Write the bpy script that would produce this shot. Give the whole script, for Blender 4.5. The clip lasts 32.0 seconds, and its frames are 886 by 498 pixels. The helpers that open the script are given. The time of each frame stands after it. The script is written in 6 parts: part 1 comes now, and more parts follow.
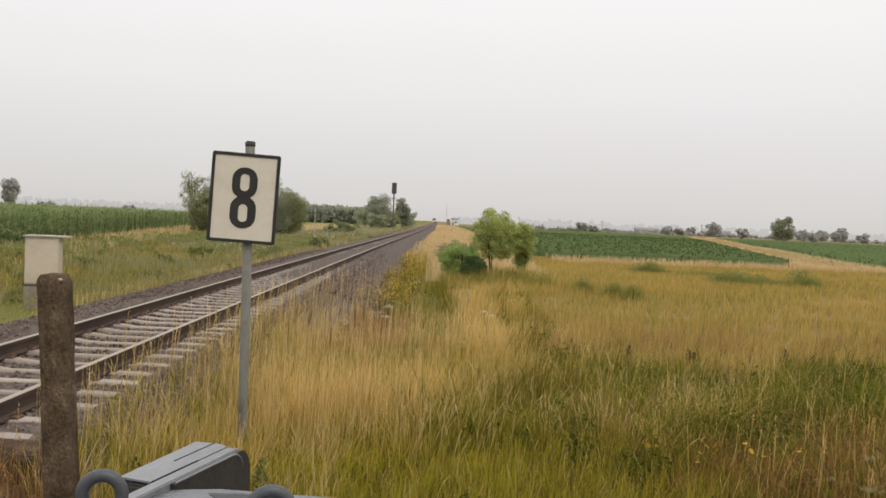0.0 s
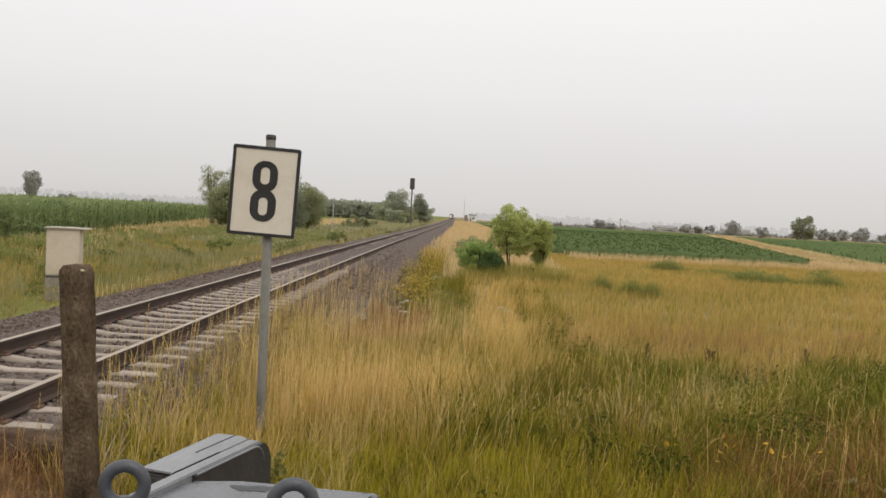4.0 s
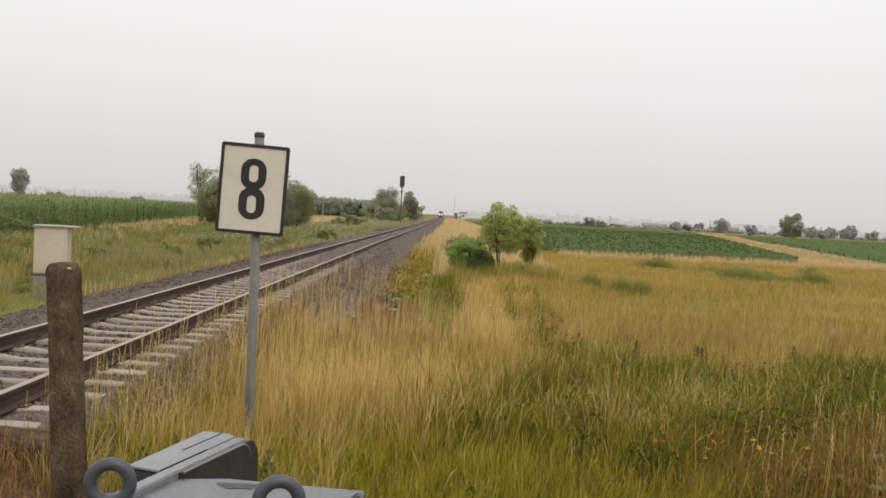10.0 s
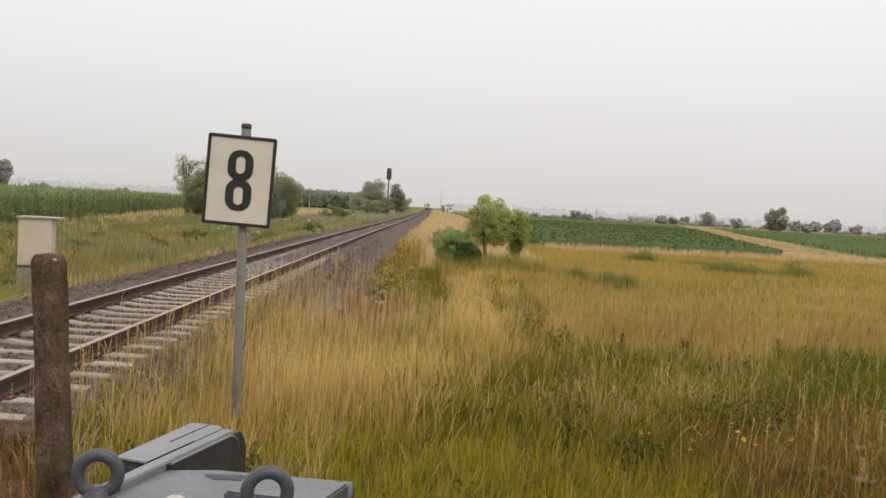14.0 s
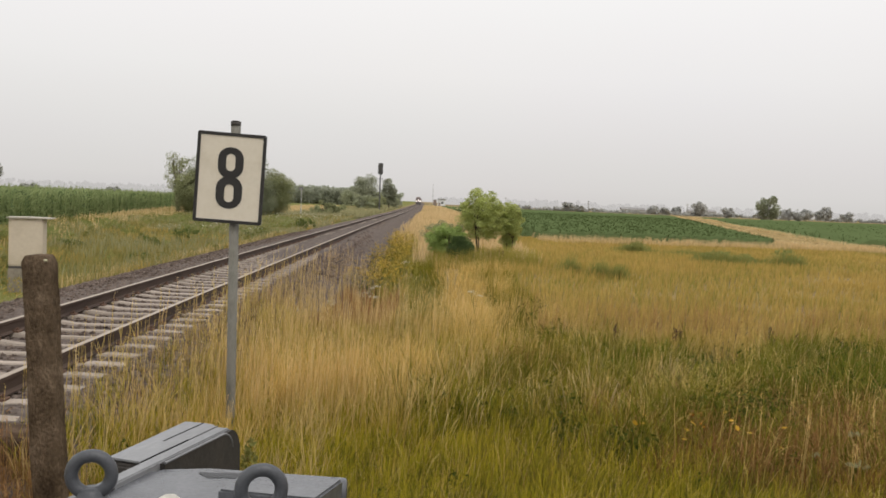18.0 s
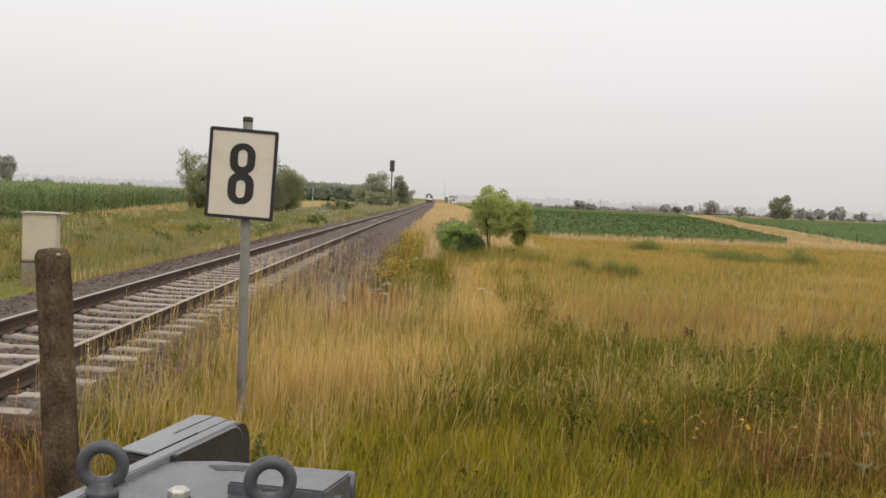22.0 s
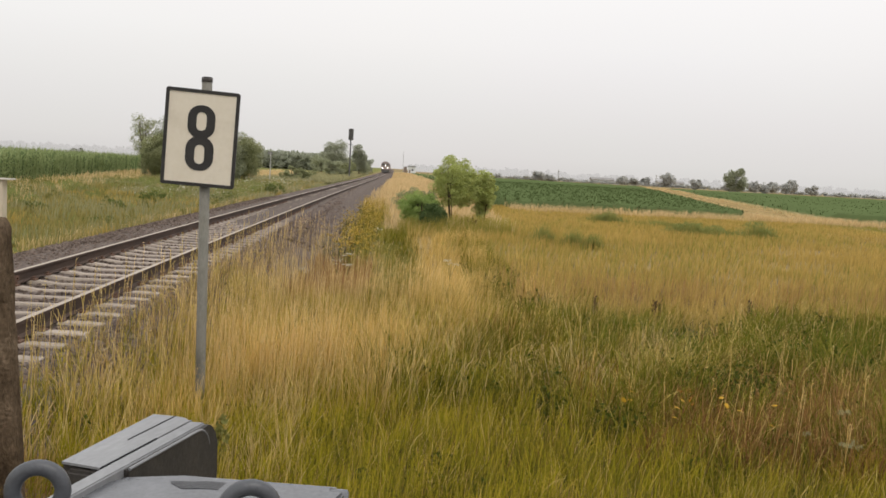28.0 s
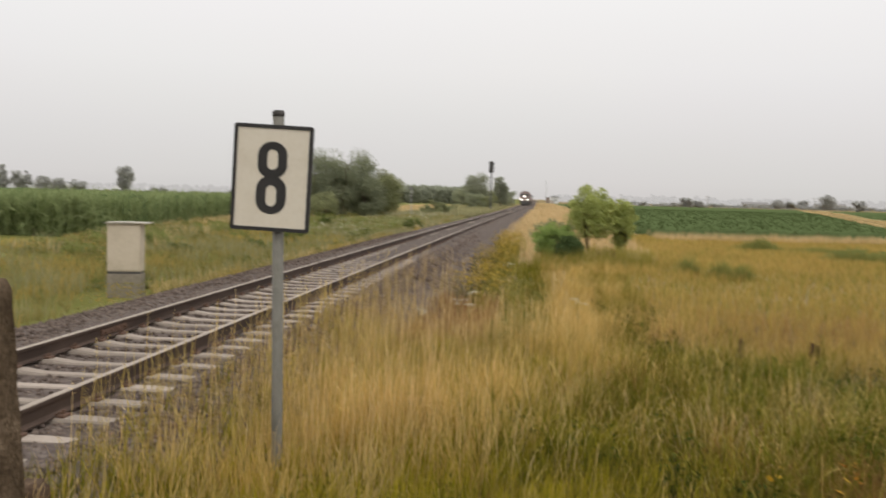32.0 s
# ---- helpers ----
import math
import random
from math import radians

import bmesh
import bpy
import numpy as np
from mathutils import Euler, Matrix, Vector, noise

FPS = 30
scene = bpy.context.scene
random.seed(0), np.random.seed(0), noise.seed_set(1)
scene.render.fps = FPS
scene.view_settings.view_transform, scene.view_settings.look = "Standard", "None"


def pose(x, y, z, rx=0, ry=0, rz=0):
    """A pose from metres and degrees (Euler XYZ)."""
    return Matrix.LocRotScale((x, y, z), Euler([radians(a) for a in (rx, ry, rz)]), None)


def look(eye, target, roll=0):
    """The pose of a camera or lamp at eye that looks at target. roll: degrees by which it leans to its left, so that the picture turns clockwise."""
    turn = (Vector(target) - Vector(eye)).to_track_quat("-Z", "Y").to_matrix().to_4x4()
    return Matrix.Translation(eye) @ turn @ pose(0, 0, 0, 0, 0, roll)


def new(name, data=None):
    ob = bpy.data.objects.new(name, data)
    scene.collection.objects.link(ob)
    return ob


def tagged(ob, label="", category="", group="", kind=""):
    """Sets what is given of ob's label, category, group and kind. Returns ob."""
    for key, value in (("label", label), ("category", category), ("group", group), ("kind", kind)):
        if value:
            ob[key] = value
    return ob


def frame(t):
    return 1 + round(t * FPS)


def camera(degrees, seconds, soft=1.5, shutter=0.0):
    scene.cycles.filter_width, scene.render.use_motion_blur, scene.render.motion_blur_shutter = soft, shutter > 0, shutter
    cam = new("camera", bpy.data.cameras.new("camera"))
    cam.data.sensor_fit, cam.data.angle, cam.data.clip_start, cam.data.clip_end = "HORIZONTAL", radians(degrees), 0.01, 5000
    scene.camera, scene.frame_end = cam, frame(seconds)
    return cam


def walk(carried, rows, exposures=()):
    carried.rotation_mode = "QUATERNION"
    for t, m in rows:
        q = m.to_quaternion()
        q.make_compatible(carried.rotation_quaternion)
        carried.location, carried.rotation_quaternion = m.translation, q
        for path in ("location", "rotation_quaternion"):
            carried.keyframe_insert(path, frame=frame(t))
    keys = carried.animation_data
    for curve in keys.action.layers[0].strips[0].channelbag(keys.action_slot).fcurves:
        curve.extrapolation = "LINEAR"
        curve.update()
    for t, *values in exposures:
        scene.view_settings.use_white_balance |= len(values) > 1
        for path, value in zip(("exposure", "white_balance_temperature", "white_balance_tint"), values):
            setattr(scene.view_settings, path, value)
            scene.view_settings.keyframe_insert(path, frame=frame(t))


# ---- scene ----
cam = camera(53.4, 32.0, soft=1.6, shutter=0.25)

# camera: seconds, eye, target, roll
PATH = [
    (0, (-0.179, -0.963, 1.732), (-0.158, 1.036, 1.669), 2.5),
    (0.5, (-0.18, -0.957, 1.728), (-0.159, 1.042, 1.667), 2.4),
    (1, (-0.188, -0.958, 1.729), (-0.171, 1.041, 1.666), 2.6),
    (1.5, (-0.195, -0.965, 1.73), (-0.187, 1.034, 1.667), 2.6),
    (2, (-0.198, -0.956, 1.726), (-0.204, 1.043, 1.664), 2.7),
    (2.5, (-0.199, -0.948, 1.721), (-0.216, 1.05, 1.654), 2.8),
    (3, (-0.196, -0.95, 1.725), (-0.217, 1.049, 1.652), 2.8),
    (3.5, (-0.2, -0.94, 1.723), (-0.221, 1.058, 1.648), 3.0),
    (5.5, (-0.194, -0.952, 1.727), (-0.201, 1.047, 1.657), 2.8),
    (6, (-0.199, -0.957, 1.727), (-0.206, 1.042, 1.657), 2.7),
    (6.5, (-0.194, -0.947, 1.724), (-0.205, 1.051, 1.65), 2.8),
    (7, (-0.194, -0.937, 1.723), (-0.198, 1.062, 1.643), 2.8),
    (7.5, (-0.197, -0.951, 1.724), (-0.196, 1.048, 1.644), 2.9),
    (8, (-0.2, -0.952, 1.722), (-0.196, 1.046, 1.647), 3.0),
    (8.5, (-0.203, -0.96, 1.723), (-0.203, 1.038, 1.641), 3.0),
    (9, (-0.203, -0.934, 1.716), (-0.203, 1.065, 1.634), 3.0),
    (9.5, (-0.19, -0.949, 1.722), (-0.187, 1.049, 1.642), 2.9),
    (10, (-0.189, -0.945, 1.723), (-0.184, 1.053, 1.645), 3.0),
    (10.5, (-0.186, -0.947, 1.72), (-0.185, 1.052, 1.641), 2.8),
    (11, (-0.192, -0.944, 1.722), (-0.196, 1.054, 1.636), 2.8),
    (11.5, (-0.193, -0.942, 1.723), (-0.196, 1.056, 1.635), 3.0),
    (12, (-0.192, -0.948, 1.722), (-0.193, 1.051, 1.636), 3.0),
    (12.5, (-0.187, -0.949, 1.721), (-0.184, 1.049, 1.636), 3.0),
    (13, (-0.194, -0.953, 1.723), (-0.179, 1.045, 1.637), 3.1),
    (13.5, (-0.198, -0.952, 1.72), (-0.179, 1.046, 1.631), 3.1),
    (14, (-0.195, -0.947, 1.72), (-0.159, 1.051, 1.627), 3.2),
    (14.5, (-0.195, -0.957, 1.723), (-0.147, 1.04, 1.634), 3.2),
    (16.5, (-0.197, -0.959, 1.723), (-0.166, 1.039, 1.635), 2.7),
    (17, (-0.186, -0.954, 1.723), (-0.128, 1.043, 1.631), 2.7),
    (17.5, (-0.17, -0.973, 1.723), (-0.057, 1.022, 1.629), 2.1),
    (18, (-0.188, -0.95, 1.723), (-0.135, 1.047, 1.617), 2.3),
    (18.5, (-0.193, -0.939, 1.721), (-0.189, 1.058, 1.616), 2.4),
    (19, (-0.193, -0.952, 1.726), (-0.172, 1.046, 1.636), 2.4),
    (19.5, (-0.186, -0.954, 1.725), (-0.153, 1.044, 1.642), 2.4),
    (20, (-0.174, -0.955, 1.721), (-0.124, 1.042, 1.626), 2.4),
    (20.5, (-0.161, -0.944, 1.725), (-0.056, 1.049, 1.601), 2.1),
    (21, (-0.16, -0.96, 1.727), (-0.066, 1.034, 1.596), 2.1),
    (21.5, (-0.178, -0.95, 1.718), (-0.116, 1.047, 1.611), 1.8),
    (22, (-0.183, -0.958, 1.718), (-0.155, 1.039, 1.605), 2.6),
    (22.5, (-0.184, -0.957, 1.719), (-0.17, 1.039, 1.605), 2.8),
    (23, (-0.185, -0.952, 1.719), (-0.17, 1.044, 1.598), 2.8),
    (23.5, (-0.184, -0.937, 1.714), (-0.17, 1.059, 1.588), 2.8),
    (24, (-0.179, -0.933, 1.713), (-0.164, 1.063, 1.588), 2.7),
    (24.5, (-0.163, -0.939, 1.712), (-0.157, 1.057, 1.589), 2.7),
    (26.5, (-0.166, -0.861, 1.718), (-0.178, 1.134, 1.57), 2.5),
    (27, (-0.235, -0.751, 1.704), (-0.233, 1.243, 1.56), 2.4),
    (27.5, (-0.32, -0.583, 1.707), (-0.214, 1.409, 1.56), 2.2),
    (28, (-0.301, -0.548, 1.7), (-0.175, 1.44, 1.524), 3.2),
    (28.5, (-0.25, -0.377, 1.685), (-0.377, 1.616, 1.565), 2.7),
    (29, (-0.173, -0.29, 1.683), (-0.229, 1.706, 1.581), 2.8),
    (29.5, (-0.031, -0.196, 1.675), (-0.073, 1.798, 1.529), 3.0),
    (30, (0.018, -0.092, 1.685), (-0.094, 1.893, 1.469), 2.4),
    (30.5, (-0.034, 0.009, 1.686), (-0.145, 2.001, 1.544), 1.7),
    (31, (-0.081, 0.124, 1.741), (-0.07, 2.12, 1.618), 0.6),
    (31.5, (-0.044, 0.255, 1.768), (0.014, 2.244, 1.572), 0.6),
    (32, (0.096, 0.502, 1.751), (-0.108, 2.488, 1.633), 1.4),
]
walk(cam, [(t, look(eye, target, roll)) for t, eye, target, roll in PATH],
     exposures=[(0, 0.03), (24, 0.04), (27, 0.10), (28, 0.13), (29, 0.09), (30, 0.12), (31, 0.09), (32, 0.01)])

# ---- world: bright hazy overcast, a weak broad sun behind the cloud ----
world = bpy.data.worlds.new("overcast")
scene.world = world
world.use_nodes = True
wn, wl = world.node_tree.nodes, world.node_tree.links
wn.clear()
w_out = wn.new("ShaderNodeOutputWorld")
w_bg = wn.new("ShaderNodeBackground")
w_co = wn.new("ShaderNodeTexCoord")
w_sep = wn.new("ShaderNodeSeparateXYZ")
w_ramp = wn.new("ShaderNodeValToRGB")
w_noise = wn.new("ShaderNodeTexNoise")
w_map = wn.new("ShaderNodeMapping")
w_map.inputs["Scale"].default_value = (1.0, 1.0, 3.0)
w_noise.inputs["Scale"].default_value = 1.6
w_noise.inputs["Detail"].default_value = 3.0
w_mix = wn.new("ShaderNodeMix")
w_mix.data_type, w_mix.blend_type = "RGBA", "SOFT_LIGHT"
w_mix.inputs["Factor"].default_value = 0.10
els = w_ramp.color_ramp.elements
els[0].position, els[0].color = 0.0, (0.62, 0.597, 0.58, 1)
els[1].position, els[1].color = 1.0, (1.35, 1.35, 1.35, 1)
for p, c in ((0.02, (0.67, 0.647, 0.63)), (0.07, (0.73, 0.71, 0.70)), (0.14, (0.82, 0.805, 0.80)), (0.26, (0.92, 0.91, 0.91)), (0.45, (1.07, 1.07, 1.07))):
    e = els.new(p)
    e.color = (*c, 1)
wl.new(w_co.outputs["Generated"], w_sep.inputs[0])
wl.new(w_co.outputs["Generated"], w_map.inputs[0])
wl.new(w_map.outputs[0], w_noise.inputs["Vector"])
wl.new(w_sep.outputs["Z"], w_ramp.inputs[0])
wl.new(w_ramp.outputs[0], w_mix.inputs[6])
wl.new(w_noise.outputs["Color"], w_mix.inputs[7])
wl.new(w_mix.outputs[2], w_bg.inputs["Color"])
w_bg.inputs["Strength"].default_value = 1.0
wl.new(w_bg.outputs[0], w_out.inputs["Surface"])

sun_data = bpy.data.lights.new("sun", "SUN")
sun_data.energy, sun_data.angle, sun_data.color = 1.0, radians(25), (1.0, 0.95, 0.88)
sun = new("sun", sun_data)
sun.matrix_world = look((20, -30, 60), (0, 0, 0))

# ---- materials ----
def mat(name, cols, scale=5.0, rough=0.8, metal=0.0, bump=0.0, bscale=40.0, spread="noise", stretch=(1, 1, 1), spec=0.3, detail=6.0, through_light=0.0, fine=0.0, blend=0.45):
    """A principled material: cols run over a noise, over each object, or over each loose piece."""
    m = bpy.data.materials.new(name)
    m.use_nodes = True
    n, l = m.node_tree.nodes, m.node_tree.links
    b = n["Principled BSDF"]
    b.inputs["Roughness"].default_value = rough
    b.inputs["Metallic"].default_value = metal
    b.inputs["Specular IOR Level"].default_value = spec
    co = n.new("ShaderNodeTexCoord")
    mp = n.new("ShaderNodeMapping")
    mp.inputs["Scale"].default_value = stretch
    l.new(co.outputs["Object"], mp.inputs[0])
    no = n.new("ShaderNodeTexNoise")
    no.inputs["Scale"].default_value = scale
    no.inputs["Detail"].default_value = detail
    no.inputs["Roughness"].default_value = 0.62
    l.new(mp.outputs[0], no.inputs["Vector"])
    ra = n.new("ShaderNodeValToRGB")
    el = ra.color_ramp.elements
    lo, hi = (0.30, 0.70) if spread == "noise" else (0.0, 1.0)
    for i, c in enumerate(cols):
        p = lo + (hi - lo) * i / max(1, len(cols) - 1)
        e = el[i] if i < 2 else el.new(p)
        e.position, e.color = p, (*c, 1)
    src = no.outputs["Fac"]
    if spread != "noise":
        g = n.new("ShaderNodeNewGeometry" if spread == "island" else "ShaderNodeObjectInfo")
        rnd = g.outputs["Random Per Island" if spread == "island" else "Random"]
        mx = n.new("ShaderNodeMix")
        mx.inputs[0].default_value = blend
        l.new(rnd, mx.inputs[2])
        l.new(no.outputs["Fac"], mx.inputs[3])
        src = mx.outputs[0]
    l.new(src, ra.inputs[0])
    colour = ra.outputs[0]
    if fine:
        f2 = n.new("ShaderNodeTexNoise")
        f2.inputs["Scale"].default_value = scale * 11
        f2.inputs["Detail"].default_value = 4
        l.new(mp.outputs[0], f2.inputs["Vector"])
        ov = n.new("ShaderNodeMix")
        ov.data_type, ov.blend_type = "RGBA", "OVERLAY"
        ov.inputs[0].default_value = fine
        l.new(colour, ov.inputs[6])
        l.new(f2.outputs["Fac"], ov.inputs[7])
        colour = ov.outputs[2]
    l.new(colour, b.inputs["Base Color"])
    if bump:
        bn = n.new("ShaderNodeTexNoise")
        bn.inputs["Scale"].default_value = bscale
        bn.inputs["Detail"].default_value = 5
        l.new(mp.outputs[0], bn.inputs["Vector"])
        bu = n.new("ShaderNodeBump")
        bu.inputs["Strength"].default_value = bump
        bu.inputs["Distance"].default_value = 0.02
        l.new(bn.outputs["Fac"], bu.inputs["Height"])
        l.new(bu.outputs[0], b.inputs["Normal"])
    if through_light:
        tr = n.new("ShaderNodeBsdfTranslucent")
        ms = n.new("ShaderNodeMixShader")
        ms.inputs[0].default_value = through_light
        l.new(colour, tr.inputs["Color"])
        l.new(b.outputs[0], ms.inputs[1])
        l.new(tr.outputs[0], ms.inputs[2])
        l.new(ms.outputs[0], n["Material Output"].inputs["Surface"])
    return m


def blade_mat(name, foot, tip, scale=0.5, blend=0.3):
    """Grass: colours at the foot and at the tip of a blade (by its own length), varied from blade to blade and in
    patches. In the lush and straw kinds the dark foot also stands for shade between blades.
    """
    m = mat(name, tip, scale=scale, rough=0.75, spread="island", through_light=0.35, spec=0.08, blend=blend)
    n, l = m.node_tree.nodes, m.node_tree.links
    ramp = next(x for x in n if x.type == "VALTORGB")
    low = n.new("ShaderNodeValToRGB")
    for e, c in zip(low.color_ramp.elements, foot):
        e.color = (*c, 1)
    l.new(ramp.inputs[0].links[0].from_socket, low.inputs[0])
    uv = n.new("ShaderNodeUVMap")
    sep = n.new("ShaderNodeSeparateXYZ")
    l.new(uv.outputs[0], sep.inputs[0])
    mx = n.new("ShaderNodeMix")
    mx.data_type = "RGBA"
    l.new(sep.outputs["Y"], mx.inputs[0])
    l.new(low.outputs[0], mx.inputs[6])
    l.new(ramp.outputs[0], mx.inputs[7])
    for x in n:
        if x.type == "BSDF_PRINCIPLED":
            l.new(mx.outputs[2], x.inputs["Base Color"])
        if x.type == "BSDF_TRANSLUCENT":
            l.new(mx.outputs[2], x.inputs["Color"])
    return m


def glow_mat(name, colour, strength):
    m = bpy.data.materials.new(name)
    m.use_nodes = True
    b = m.node_tree.nodes["Principled BSDF"]
    b.inputs["Base Color"].default_value = (*colour, 1)
    b.inputs["Emission Color"].default_value = (*colour, 1)
    b.inputs["Emission Strength"].default_value = strength
    return m



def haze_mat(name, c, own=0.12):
    """Woods so far off that the lit air before them is most of what shows; that pale haze is emitted by the leaves."""
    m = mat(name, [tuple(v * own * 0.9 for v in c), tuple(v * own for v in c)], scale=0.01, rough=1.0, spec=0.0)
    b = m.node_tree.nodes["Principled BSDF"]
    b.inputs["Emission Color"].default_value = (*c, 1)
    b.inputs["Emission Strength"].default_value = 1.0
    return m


M_GROUND = mat("meadow_soil", [(0.10, 0.085, 0.033), (0.20, 0.150, 0.066), (0.27, 0.200, 0.095), (0.16, 0.135, 0.052)], scale=0.16, rough=0.95, bump=0.6, bscale=6, fine=0.35, spec=0.06)
M_BALLAST = mat("ballast_bed", [(0.060, 0.046, 0.039), (0.115, 0.091, 0.078), (0.180, 0.147, 0.128)], scale=9, rough=0.9, bump=1.0, bscale=24, fine=0.4, spec=0.05)
M_STONE = mat("ballast_stone", [(0.050, 0.036, 0.029), (0.10, 0.075, 0.062), (0.19, 0.15, 0.125), (0.095, 0.062, 0.046)], scale=6, rough=0.9, spread="island", bump=0.3, blend=0.2, spec=0.05)
M_SLEEPER = mat("sleeper_concrete", [(0.24, 0.20, 0.162), (0.33, 0.278, 0.232), (0.42, 0.355, 0.30)], scale=5, rough=0.9, spread="object", bump=0.4, fine=0.3, spec=0.05)
M_RAIL = mat("rusty_rail", [(0.040, 0.026, 0.020), (0.065, 0.042, 0.031), (0.095, 0.062, 0.046)], scale=6, rough=0.85, bump=0.2, stretch=(1, 0.15, 1))
M_RAILTOP = mat("polished_rail_head", [(0.30, 0.245, 0.195), (0.40, 0.335, 0.275)], scale=3, rough=0.6, metal=0.2, stretch=(4, 0.1, 4), spec=0.3)
M_CLIP = mat("rusty_clip", [(0.09, 0.05, 0.035), (0.15, 0.09, 0.06)], scale=20, rough=0.9)
M_GALV = mat("galvanised_steel", [(0.115, 0.108, 0.088), (0.18, 0.17, 0.145), (0.145, 0.132, 0.105)], scale=9, rough=0.7, metal=0.1, bump=0.1, stretch=(1, 1, 0.3), fine=0.3)
M_CAP = mat("dark_cap", [(0.06, 0.055, 0.05), (0.10, 0.09, 0.085)], scale=20, rough=0.7)
M_SIGNWHITE = mat("sign_white", [(0.60, 0.53, 0.42), (0.68, 0.61, 0.50), (0.64, 0.57, 0.46)], scale=2.5, rough=0.45, fine=0.08)
M_SIGNBLACK = mat("sign_black", [(0.022, 0.020, 0.019), (0.040, 0.036, 0.034)], scale=6, rough=0.5)
M_OLDCONC = mat("lichened_concrete", [(0.040, 0.027, 0.017), (0.080, 0.055, 0.034), (0.125, 0.088, 0.057), (0.21, 0.155, 0.105)], scale=5, rough=0.95, bump=0.9, bscale=70, fine=0.75, spec=0.06, stretch=(1, 1, 0.6))
M_KERB = mat("old_kerb_concrete", [(0.046, 0.030, 0.020), (0.092, 0.060, 0.040), (0.15, 0.105, 0.072)], scale=6, rough=0.95, bump=0.8, bscale=40, fine=0.5, spec=0.05)
M_CREAM = mat("cream_paint", [(0.47, 0.395, 0.30), (0.55, 0.465, 0.365), (0.59, 0.505, 0.405)], scale=1.6, rough=0.6, fine=0.1)
M_BASECONC = mat("cabinet_plinth_concrete", [(0.20, 0.17, 0.13), (0.30, 0.26, 0.21)], scale=6, rough=0.95, bump=0.5, fine=0.3)
M_LIDGREY = mat("cabinet_lid", [(0.33, 0.29, 0.24), (0.42, 0.38, 0.32)], scale=5, rough=0.7)
M_MACH = mat("wet_grey_paint", [(0.066, 0.068, 0.075), (0.088, 0.090, 0.098), (0.112, 0.114, 0.122)], scale=7, rough=0.26, bump=0.05, bscale=60, fine=0.3, spec=0.65)
M_WATER = mat("rain_water_on_paint", [(0.020, 0.021, 0.024), (0.040, 0.041, 0.045)], scale=30, rough=0.32, bump=0.2, bscale=90, spec=0.25)
M_EYE = mat("dark_grey_paint", [(0.050, 0.052, 0.058), (0.068, 0.070, 0.077)], scale=14, rough=0.42, bump=0.06, bscale=80, fine=0.3, spec=0.45)
M_COVER = mat("light_grey_paint", [(0.155, 0.155, 0.160), (0.19, 0.19, 0.195), (0.225, 0.225, 0.23)], scale=6, rough=0.42, bump=0.05, bscale=60, fine=0.3, spec=0.45, stretch=(1, 0.35, 1))
M_MACHDARK = mat("dark_brown_grey_paint", [(0.026, 0.023, 0.021), (0.040, 0.035, 0.031), (0.055, 0.047, 0.040)], scale=9, rough=0.6, bump=0.15, fine=0.5)
M_SEAL = mat("rubber_seal", [(0.012, 0.012, 0.013), (0.022, 0.022, 0.024)], scale=12, rough=0.7)
M_BOLT = mat("zinc_bolt", [(0.42, 0.39, 0.34), (0.60, 0.57, 0.50)], scale=60, rough=0.45, metal=0.6, bump=0.3, bscale=160)
M_BARK = mat("bark", [(0.06, 0.045, 0.03), (0.13, 0.10, 0.07)], scale=8, rough=0.95, bump=0.6, stretch=(1, 1, 0.3))
M_LEAF_YELLOW = mat("acacia_leaf", [(0.31, 0.35, 0.115), (0.44, 0.475, 0.165), (0.57, 0.59, 0.245)], scale=1.6, rough=0.8, spread="island", through_light=0.55, blend=0.45, spec=0.02)
M_LEAF_GREEN = mat("bush_leaf", [(0.25, 0.33, 0.10), (0.34, 0.43, 0.14), (0.44, 0.52, 0.19)], scale=1.5, rough=0.8, spread="island", through_light=0.5, blend=0.4, spec=0.02)
# Darker copy of the bush green, for its shaded patch.
M_LEAF_SHADE = mat("shaded_bush_leaf", [(0.075, 0.11, 0.042), (0.105, 0.148, 0.057), (0.145, 0.185, 0.075)], scale=1.5, rough=0.8, spread="island", through_light=0.45, blend=0.4, spec=0.02)
# Distance haze is put into these leaf and bark colours, raised towards pale grey.
M_LEAF_DARK = mat("tree_leaf", [(0.245, 0.26, 0.165), (0.28, 0.295, 0.190), (0.325, 0.34, 0.225)], scale=0.6, rough=0.95, spread="island", through_light=0.5, spec=0.0, blend=0.6)
M_LEAF_OLIVE = mat("willow_leaf", [(0.28, 0.29, 0.150), (0.32, 0.33, 0.175), (0.365, 0.375, 0.21)], scale=0.5, rough=0.95, spread="island", through_light=0.5, spec=0.0, blend=0.6)
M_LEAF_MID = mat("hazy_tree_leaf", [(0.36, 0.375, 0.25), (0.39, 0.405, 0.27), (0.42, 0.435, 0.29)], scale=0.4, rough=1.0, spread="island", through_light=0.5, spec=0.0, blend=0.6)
M_LEAF_DUSK = mat("haze_paled_dark_leaf", [(0.33, 0.34, 0.25), (0.365, 0.375, 0.275), (0.40, 0.41, 0.305)], scale=0.4, rough=1.0, spread="island", through_light=0.5, spec=0.0, blend=0.6)
# Also on the far poles and mast; grey-white haze mixed into the base.
M_LEAF_FAR = mat("haze_paled_grey", [(0.46, 0.455, 0.425), (0.485, 0.48, 0.45), (0.51, 0.505, 0.475)], scale=0.1, rough=1.0, spread="island", through_light=0.45, spec=0.0)
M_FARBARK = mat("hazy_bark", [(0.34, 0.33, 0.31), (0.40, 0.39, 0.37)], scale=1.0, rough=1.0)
M_LEAF_FAR2 = haze_mat("haze_glow_leaf", (0.49, 0.475, 0.465))
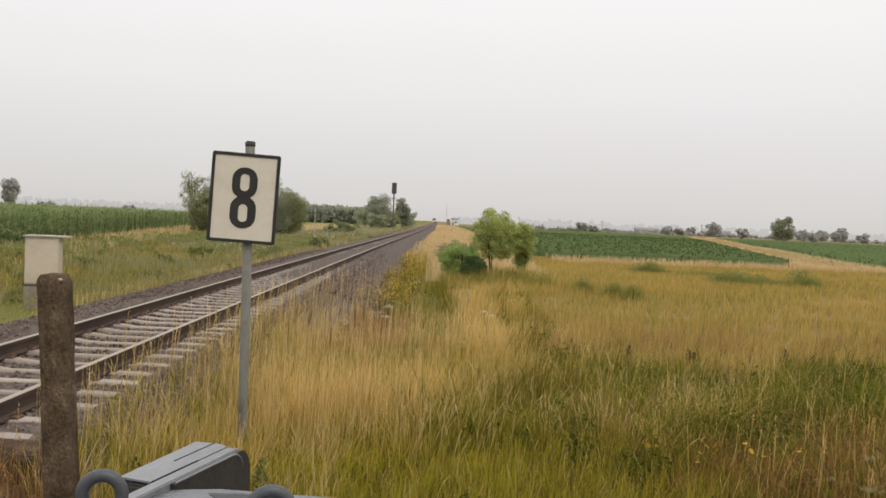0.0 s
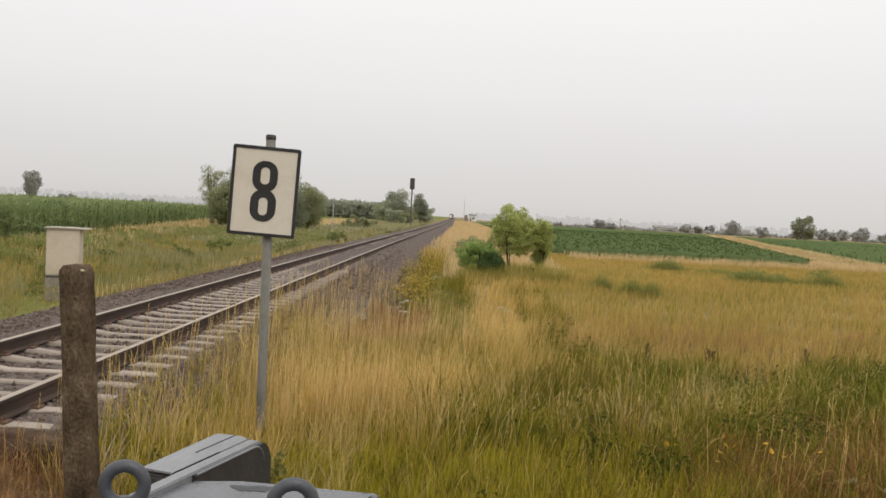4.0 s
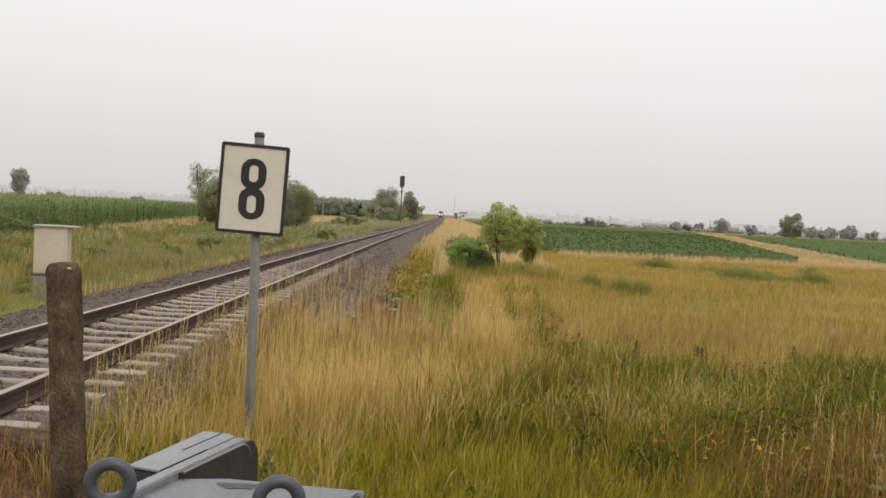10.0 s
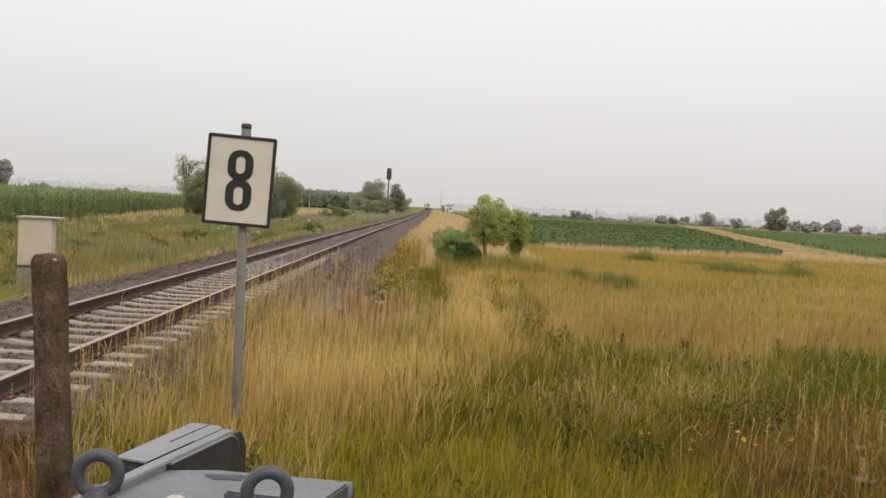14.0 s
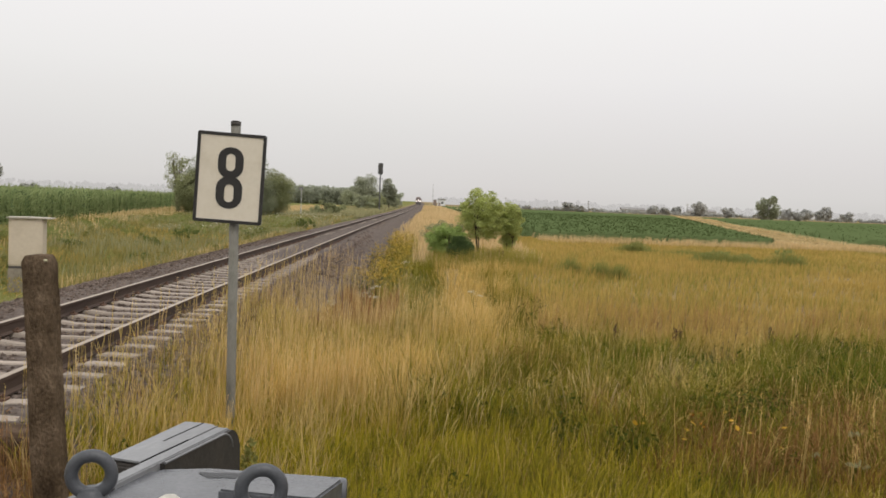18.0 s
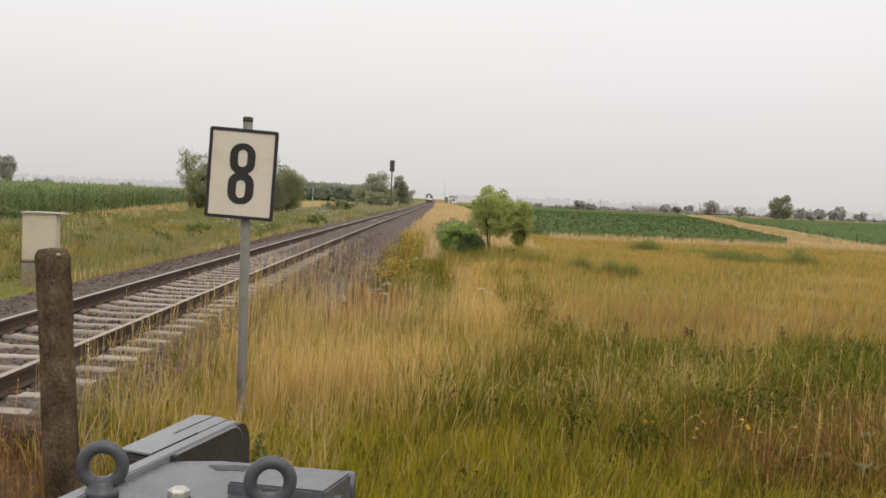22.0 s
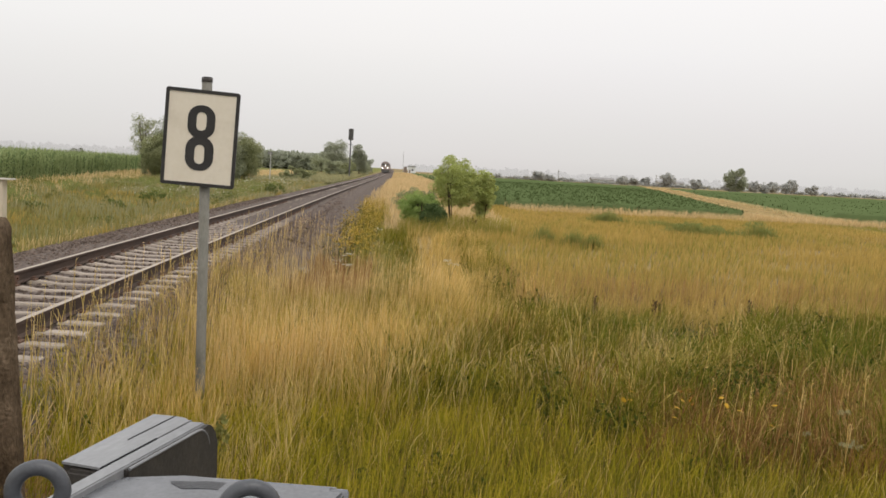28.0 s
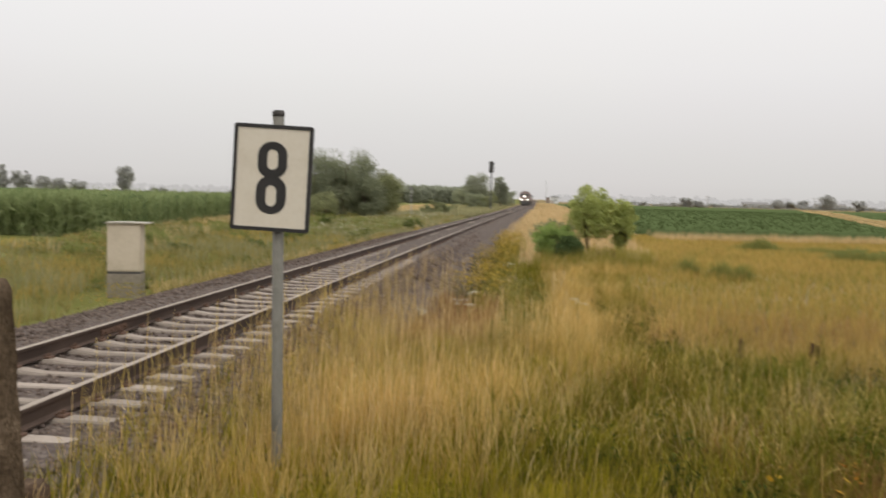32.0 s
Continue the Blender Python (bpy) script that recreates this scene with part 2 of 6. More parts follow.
# Maize green lifted and dulled, partly for the haze over the field.
M_MAIZE = mat("maize_leaf", [(0.185, 0.225, 0.095), (0.26, 0.305, 0.135), (0.36, 0.395, 0.19)], scale=0.25, rough=0.85, spread="island", through_light=0.45, blend=0.35, spec=0.02)
M_CROP = mat("beet_leaf", [(0.082, 0.108, 0.040), (0.092, 0.121, 0.046), (0.108, 0.138, 0.055)], scale=0.15, rough=0.9, spread="island", through_light=0.45, blend=0.4, spec=0.0)
M_CANOPY = mat("crop_canopy", [(0.080, 0.106, 0.042), (0.090, 0.119, 0.048), (0.103, 0.133, 0.056)], scale=0.12, rough=1.0, bump=0.5, bscale=3, fine=0.2, spec=0.0)
M_PATH = mat("dry_path", [(0.20, 0.145, 0.065), (0.27, 0.195, 0.09), (0.32, 0.235, 0.115)], scale=0.3, rough=1.0, fine=0.3, spec=0.0)
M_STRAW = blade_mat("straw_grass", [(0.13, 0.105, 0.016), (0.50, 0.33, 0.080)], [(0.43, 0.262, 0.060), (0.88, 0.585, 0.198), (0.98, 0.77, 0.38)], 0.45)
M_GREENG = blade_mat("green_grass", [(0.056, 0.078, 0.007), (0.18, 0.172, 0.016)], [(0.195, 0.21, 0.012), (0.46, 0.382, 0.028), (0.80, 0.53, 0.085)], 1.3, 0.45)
# Lush feet are near black: shade of the gaps is in the colour.
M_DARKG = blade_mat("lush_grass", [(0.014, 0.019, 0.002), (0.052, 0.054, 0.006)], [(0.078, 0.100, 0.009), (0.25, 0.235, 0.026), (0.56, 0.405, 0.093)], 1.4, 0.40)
M_HERB = mat("herb_leaf", [(0.028, 0.040, 0.007), (0.060, 0.078, 0.014), (0.13, 0.145, 0.030)], scale=2.0, rough=0.75, spread="island", through_light=0.35, blend=0.4, spec=0.06)
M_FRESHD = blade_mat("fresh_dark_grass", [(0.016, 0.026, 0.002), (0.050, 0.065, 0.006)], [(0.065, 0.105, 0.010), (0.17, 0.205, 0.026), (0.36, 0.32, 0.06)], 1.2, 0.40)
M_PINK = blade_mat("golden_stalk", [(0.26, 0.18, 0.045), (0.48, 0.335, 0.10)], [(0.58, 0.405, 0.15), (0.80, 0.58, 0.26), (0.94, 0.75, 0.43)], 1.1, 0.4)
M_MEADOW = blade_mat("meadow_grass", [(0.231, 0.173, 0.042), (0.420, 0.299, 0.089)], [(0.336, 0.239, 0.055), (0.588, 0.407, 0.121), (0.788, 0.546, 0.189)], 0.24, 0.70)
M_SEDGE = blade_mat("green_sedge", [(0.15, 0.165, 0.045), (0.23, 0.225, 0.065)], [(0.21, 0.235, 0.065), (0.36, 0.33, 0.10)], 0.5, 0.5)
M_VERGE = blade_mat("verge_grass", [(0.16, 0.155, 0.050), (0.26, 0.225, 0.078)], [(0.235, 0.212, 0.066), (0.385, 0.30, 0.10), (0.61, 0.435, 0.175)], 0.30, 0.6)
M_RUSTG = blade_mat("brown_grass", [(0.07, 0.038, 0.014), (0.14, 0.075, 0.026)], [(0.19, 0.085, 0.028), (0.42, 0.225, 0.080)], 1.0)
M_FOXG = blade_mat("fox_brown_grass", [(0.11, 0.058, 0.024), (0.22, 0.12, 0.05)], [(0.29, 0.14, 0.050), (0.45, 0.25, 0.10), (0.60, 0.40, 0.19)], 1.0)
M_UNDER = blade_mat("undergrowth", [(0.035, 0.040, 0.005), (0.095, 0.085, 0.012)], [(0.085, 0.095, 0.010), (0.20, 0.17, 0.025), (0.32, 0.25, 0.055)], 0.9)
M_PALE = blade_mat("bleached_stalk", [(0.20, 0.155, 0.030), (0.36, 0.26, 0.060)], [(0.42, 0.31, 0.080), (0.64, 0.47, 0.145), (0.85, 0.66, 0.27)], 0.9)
M_WEED = mat("verge_weed", [(0.15, 0.16, 0.048), (0.21, 0.208, 0.066), (0.30, 0.27, 0.095)], scale=0.5, rough=0.9, spread="island", through_light=0.4, blend=0.5, spec=0.0)
M_DARKWEED = mat("dark_verge_weed", [(0.085, 0.11, 0.034), (0.13, 0.155, 0.048), (0.19, 0.205, 0.07)], scale=0.5, rough=0.9, spread="island", through_light=0.4, blend=0.5, spec=0.0)
M_VERGEWEED = mat("light_verge_weed", [(0.17, 0.20, 0.065), (0.25, 0.27, 0.09), (0.34, 0.34, 0.13)], scale=0.5, rough=0.9, spread="island", through_light=0.4, blend=0.5, spec=0.0)
# Pale straw and verge tones, lightened further to carry distance haze.
M_FARSTRAW = blade_mat("pale_straw_grass", [(0.36, 0.26, 0.115), (0.54, 0.395, 0.19)], [(0.52, 0.375, 0.175), (0.76, 0.56, 0.30), (0.92, 0.71, 0.43)], 0.25, 0.6)
M_FARVERGE = blade_mat("pale_verge_grass", [(0.22, 0.215, 0.11), (0.30, 0.28, 0.145)], [(0.30, 0.29, 0.15), (0.38, 0.35, 0.185), (0.50, 0.44, 0.25)], 0.05)
M_YELLOW = mat("yellow_petal", [(0.30, 0.195, 0.028), (0.44, 0.30, 0.050)], scale=5, rough=0.6, spread="island", through_light=0.3, spec=0.05)
M_BUTTER = mat("butter_yellow_petal", [(0.48, 0.27, 0.025), (0.66, 0.40, 0.045)], scale=5, rough=0.6, spread="island", through_light=0.3, spec=0.05)
M_ORANGE = mat("orange_petal", [(0.26, 0.10, 0.015), (0.44, 0.19, 0.02)], scale=5, rough=0.6, spread="island", through_light=0.3, spec=0.06)
M_CREAMF = mat("cream_umbel", [(0.22, 0.215, 0.10), (0.36, 0.335, 0.18)], scale=5, rough=0.8, spread="island", through_light=0.3, spec=0.02)
M_WHITEF = mat("white_umbel", [(0.52, 0.50, 0.38), (0.70, 0.67, 0.52)], scale=5, rough=0.8, spread="island", through_light=0.3, spec=0.02)
M_DOCK = mat("dock_seed", [(0.075, 0.045, 0.030), (0.13, 0.078, 0.048)], scale=9, rough=0.9, spread="island", spec=0.04)
# Train paint and underframe are greyed and lightened here to carry the haze.
M_TRAINRED = mat("train_red", [(0.24, 0.165, 0.15), (0.29, 0.20, 0.18)], scale=0.8, rough=0.5)
M_TRAINGREY = mat("train_grey", [(0.22, 0.17, 0.155), (0.29, 0.23, 0.21)], scale=0.8, rough=0.55)
M_TRAINDARK = mat("train_underframe", [(0.09, 0.085, 0.08), (0.13, 0.125, 0.12)], scale=2, rough=0.8)
M_GLASS = mat("dark_window", [(0.07, 0.07, 0.072), (0.10, 0.10, 0.10)], scale=1, rough=0.15, spec=0.5)
M_LAMP = glow_mat("headlamp_glow", (1.0, 0.95, 0.86), 5.0)
# Signal black lifted to grey in the base, for the haze before it.
M_SIGNAL = mat("hazy_signal_black", [(0.085, 0.082, 0.080), (0.12, 0.115, 0.11)], scale=2, rough=0.6)
M_HUTWALL = mat("white_render", [(0.62, 0.61, 0.60), (0.74, 0.73, 0.72)], scale=0.8, rough=0.8)
# Barn walls greyed in the base colour as if seen through haze.
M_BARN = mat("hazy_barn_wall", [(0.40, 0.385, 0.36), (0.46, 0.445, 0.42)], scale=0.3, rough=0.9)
M_HUTROOF = mat("roof_grey", [(0.20, 0.19, 0.18), (0.28, 0.27, 0.26)], scale=0.8, rough=0.8)
# Board brown with the far-off haze already blended into it.
M_WOODBROWN = mat("shed_boards", [(0.24, 0.19, 0.16), (0.31, 0.25, 0.21)], scale=2, rough=0.9, stretch=(6, 6, 0.4))
M_OLIVEG = blade_mat("olive_meadow_grass", [(0.139, 0.150, 0.032), (0.278, 0.246, 0.059)], [(0.193, 0.190, 0.036), (0.385, 0.321, 0.073), (0.610, 0.455, 0.134)], 0.26, 0.72)
M_LICHEN = mat("pale_lichen", [(0.35, 0.33, 0.20), (0.5, 0.47, 0.32)], scale=40, rough=0.95)
# Woods beyond the maize: green washed out with haze in the colour itself.
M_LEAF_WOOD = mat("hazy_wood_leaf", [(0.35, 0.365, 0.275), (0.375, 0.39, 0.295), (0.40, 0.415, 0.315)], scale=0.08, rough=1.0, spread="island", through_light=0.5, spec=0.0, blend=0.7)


def litter(m):
    """Dark litter and soil on the bank and in the ditch, darkened further for the shade in the grass's gaps; the dry
    meadow begins some way out.
    """
    n, l = m.node_tree.nodes, m.node_tree.links
    b = n["Principled BSDF"]
    dry = b.inputs["Base Color"].links[0].from_socket
    co = n.new("ShaderNodeTexCoord")
    sep = n.new("ShaderNodeSeparateXYZ")
    l.new(co.outputs["Object"], sep.inputs[0])
    mr = n.new("ShaderNodeMapRange")
    mr.inputs["From Min"].default_value, mr.inputs["From Max"].default_value = 13.0, 24.0
    l.new(sep.outputs["Y"], mr.inputs["Value"])
    no = n.new("ShaderNodeTexNoise")
    no.inputs["Scale"].default_value = 3.0
    ra = n.new("ShaderNodeValToRGB")
    ra.color_ramp.elements[0].color, ra.color_ramp.elements[1].color = (0.035, 0.032, 0.012, 1), (0.10, 0.075, 0.03, 1)
    l.new(co.outputs["Object"], no.inputs["Vector"])
    l.new(no.outputs["Fac"], ra.inputs[0])
    mx = n.new("ShaderNodeMix")
    mx.data_type = "RGBA"
    l.new(mr.outputs["Result"], mx.inputs[0])
    l.new(ra.outputs[0], mx.inputs[6])
    l.new(dry, mx.inputs[7])
    # beyond the line the verge is green
    left = n.new("ShaderNodeMapRange")
    left.inputs["From Min"].default_value, left.inputs["From Max"].default_value = -6.0, -8.0
    l.new(sep.outputs["X"], left.inputs["Value"])
    verge = n.new("ShaderNodeValToRGB")
    verge.color_ramp.elements[0].color, verge.color_ramp.elements[1].color = (0.11, 0.12, 0.03, 1), (0.19, 0.18, 0.05, 1)
    wide = n.new("ShaderNodeTexNoise")
    wide.inputs["Scale"].default_value = 0.35
    l.new(co.outputs["Object"], wide.inputs["Vector"])
    l.new(wide.outputs["Fac"], verge.inputs[0])
    m2 = n.new("ShaderNodeMix")
    m2.data_type = "RGBA"
    l.new(left.outputs["Result"], m2.inputs[0])
    l.new(mx.outputs[2], m2.inputs[6])
    l.new(verge.outputs[0], m2.inputs[7])
    l.new(m2.outputs[2], b.inputs["Base Color"])


litter(M_GROUND)

# ---- helpers of this scene ----
TRACK_X = -4.65          # centre line of the railway, which runs along y; rail tops at z = 0


def track_x(y):
    """Centre line of the railway: straight at first, then bending very gently to the right."""
    y = np.asarray(y, float)
    return TRACK_X + 2.0 * (1 - np.exp(-(np.maximum(y - 10, 0) / 125.0) ** 2)) + 0.0036 * np.maximum(y - 225, 0)


def smooth(a, b, v):
    t = np.clip((np.asarray(v, float) - a) / (b - a), 0, 1)
    return t * t * (3 - 2 * t)


def ground_z(x, y):
    """Height of the ground: the road bank by the camera, the embankment's shoulders, low meadows on both sides."""
    x, y = np.asarray(x, float), np.asarray(y, float)
    u = x - track_x(y)
    right = -0.62 - 0.24 * smooth(2.0, 3.0, u) * (1 - smooth(4.5, 8, u)) * smooth(13, 20, y) - 0.10 * smooth(3.5, 9, u) + 0.12 * smooth(40, 90, y) * (1 - smooth(5, 14, u))
    left = -0.55 - 0.62 * smooth(3.5, 4.9, -u) * (1 - smooth(8.5, 14, -u)) * smooth(12, 18, y) * (1 - smooth(34, 60, y))
    z = np.where(u > 0, right, left)
    bank = 1 - smooth(0.6, 5.6, y)
    z = z + bank * (-0.06 - z)
    z = z + 0.035 * np.sin(x * 1.3 + 0.7 * y) * np.cos(0.9 * y - 0.4 * x) * smooth(2.2, 4, np.abs(u))
    return z + 0.16 * np.sin(x * 0.05 + 1.0) * np.sin(y * 0.045) * smooth(12, 60, np.abs(u))


def surface_z(x, y):
    """The ground or the ballast heaped on it, whichever is higher."""
    bed = np.interp(np.asarray(x, float) - track_x(y), [-3.9, -3.3, -2.8, -2.1, -1.35, 1.35, 1.75, 2.55, 3.2, 3.7], [-0.72, -0.52, -0.36, -0.25, -0.2, -0.2, -0.25, -0.62, -0.90, -1.15])
    return np.maximum(ground_z(x, y), bed)


def mesh_of(name, verts, tris, uv_v=None):
    """A mesh from arrays of points and triangles."""
    me = bpy.data.meshes.new(name)
    verts, tris = np.asarray(verts, np.float32), np.asarray(tris, np.int32)
    me.vertices.add(len(verts))
    me.vertices.foreach_set("co", verts.ravel())
    me.loops.add(tris.size)
    me.loops.foreach_set("vertex_index", tris.ravel())
    me.polygons.add(len(tris))
    me.polygons.foreach_set("loop_start", np.arange(0, tris.size, 3, dtype=np.int32))
    if uv_v is not None:
        uv = np.zeros((tris.size, 2), np.float32)
        uv[:, 1] = np.asarray(uv_v, np.float32)[tris.ravel()]
        me.uv_layers.new(name="UVMap").data.foreach_set("uv", uv.ravel())
    me.update(calc_edges=True)
    return me


def part(name, bm, material, parent=None, label="", smooth_faces=False):
    """One mesh object from a bmesh or a mesh, under its thing."""
    if isinstance(bm, bmesh.types.BMesh):
        me = bpy.data.meshes.new(name)
        bmesh.ops.recalc_face_normals(bm, faces=bm.faces)
        bm.to_mesh(me)
        bm.free()
    else:
        me = bm
    if not me.materials:
        me.materials.append(material)
    if smooth_faces:
        me.polygons.foreach_set("use_smooth", [True] * len(me.polygons))
    ob = new(name, me)
    ob.parent = parent
    return tagged(ob, label)


def thing(name, x, y, z, label, category, group="", kind="", rz=0.0):
    e = new(name)
    e.empty_display_size = 0.2
    e.matrix_basis = pose(x, y, z, 0, 0, rz)
    return tagged(e, label, category, group, kind)


def box(bm, lo, hi, bevel=0.0, m=None, seg=2):
    """A box between two corners, its edges rounded."""
    tmp = bmesh.new()
    bmesh.ops.create_cube(tmp, size=1)
    for v in tmp.verts:
        v.co = Vector([lo[i] + (v.co[i] + 0.5) * (hi[i] - lo[i]) for i in range(3)])
    if bevel:
        bmesh.ops.bevel(tmp, geom=tmp.edges[:], offset=bevel, segments=seg, affect="EDGES", clamp_overlap=True)
    join(bm, tmp, m)


def join(bm, tmp, m=None):
    if m is not None:
        tmp.transform(m)
    keep = {v: bm.verts.new(v.co) for v in tmp.verts}
    for f in tmp.faces:
        bm.faces.new([keep[v] for v in f.verts])
    tmp.free()


def tube(bm, pts, radii, sides=8, cap=True):
    """A round bar along points, with a radius at each."""
    rings = []
    for i, p in enumerate(pts):
        a, b = Vector(pts[max(0, i - 1)]), Vector(pts[min(len(pts) - 1, i + 1)])
        d = (b - a).normalized()
        q = d.to_track_quat("Z", "Y").to_matrix()
        rings.append([bm.verts.new(Vector(p) + q @ Vector((math.cos(k * 2 * math.pi / sides), math.sin(k * 2 * math.pi / sides), 0)) * radii[i]) for k in range(sides)])
    for r, s in zip(rings, rings[1:]):
        for k in range(sides):
            bm.faces.new((r[k], r[(k + 1) % sides], s[(k + 1) % sides], s[k]))
    if cap:
        bm.faces.new(rings[0][::-1])
        bm.faces.new(rings[-1])


def prism(bm, outline, y0, y1):
    """An outline in x and z, drawn out along y."""
    a = [bm.verts.new((x, y0, z)) for x, z in outline]
    b = [bm.verts.new((x, y1, z)) for x, z in outline]
    k = len(a)
    for i in range(k):
        bm.faces.new((a[i], a[(i + 1) % k], b[(i + 1) % k], b[i]))
    bm.faces.new(a[::-1])
    bm.faces.new(b)


def roughen(bm, size, scale, seed=0.0):
    for v in bm.verts:
        v.co += noise.noise_vector(v.co * scale + Vector((seed, seed, seed))) * size


rng = np.random.default_rng(7)


def grass_mesh(name, x, y, height, width, lean=0.25, levels=3, droop=0.25, z=None, wind=(0.06, 0.0), fan=None):
    """Blades at x, y: tapered, bent ribbons, each turned its own way."""
    n = len(x)
    z = surface_z(x, y) - 0.03 if z is None else z
    h = np.broadcast_to(height, n)
    w = np.broadcast_to(width, n) * rng.uniform(0.7, 1.3, n)
    az = rng.uniform(0, 2 * np.pi, n)
    face = rng.uniform(0, np.pi, n)
    ln = np.abs(rng.normal(0, lean, n))
    side = np.stack([np.cos(face), np.sin(face), np.zeros(n)], 1)
    out = np.stack([np.cos(az), np.sin(az)], 1) * ln[:, None] + np.array(wind)
    if fan is not None:
        out = out + fan
    rows, uv = [], []
    for k in range(levels):
        s = k / levels
        c = np.stack([x + out[:, 0] * h * (s * 0.5 + droop * s * s * 2), y + out[:, 1] * h * (s * 0.5 + droop * s * s * 2), z + h * (s - droop * ln * s * s)], 1)
        ww = (w * (1 - 0.75 * s))[:, None] * 0.5
        rows += [c - side * ww, c + side * ww]
        uv += [s, s]
    rows.append(np.stack([x + out[:, 0] * h * (0.5 + 2 * droop), y + out[:, 1] * h * (0.5 + 2 * droop), z + h * (1 - droop * ln)], 1))
    uv.append(1.0)
    nv = 2 * levels + 1
    verts = np.stack(rows, 1).reshape(-1, 3)
    base = (np.arange(n) * nv)[:, None]
    pat = []
    for k in range(levels - 1):
        a = 2 * k
        pat += [[a, a + 1, a + 3], [a, a + 3, a + 2]]
    a = 2 * (levels - 1)
    pat.append([a, a + 1, a + 2])
    tris = (base[:, :, None] + np.array(pat)[None]).reshape(-1, 3)
    return mesh_of(name, verts, tris, np.tile(uv, n))


def stalk_mesh(name, x, y, height, head=0.10, thick=0.0035, spread=0.012):
    """Seeding grass stalks: a thin three-sided stem and a feathery head of short ribbons."""
    n = len(x)
    z = surface_z(x, y)
    az, ln = rng.uniform(0, 2 * np.pi, n), np.abs(rng.normal(0, 0.10, n))
    top = np.stack([x + np.cos(az) * ln * height + 0.05 * height, y + np.sin(az) * ln * height, z + height], 1)
    foot = np.stack([x, y, z - 0.03], 1)
    vs, ts, us, o = [], [], [], 0
    ring = [np.array([math.cos(a), math.sin(a), 0]) for a in (0, 2.1, 4.2)]
    lowv = [foot + r * thick for r in ring]
    upv = [top + r * thick * 0.5 for r in ring]
    vs.append(np.stack(lowv + upv, 1).reshape(-1, 3))
    us.append(np.tile([0.2, 0.2, 0.2, 1, 1, 1], n))
    pat = np.array([[0, 1, 4], [0, 4, 3], [1, 2, 5], [1, 5, 4], [2, 0, 3], [2, 3, 5]])
    ts.append(((np.arange(n) * 6)[:, None, None] + pat[None]).reshape(-1, 3))
    o = 6 * n
    axis = (top - foot) / np.linalg.norm(top - foot, axis=1)[:, None]
    for k in range(6):
        s = -0.9 + k * 0.25
        c = top + axis * (head * s)[:, None] if np.ndim(head) else top + axis * head * s
        d = rng.normal(0, 1, (n, 3))
        d[:, 2] = np.abs(d[:, 2]) * 1.4 + 0.4
        d /= np.linalg.norm(d, axis=1)[:, None]
        e = np.cross(d, rng.normal(0, 1, (n, 3)))
        e /= np.linalg.norm(e, axis=1)[:, None]
        ext = spread * 3.2
        tri = np.stack([c - e * spread * 0.28, c + e * spread * 0.28, c + d * ext], 1).reshape(-1, 3)
        vs.append(tri)
        us.append(np.full(3 * n, 1.0))
        ts.append(o + np.arange(3 * n).reshape(-1, 3))
        o += 3 * n
    return mesh_of(name, np.concatenate(vs), np.concatenate(ts), np.concatenate(us))


def arch_mesh(name, x, y, length, width, tilt, bend, levels=6, head=0.0):
    """Long blades that nod over; with a head they are thin stalks with a feathery end."""
    n = len(x)
    az = rng.uniform(0, 2 * np.pi, n)
    d = np.stack([np.cos(az), np.sin(az)], 1)
    turn = az + np.pi / 2 + (rng.normal(0, 0.6, n) if head == 0 else rng.uniform(0, np.pi, n))
    side = np.stack([np.cos(turn), np.sin(turn), np.zeros(n)], 1)
    p = np.stack([x, y, surface_z(x, y) - 0.03], 1)
    w = np.broadcast_to(width, n) * rng.uniform(0.7, 1.3, n)
    rows, uv = [], []
    for k in range(levels + 1):
        s = k / levels
        prof = (1 - s ** 2) * 0.9 + 0.1 if head == 0 else (0.75 if s < 0.70 else 0.72 * head * (1.15 - s) / 0.35)
        ww = (w * prof * 0.5)[:, None]
        rows += [p - side * ww, p + side * ww]
        uv += [s, s]
        a = tilt + bend * ((k + 0.5) / levels) ** 2.2
        p = p + np.concatenate([d * np.sin(a)[:, None], np.cos(a)[:, None]], 1) * (length / levels)[:, None]
    nv = 2 * (levels + 1)
    pat = []
    for k in range(levels):
        q = 2 * k
        pat += [[q, q + 1, q + 3], [q, q + 3, q + 2]]
    tris = ((np.arange(n) * nv)[:, None, None] + np.array(pat)[None]).reshape(-1, 3)
    return mesh_of(name, np.stack(rows, 1).reshape(-1, 3), tris, np.tile(uv, n))


def scatter(n, x0, x1, y0, y1, keep=None, power=1.0):
    """Random places, denser towards y0."""
    y = y0 + (y1 - y0) * rng.uniform(0, 1, n) ** power
    x = rng.uniform(x0, x1, n)
    if keep is not None:
        k = keep(x, y)
        x, y = x[k], y[k]
    return x, y


def patch(x, y, s=0.5, seed=0.0):
    """Soft random patches between 0 and 1."""
    v = np.sin(x * s * 2.1 + seed) * np.cos(y * s * 1.7 - seed) + 0.6 * np.sin(x * s * 4.3 - y * s * 3.1 + 2 * seed) + 0.4 * np.cos(x * s * 7.9 + y * s * 6.7 + seed)
    return 0.5 + 0.25 * v


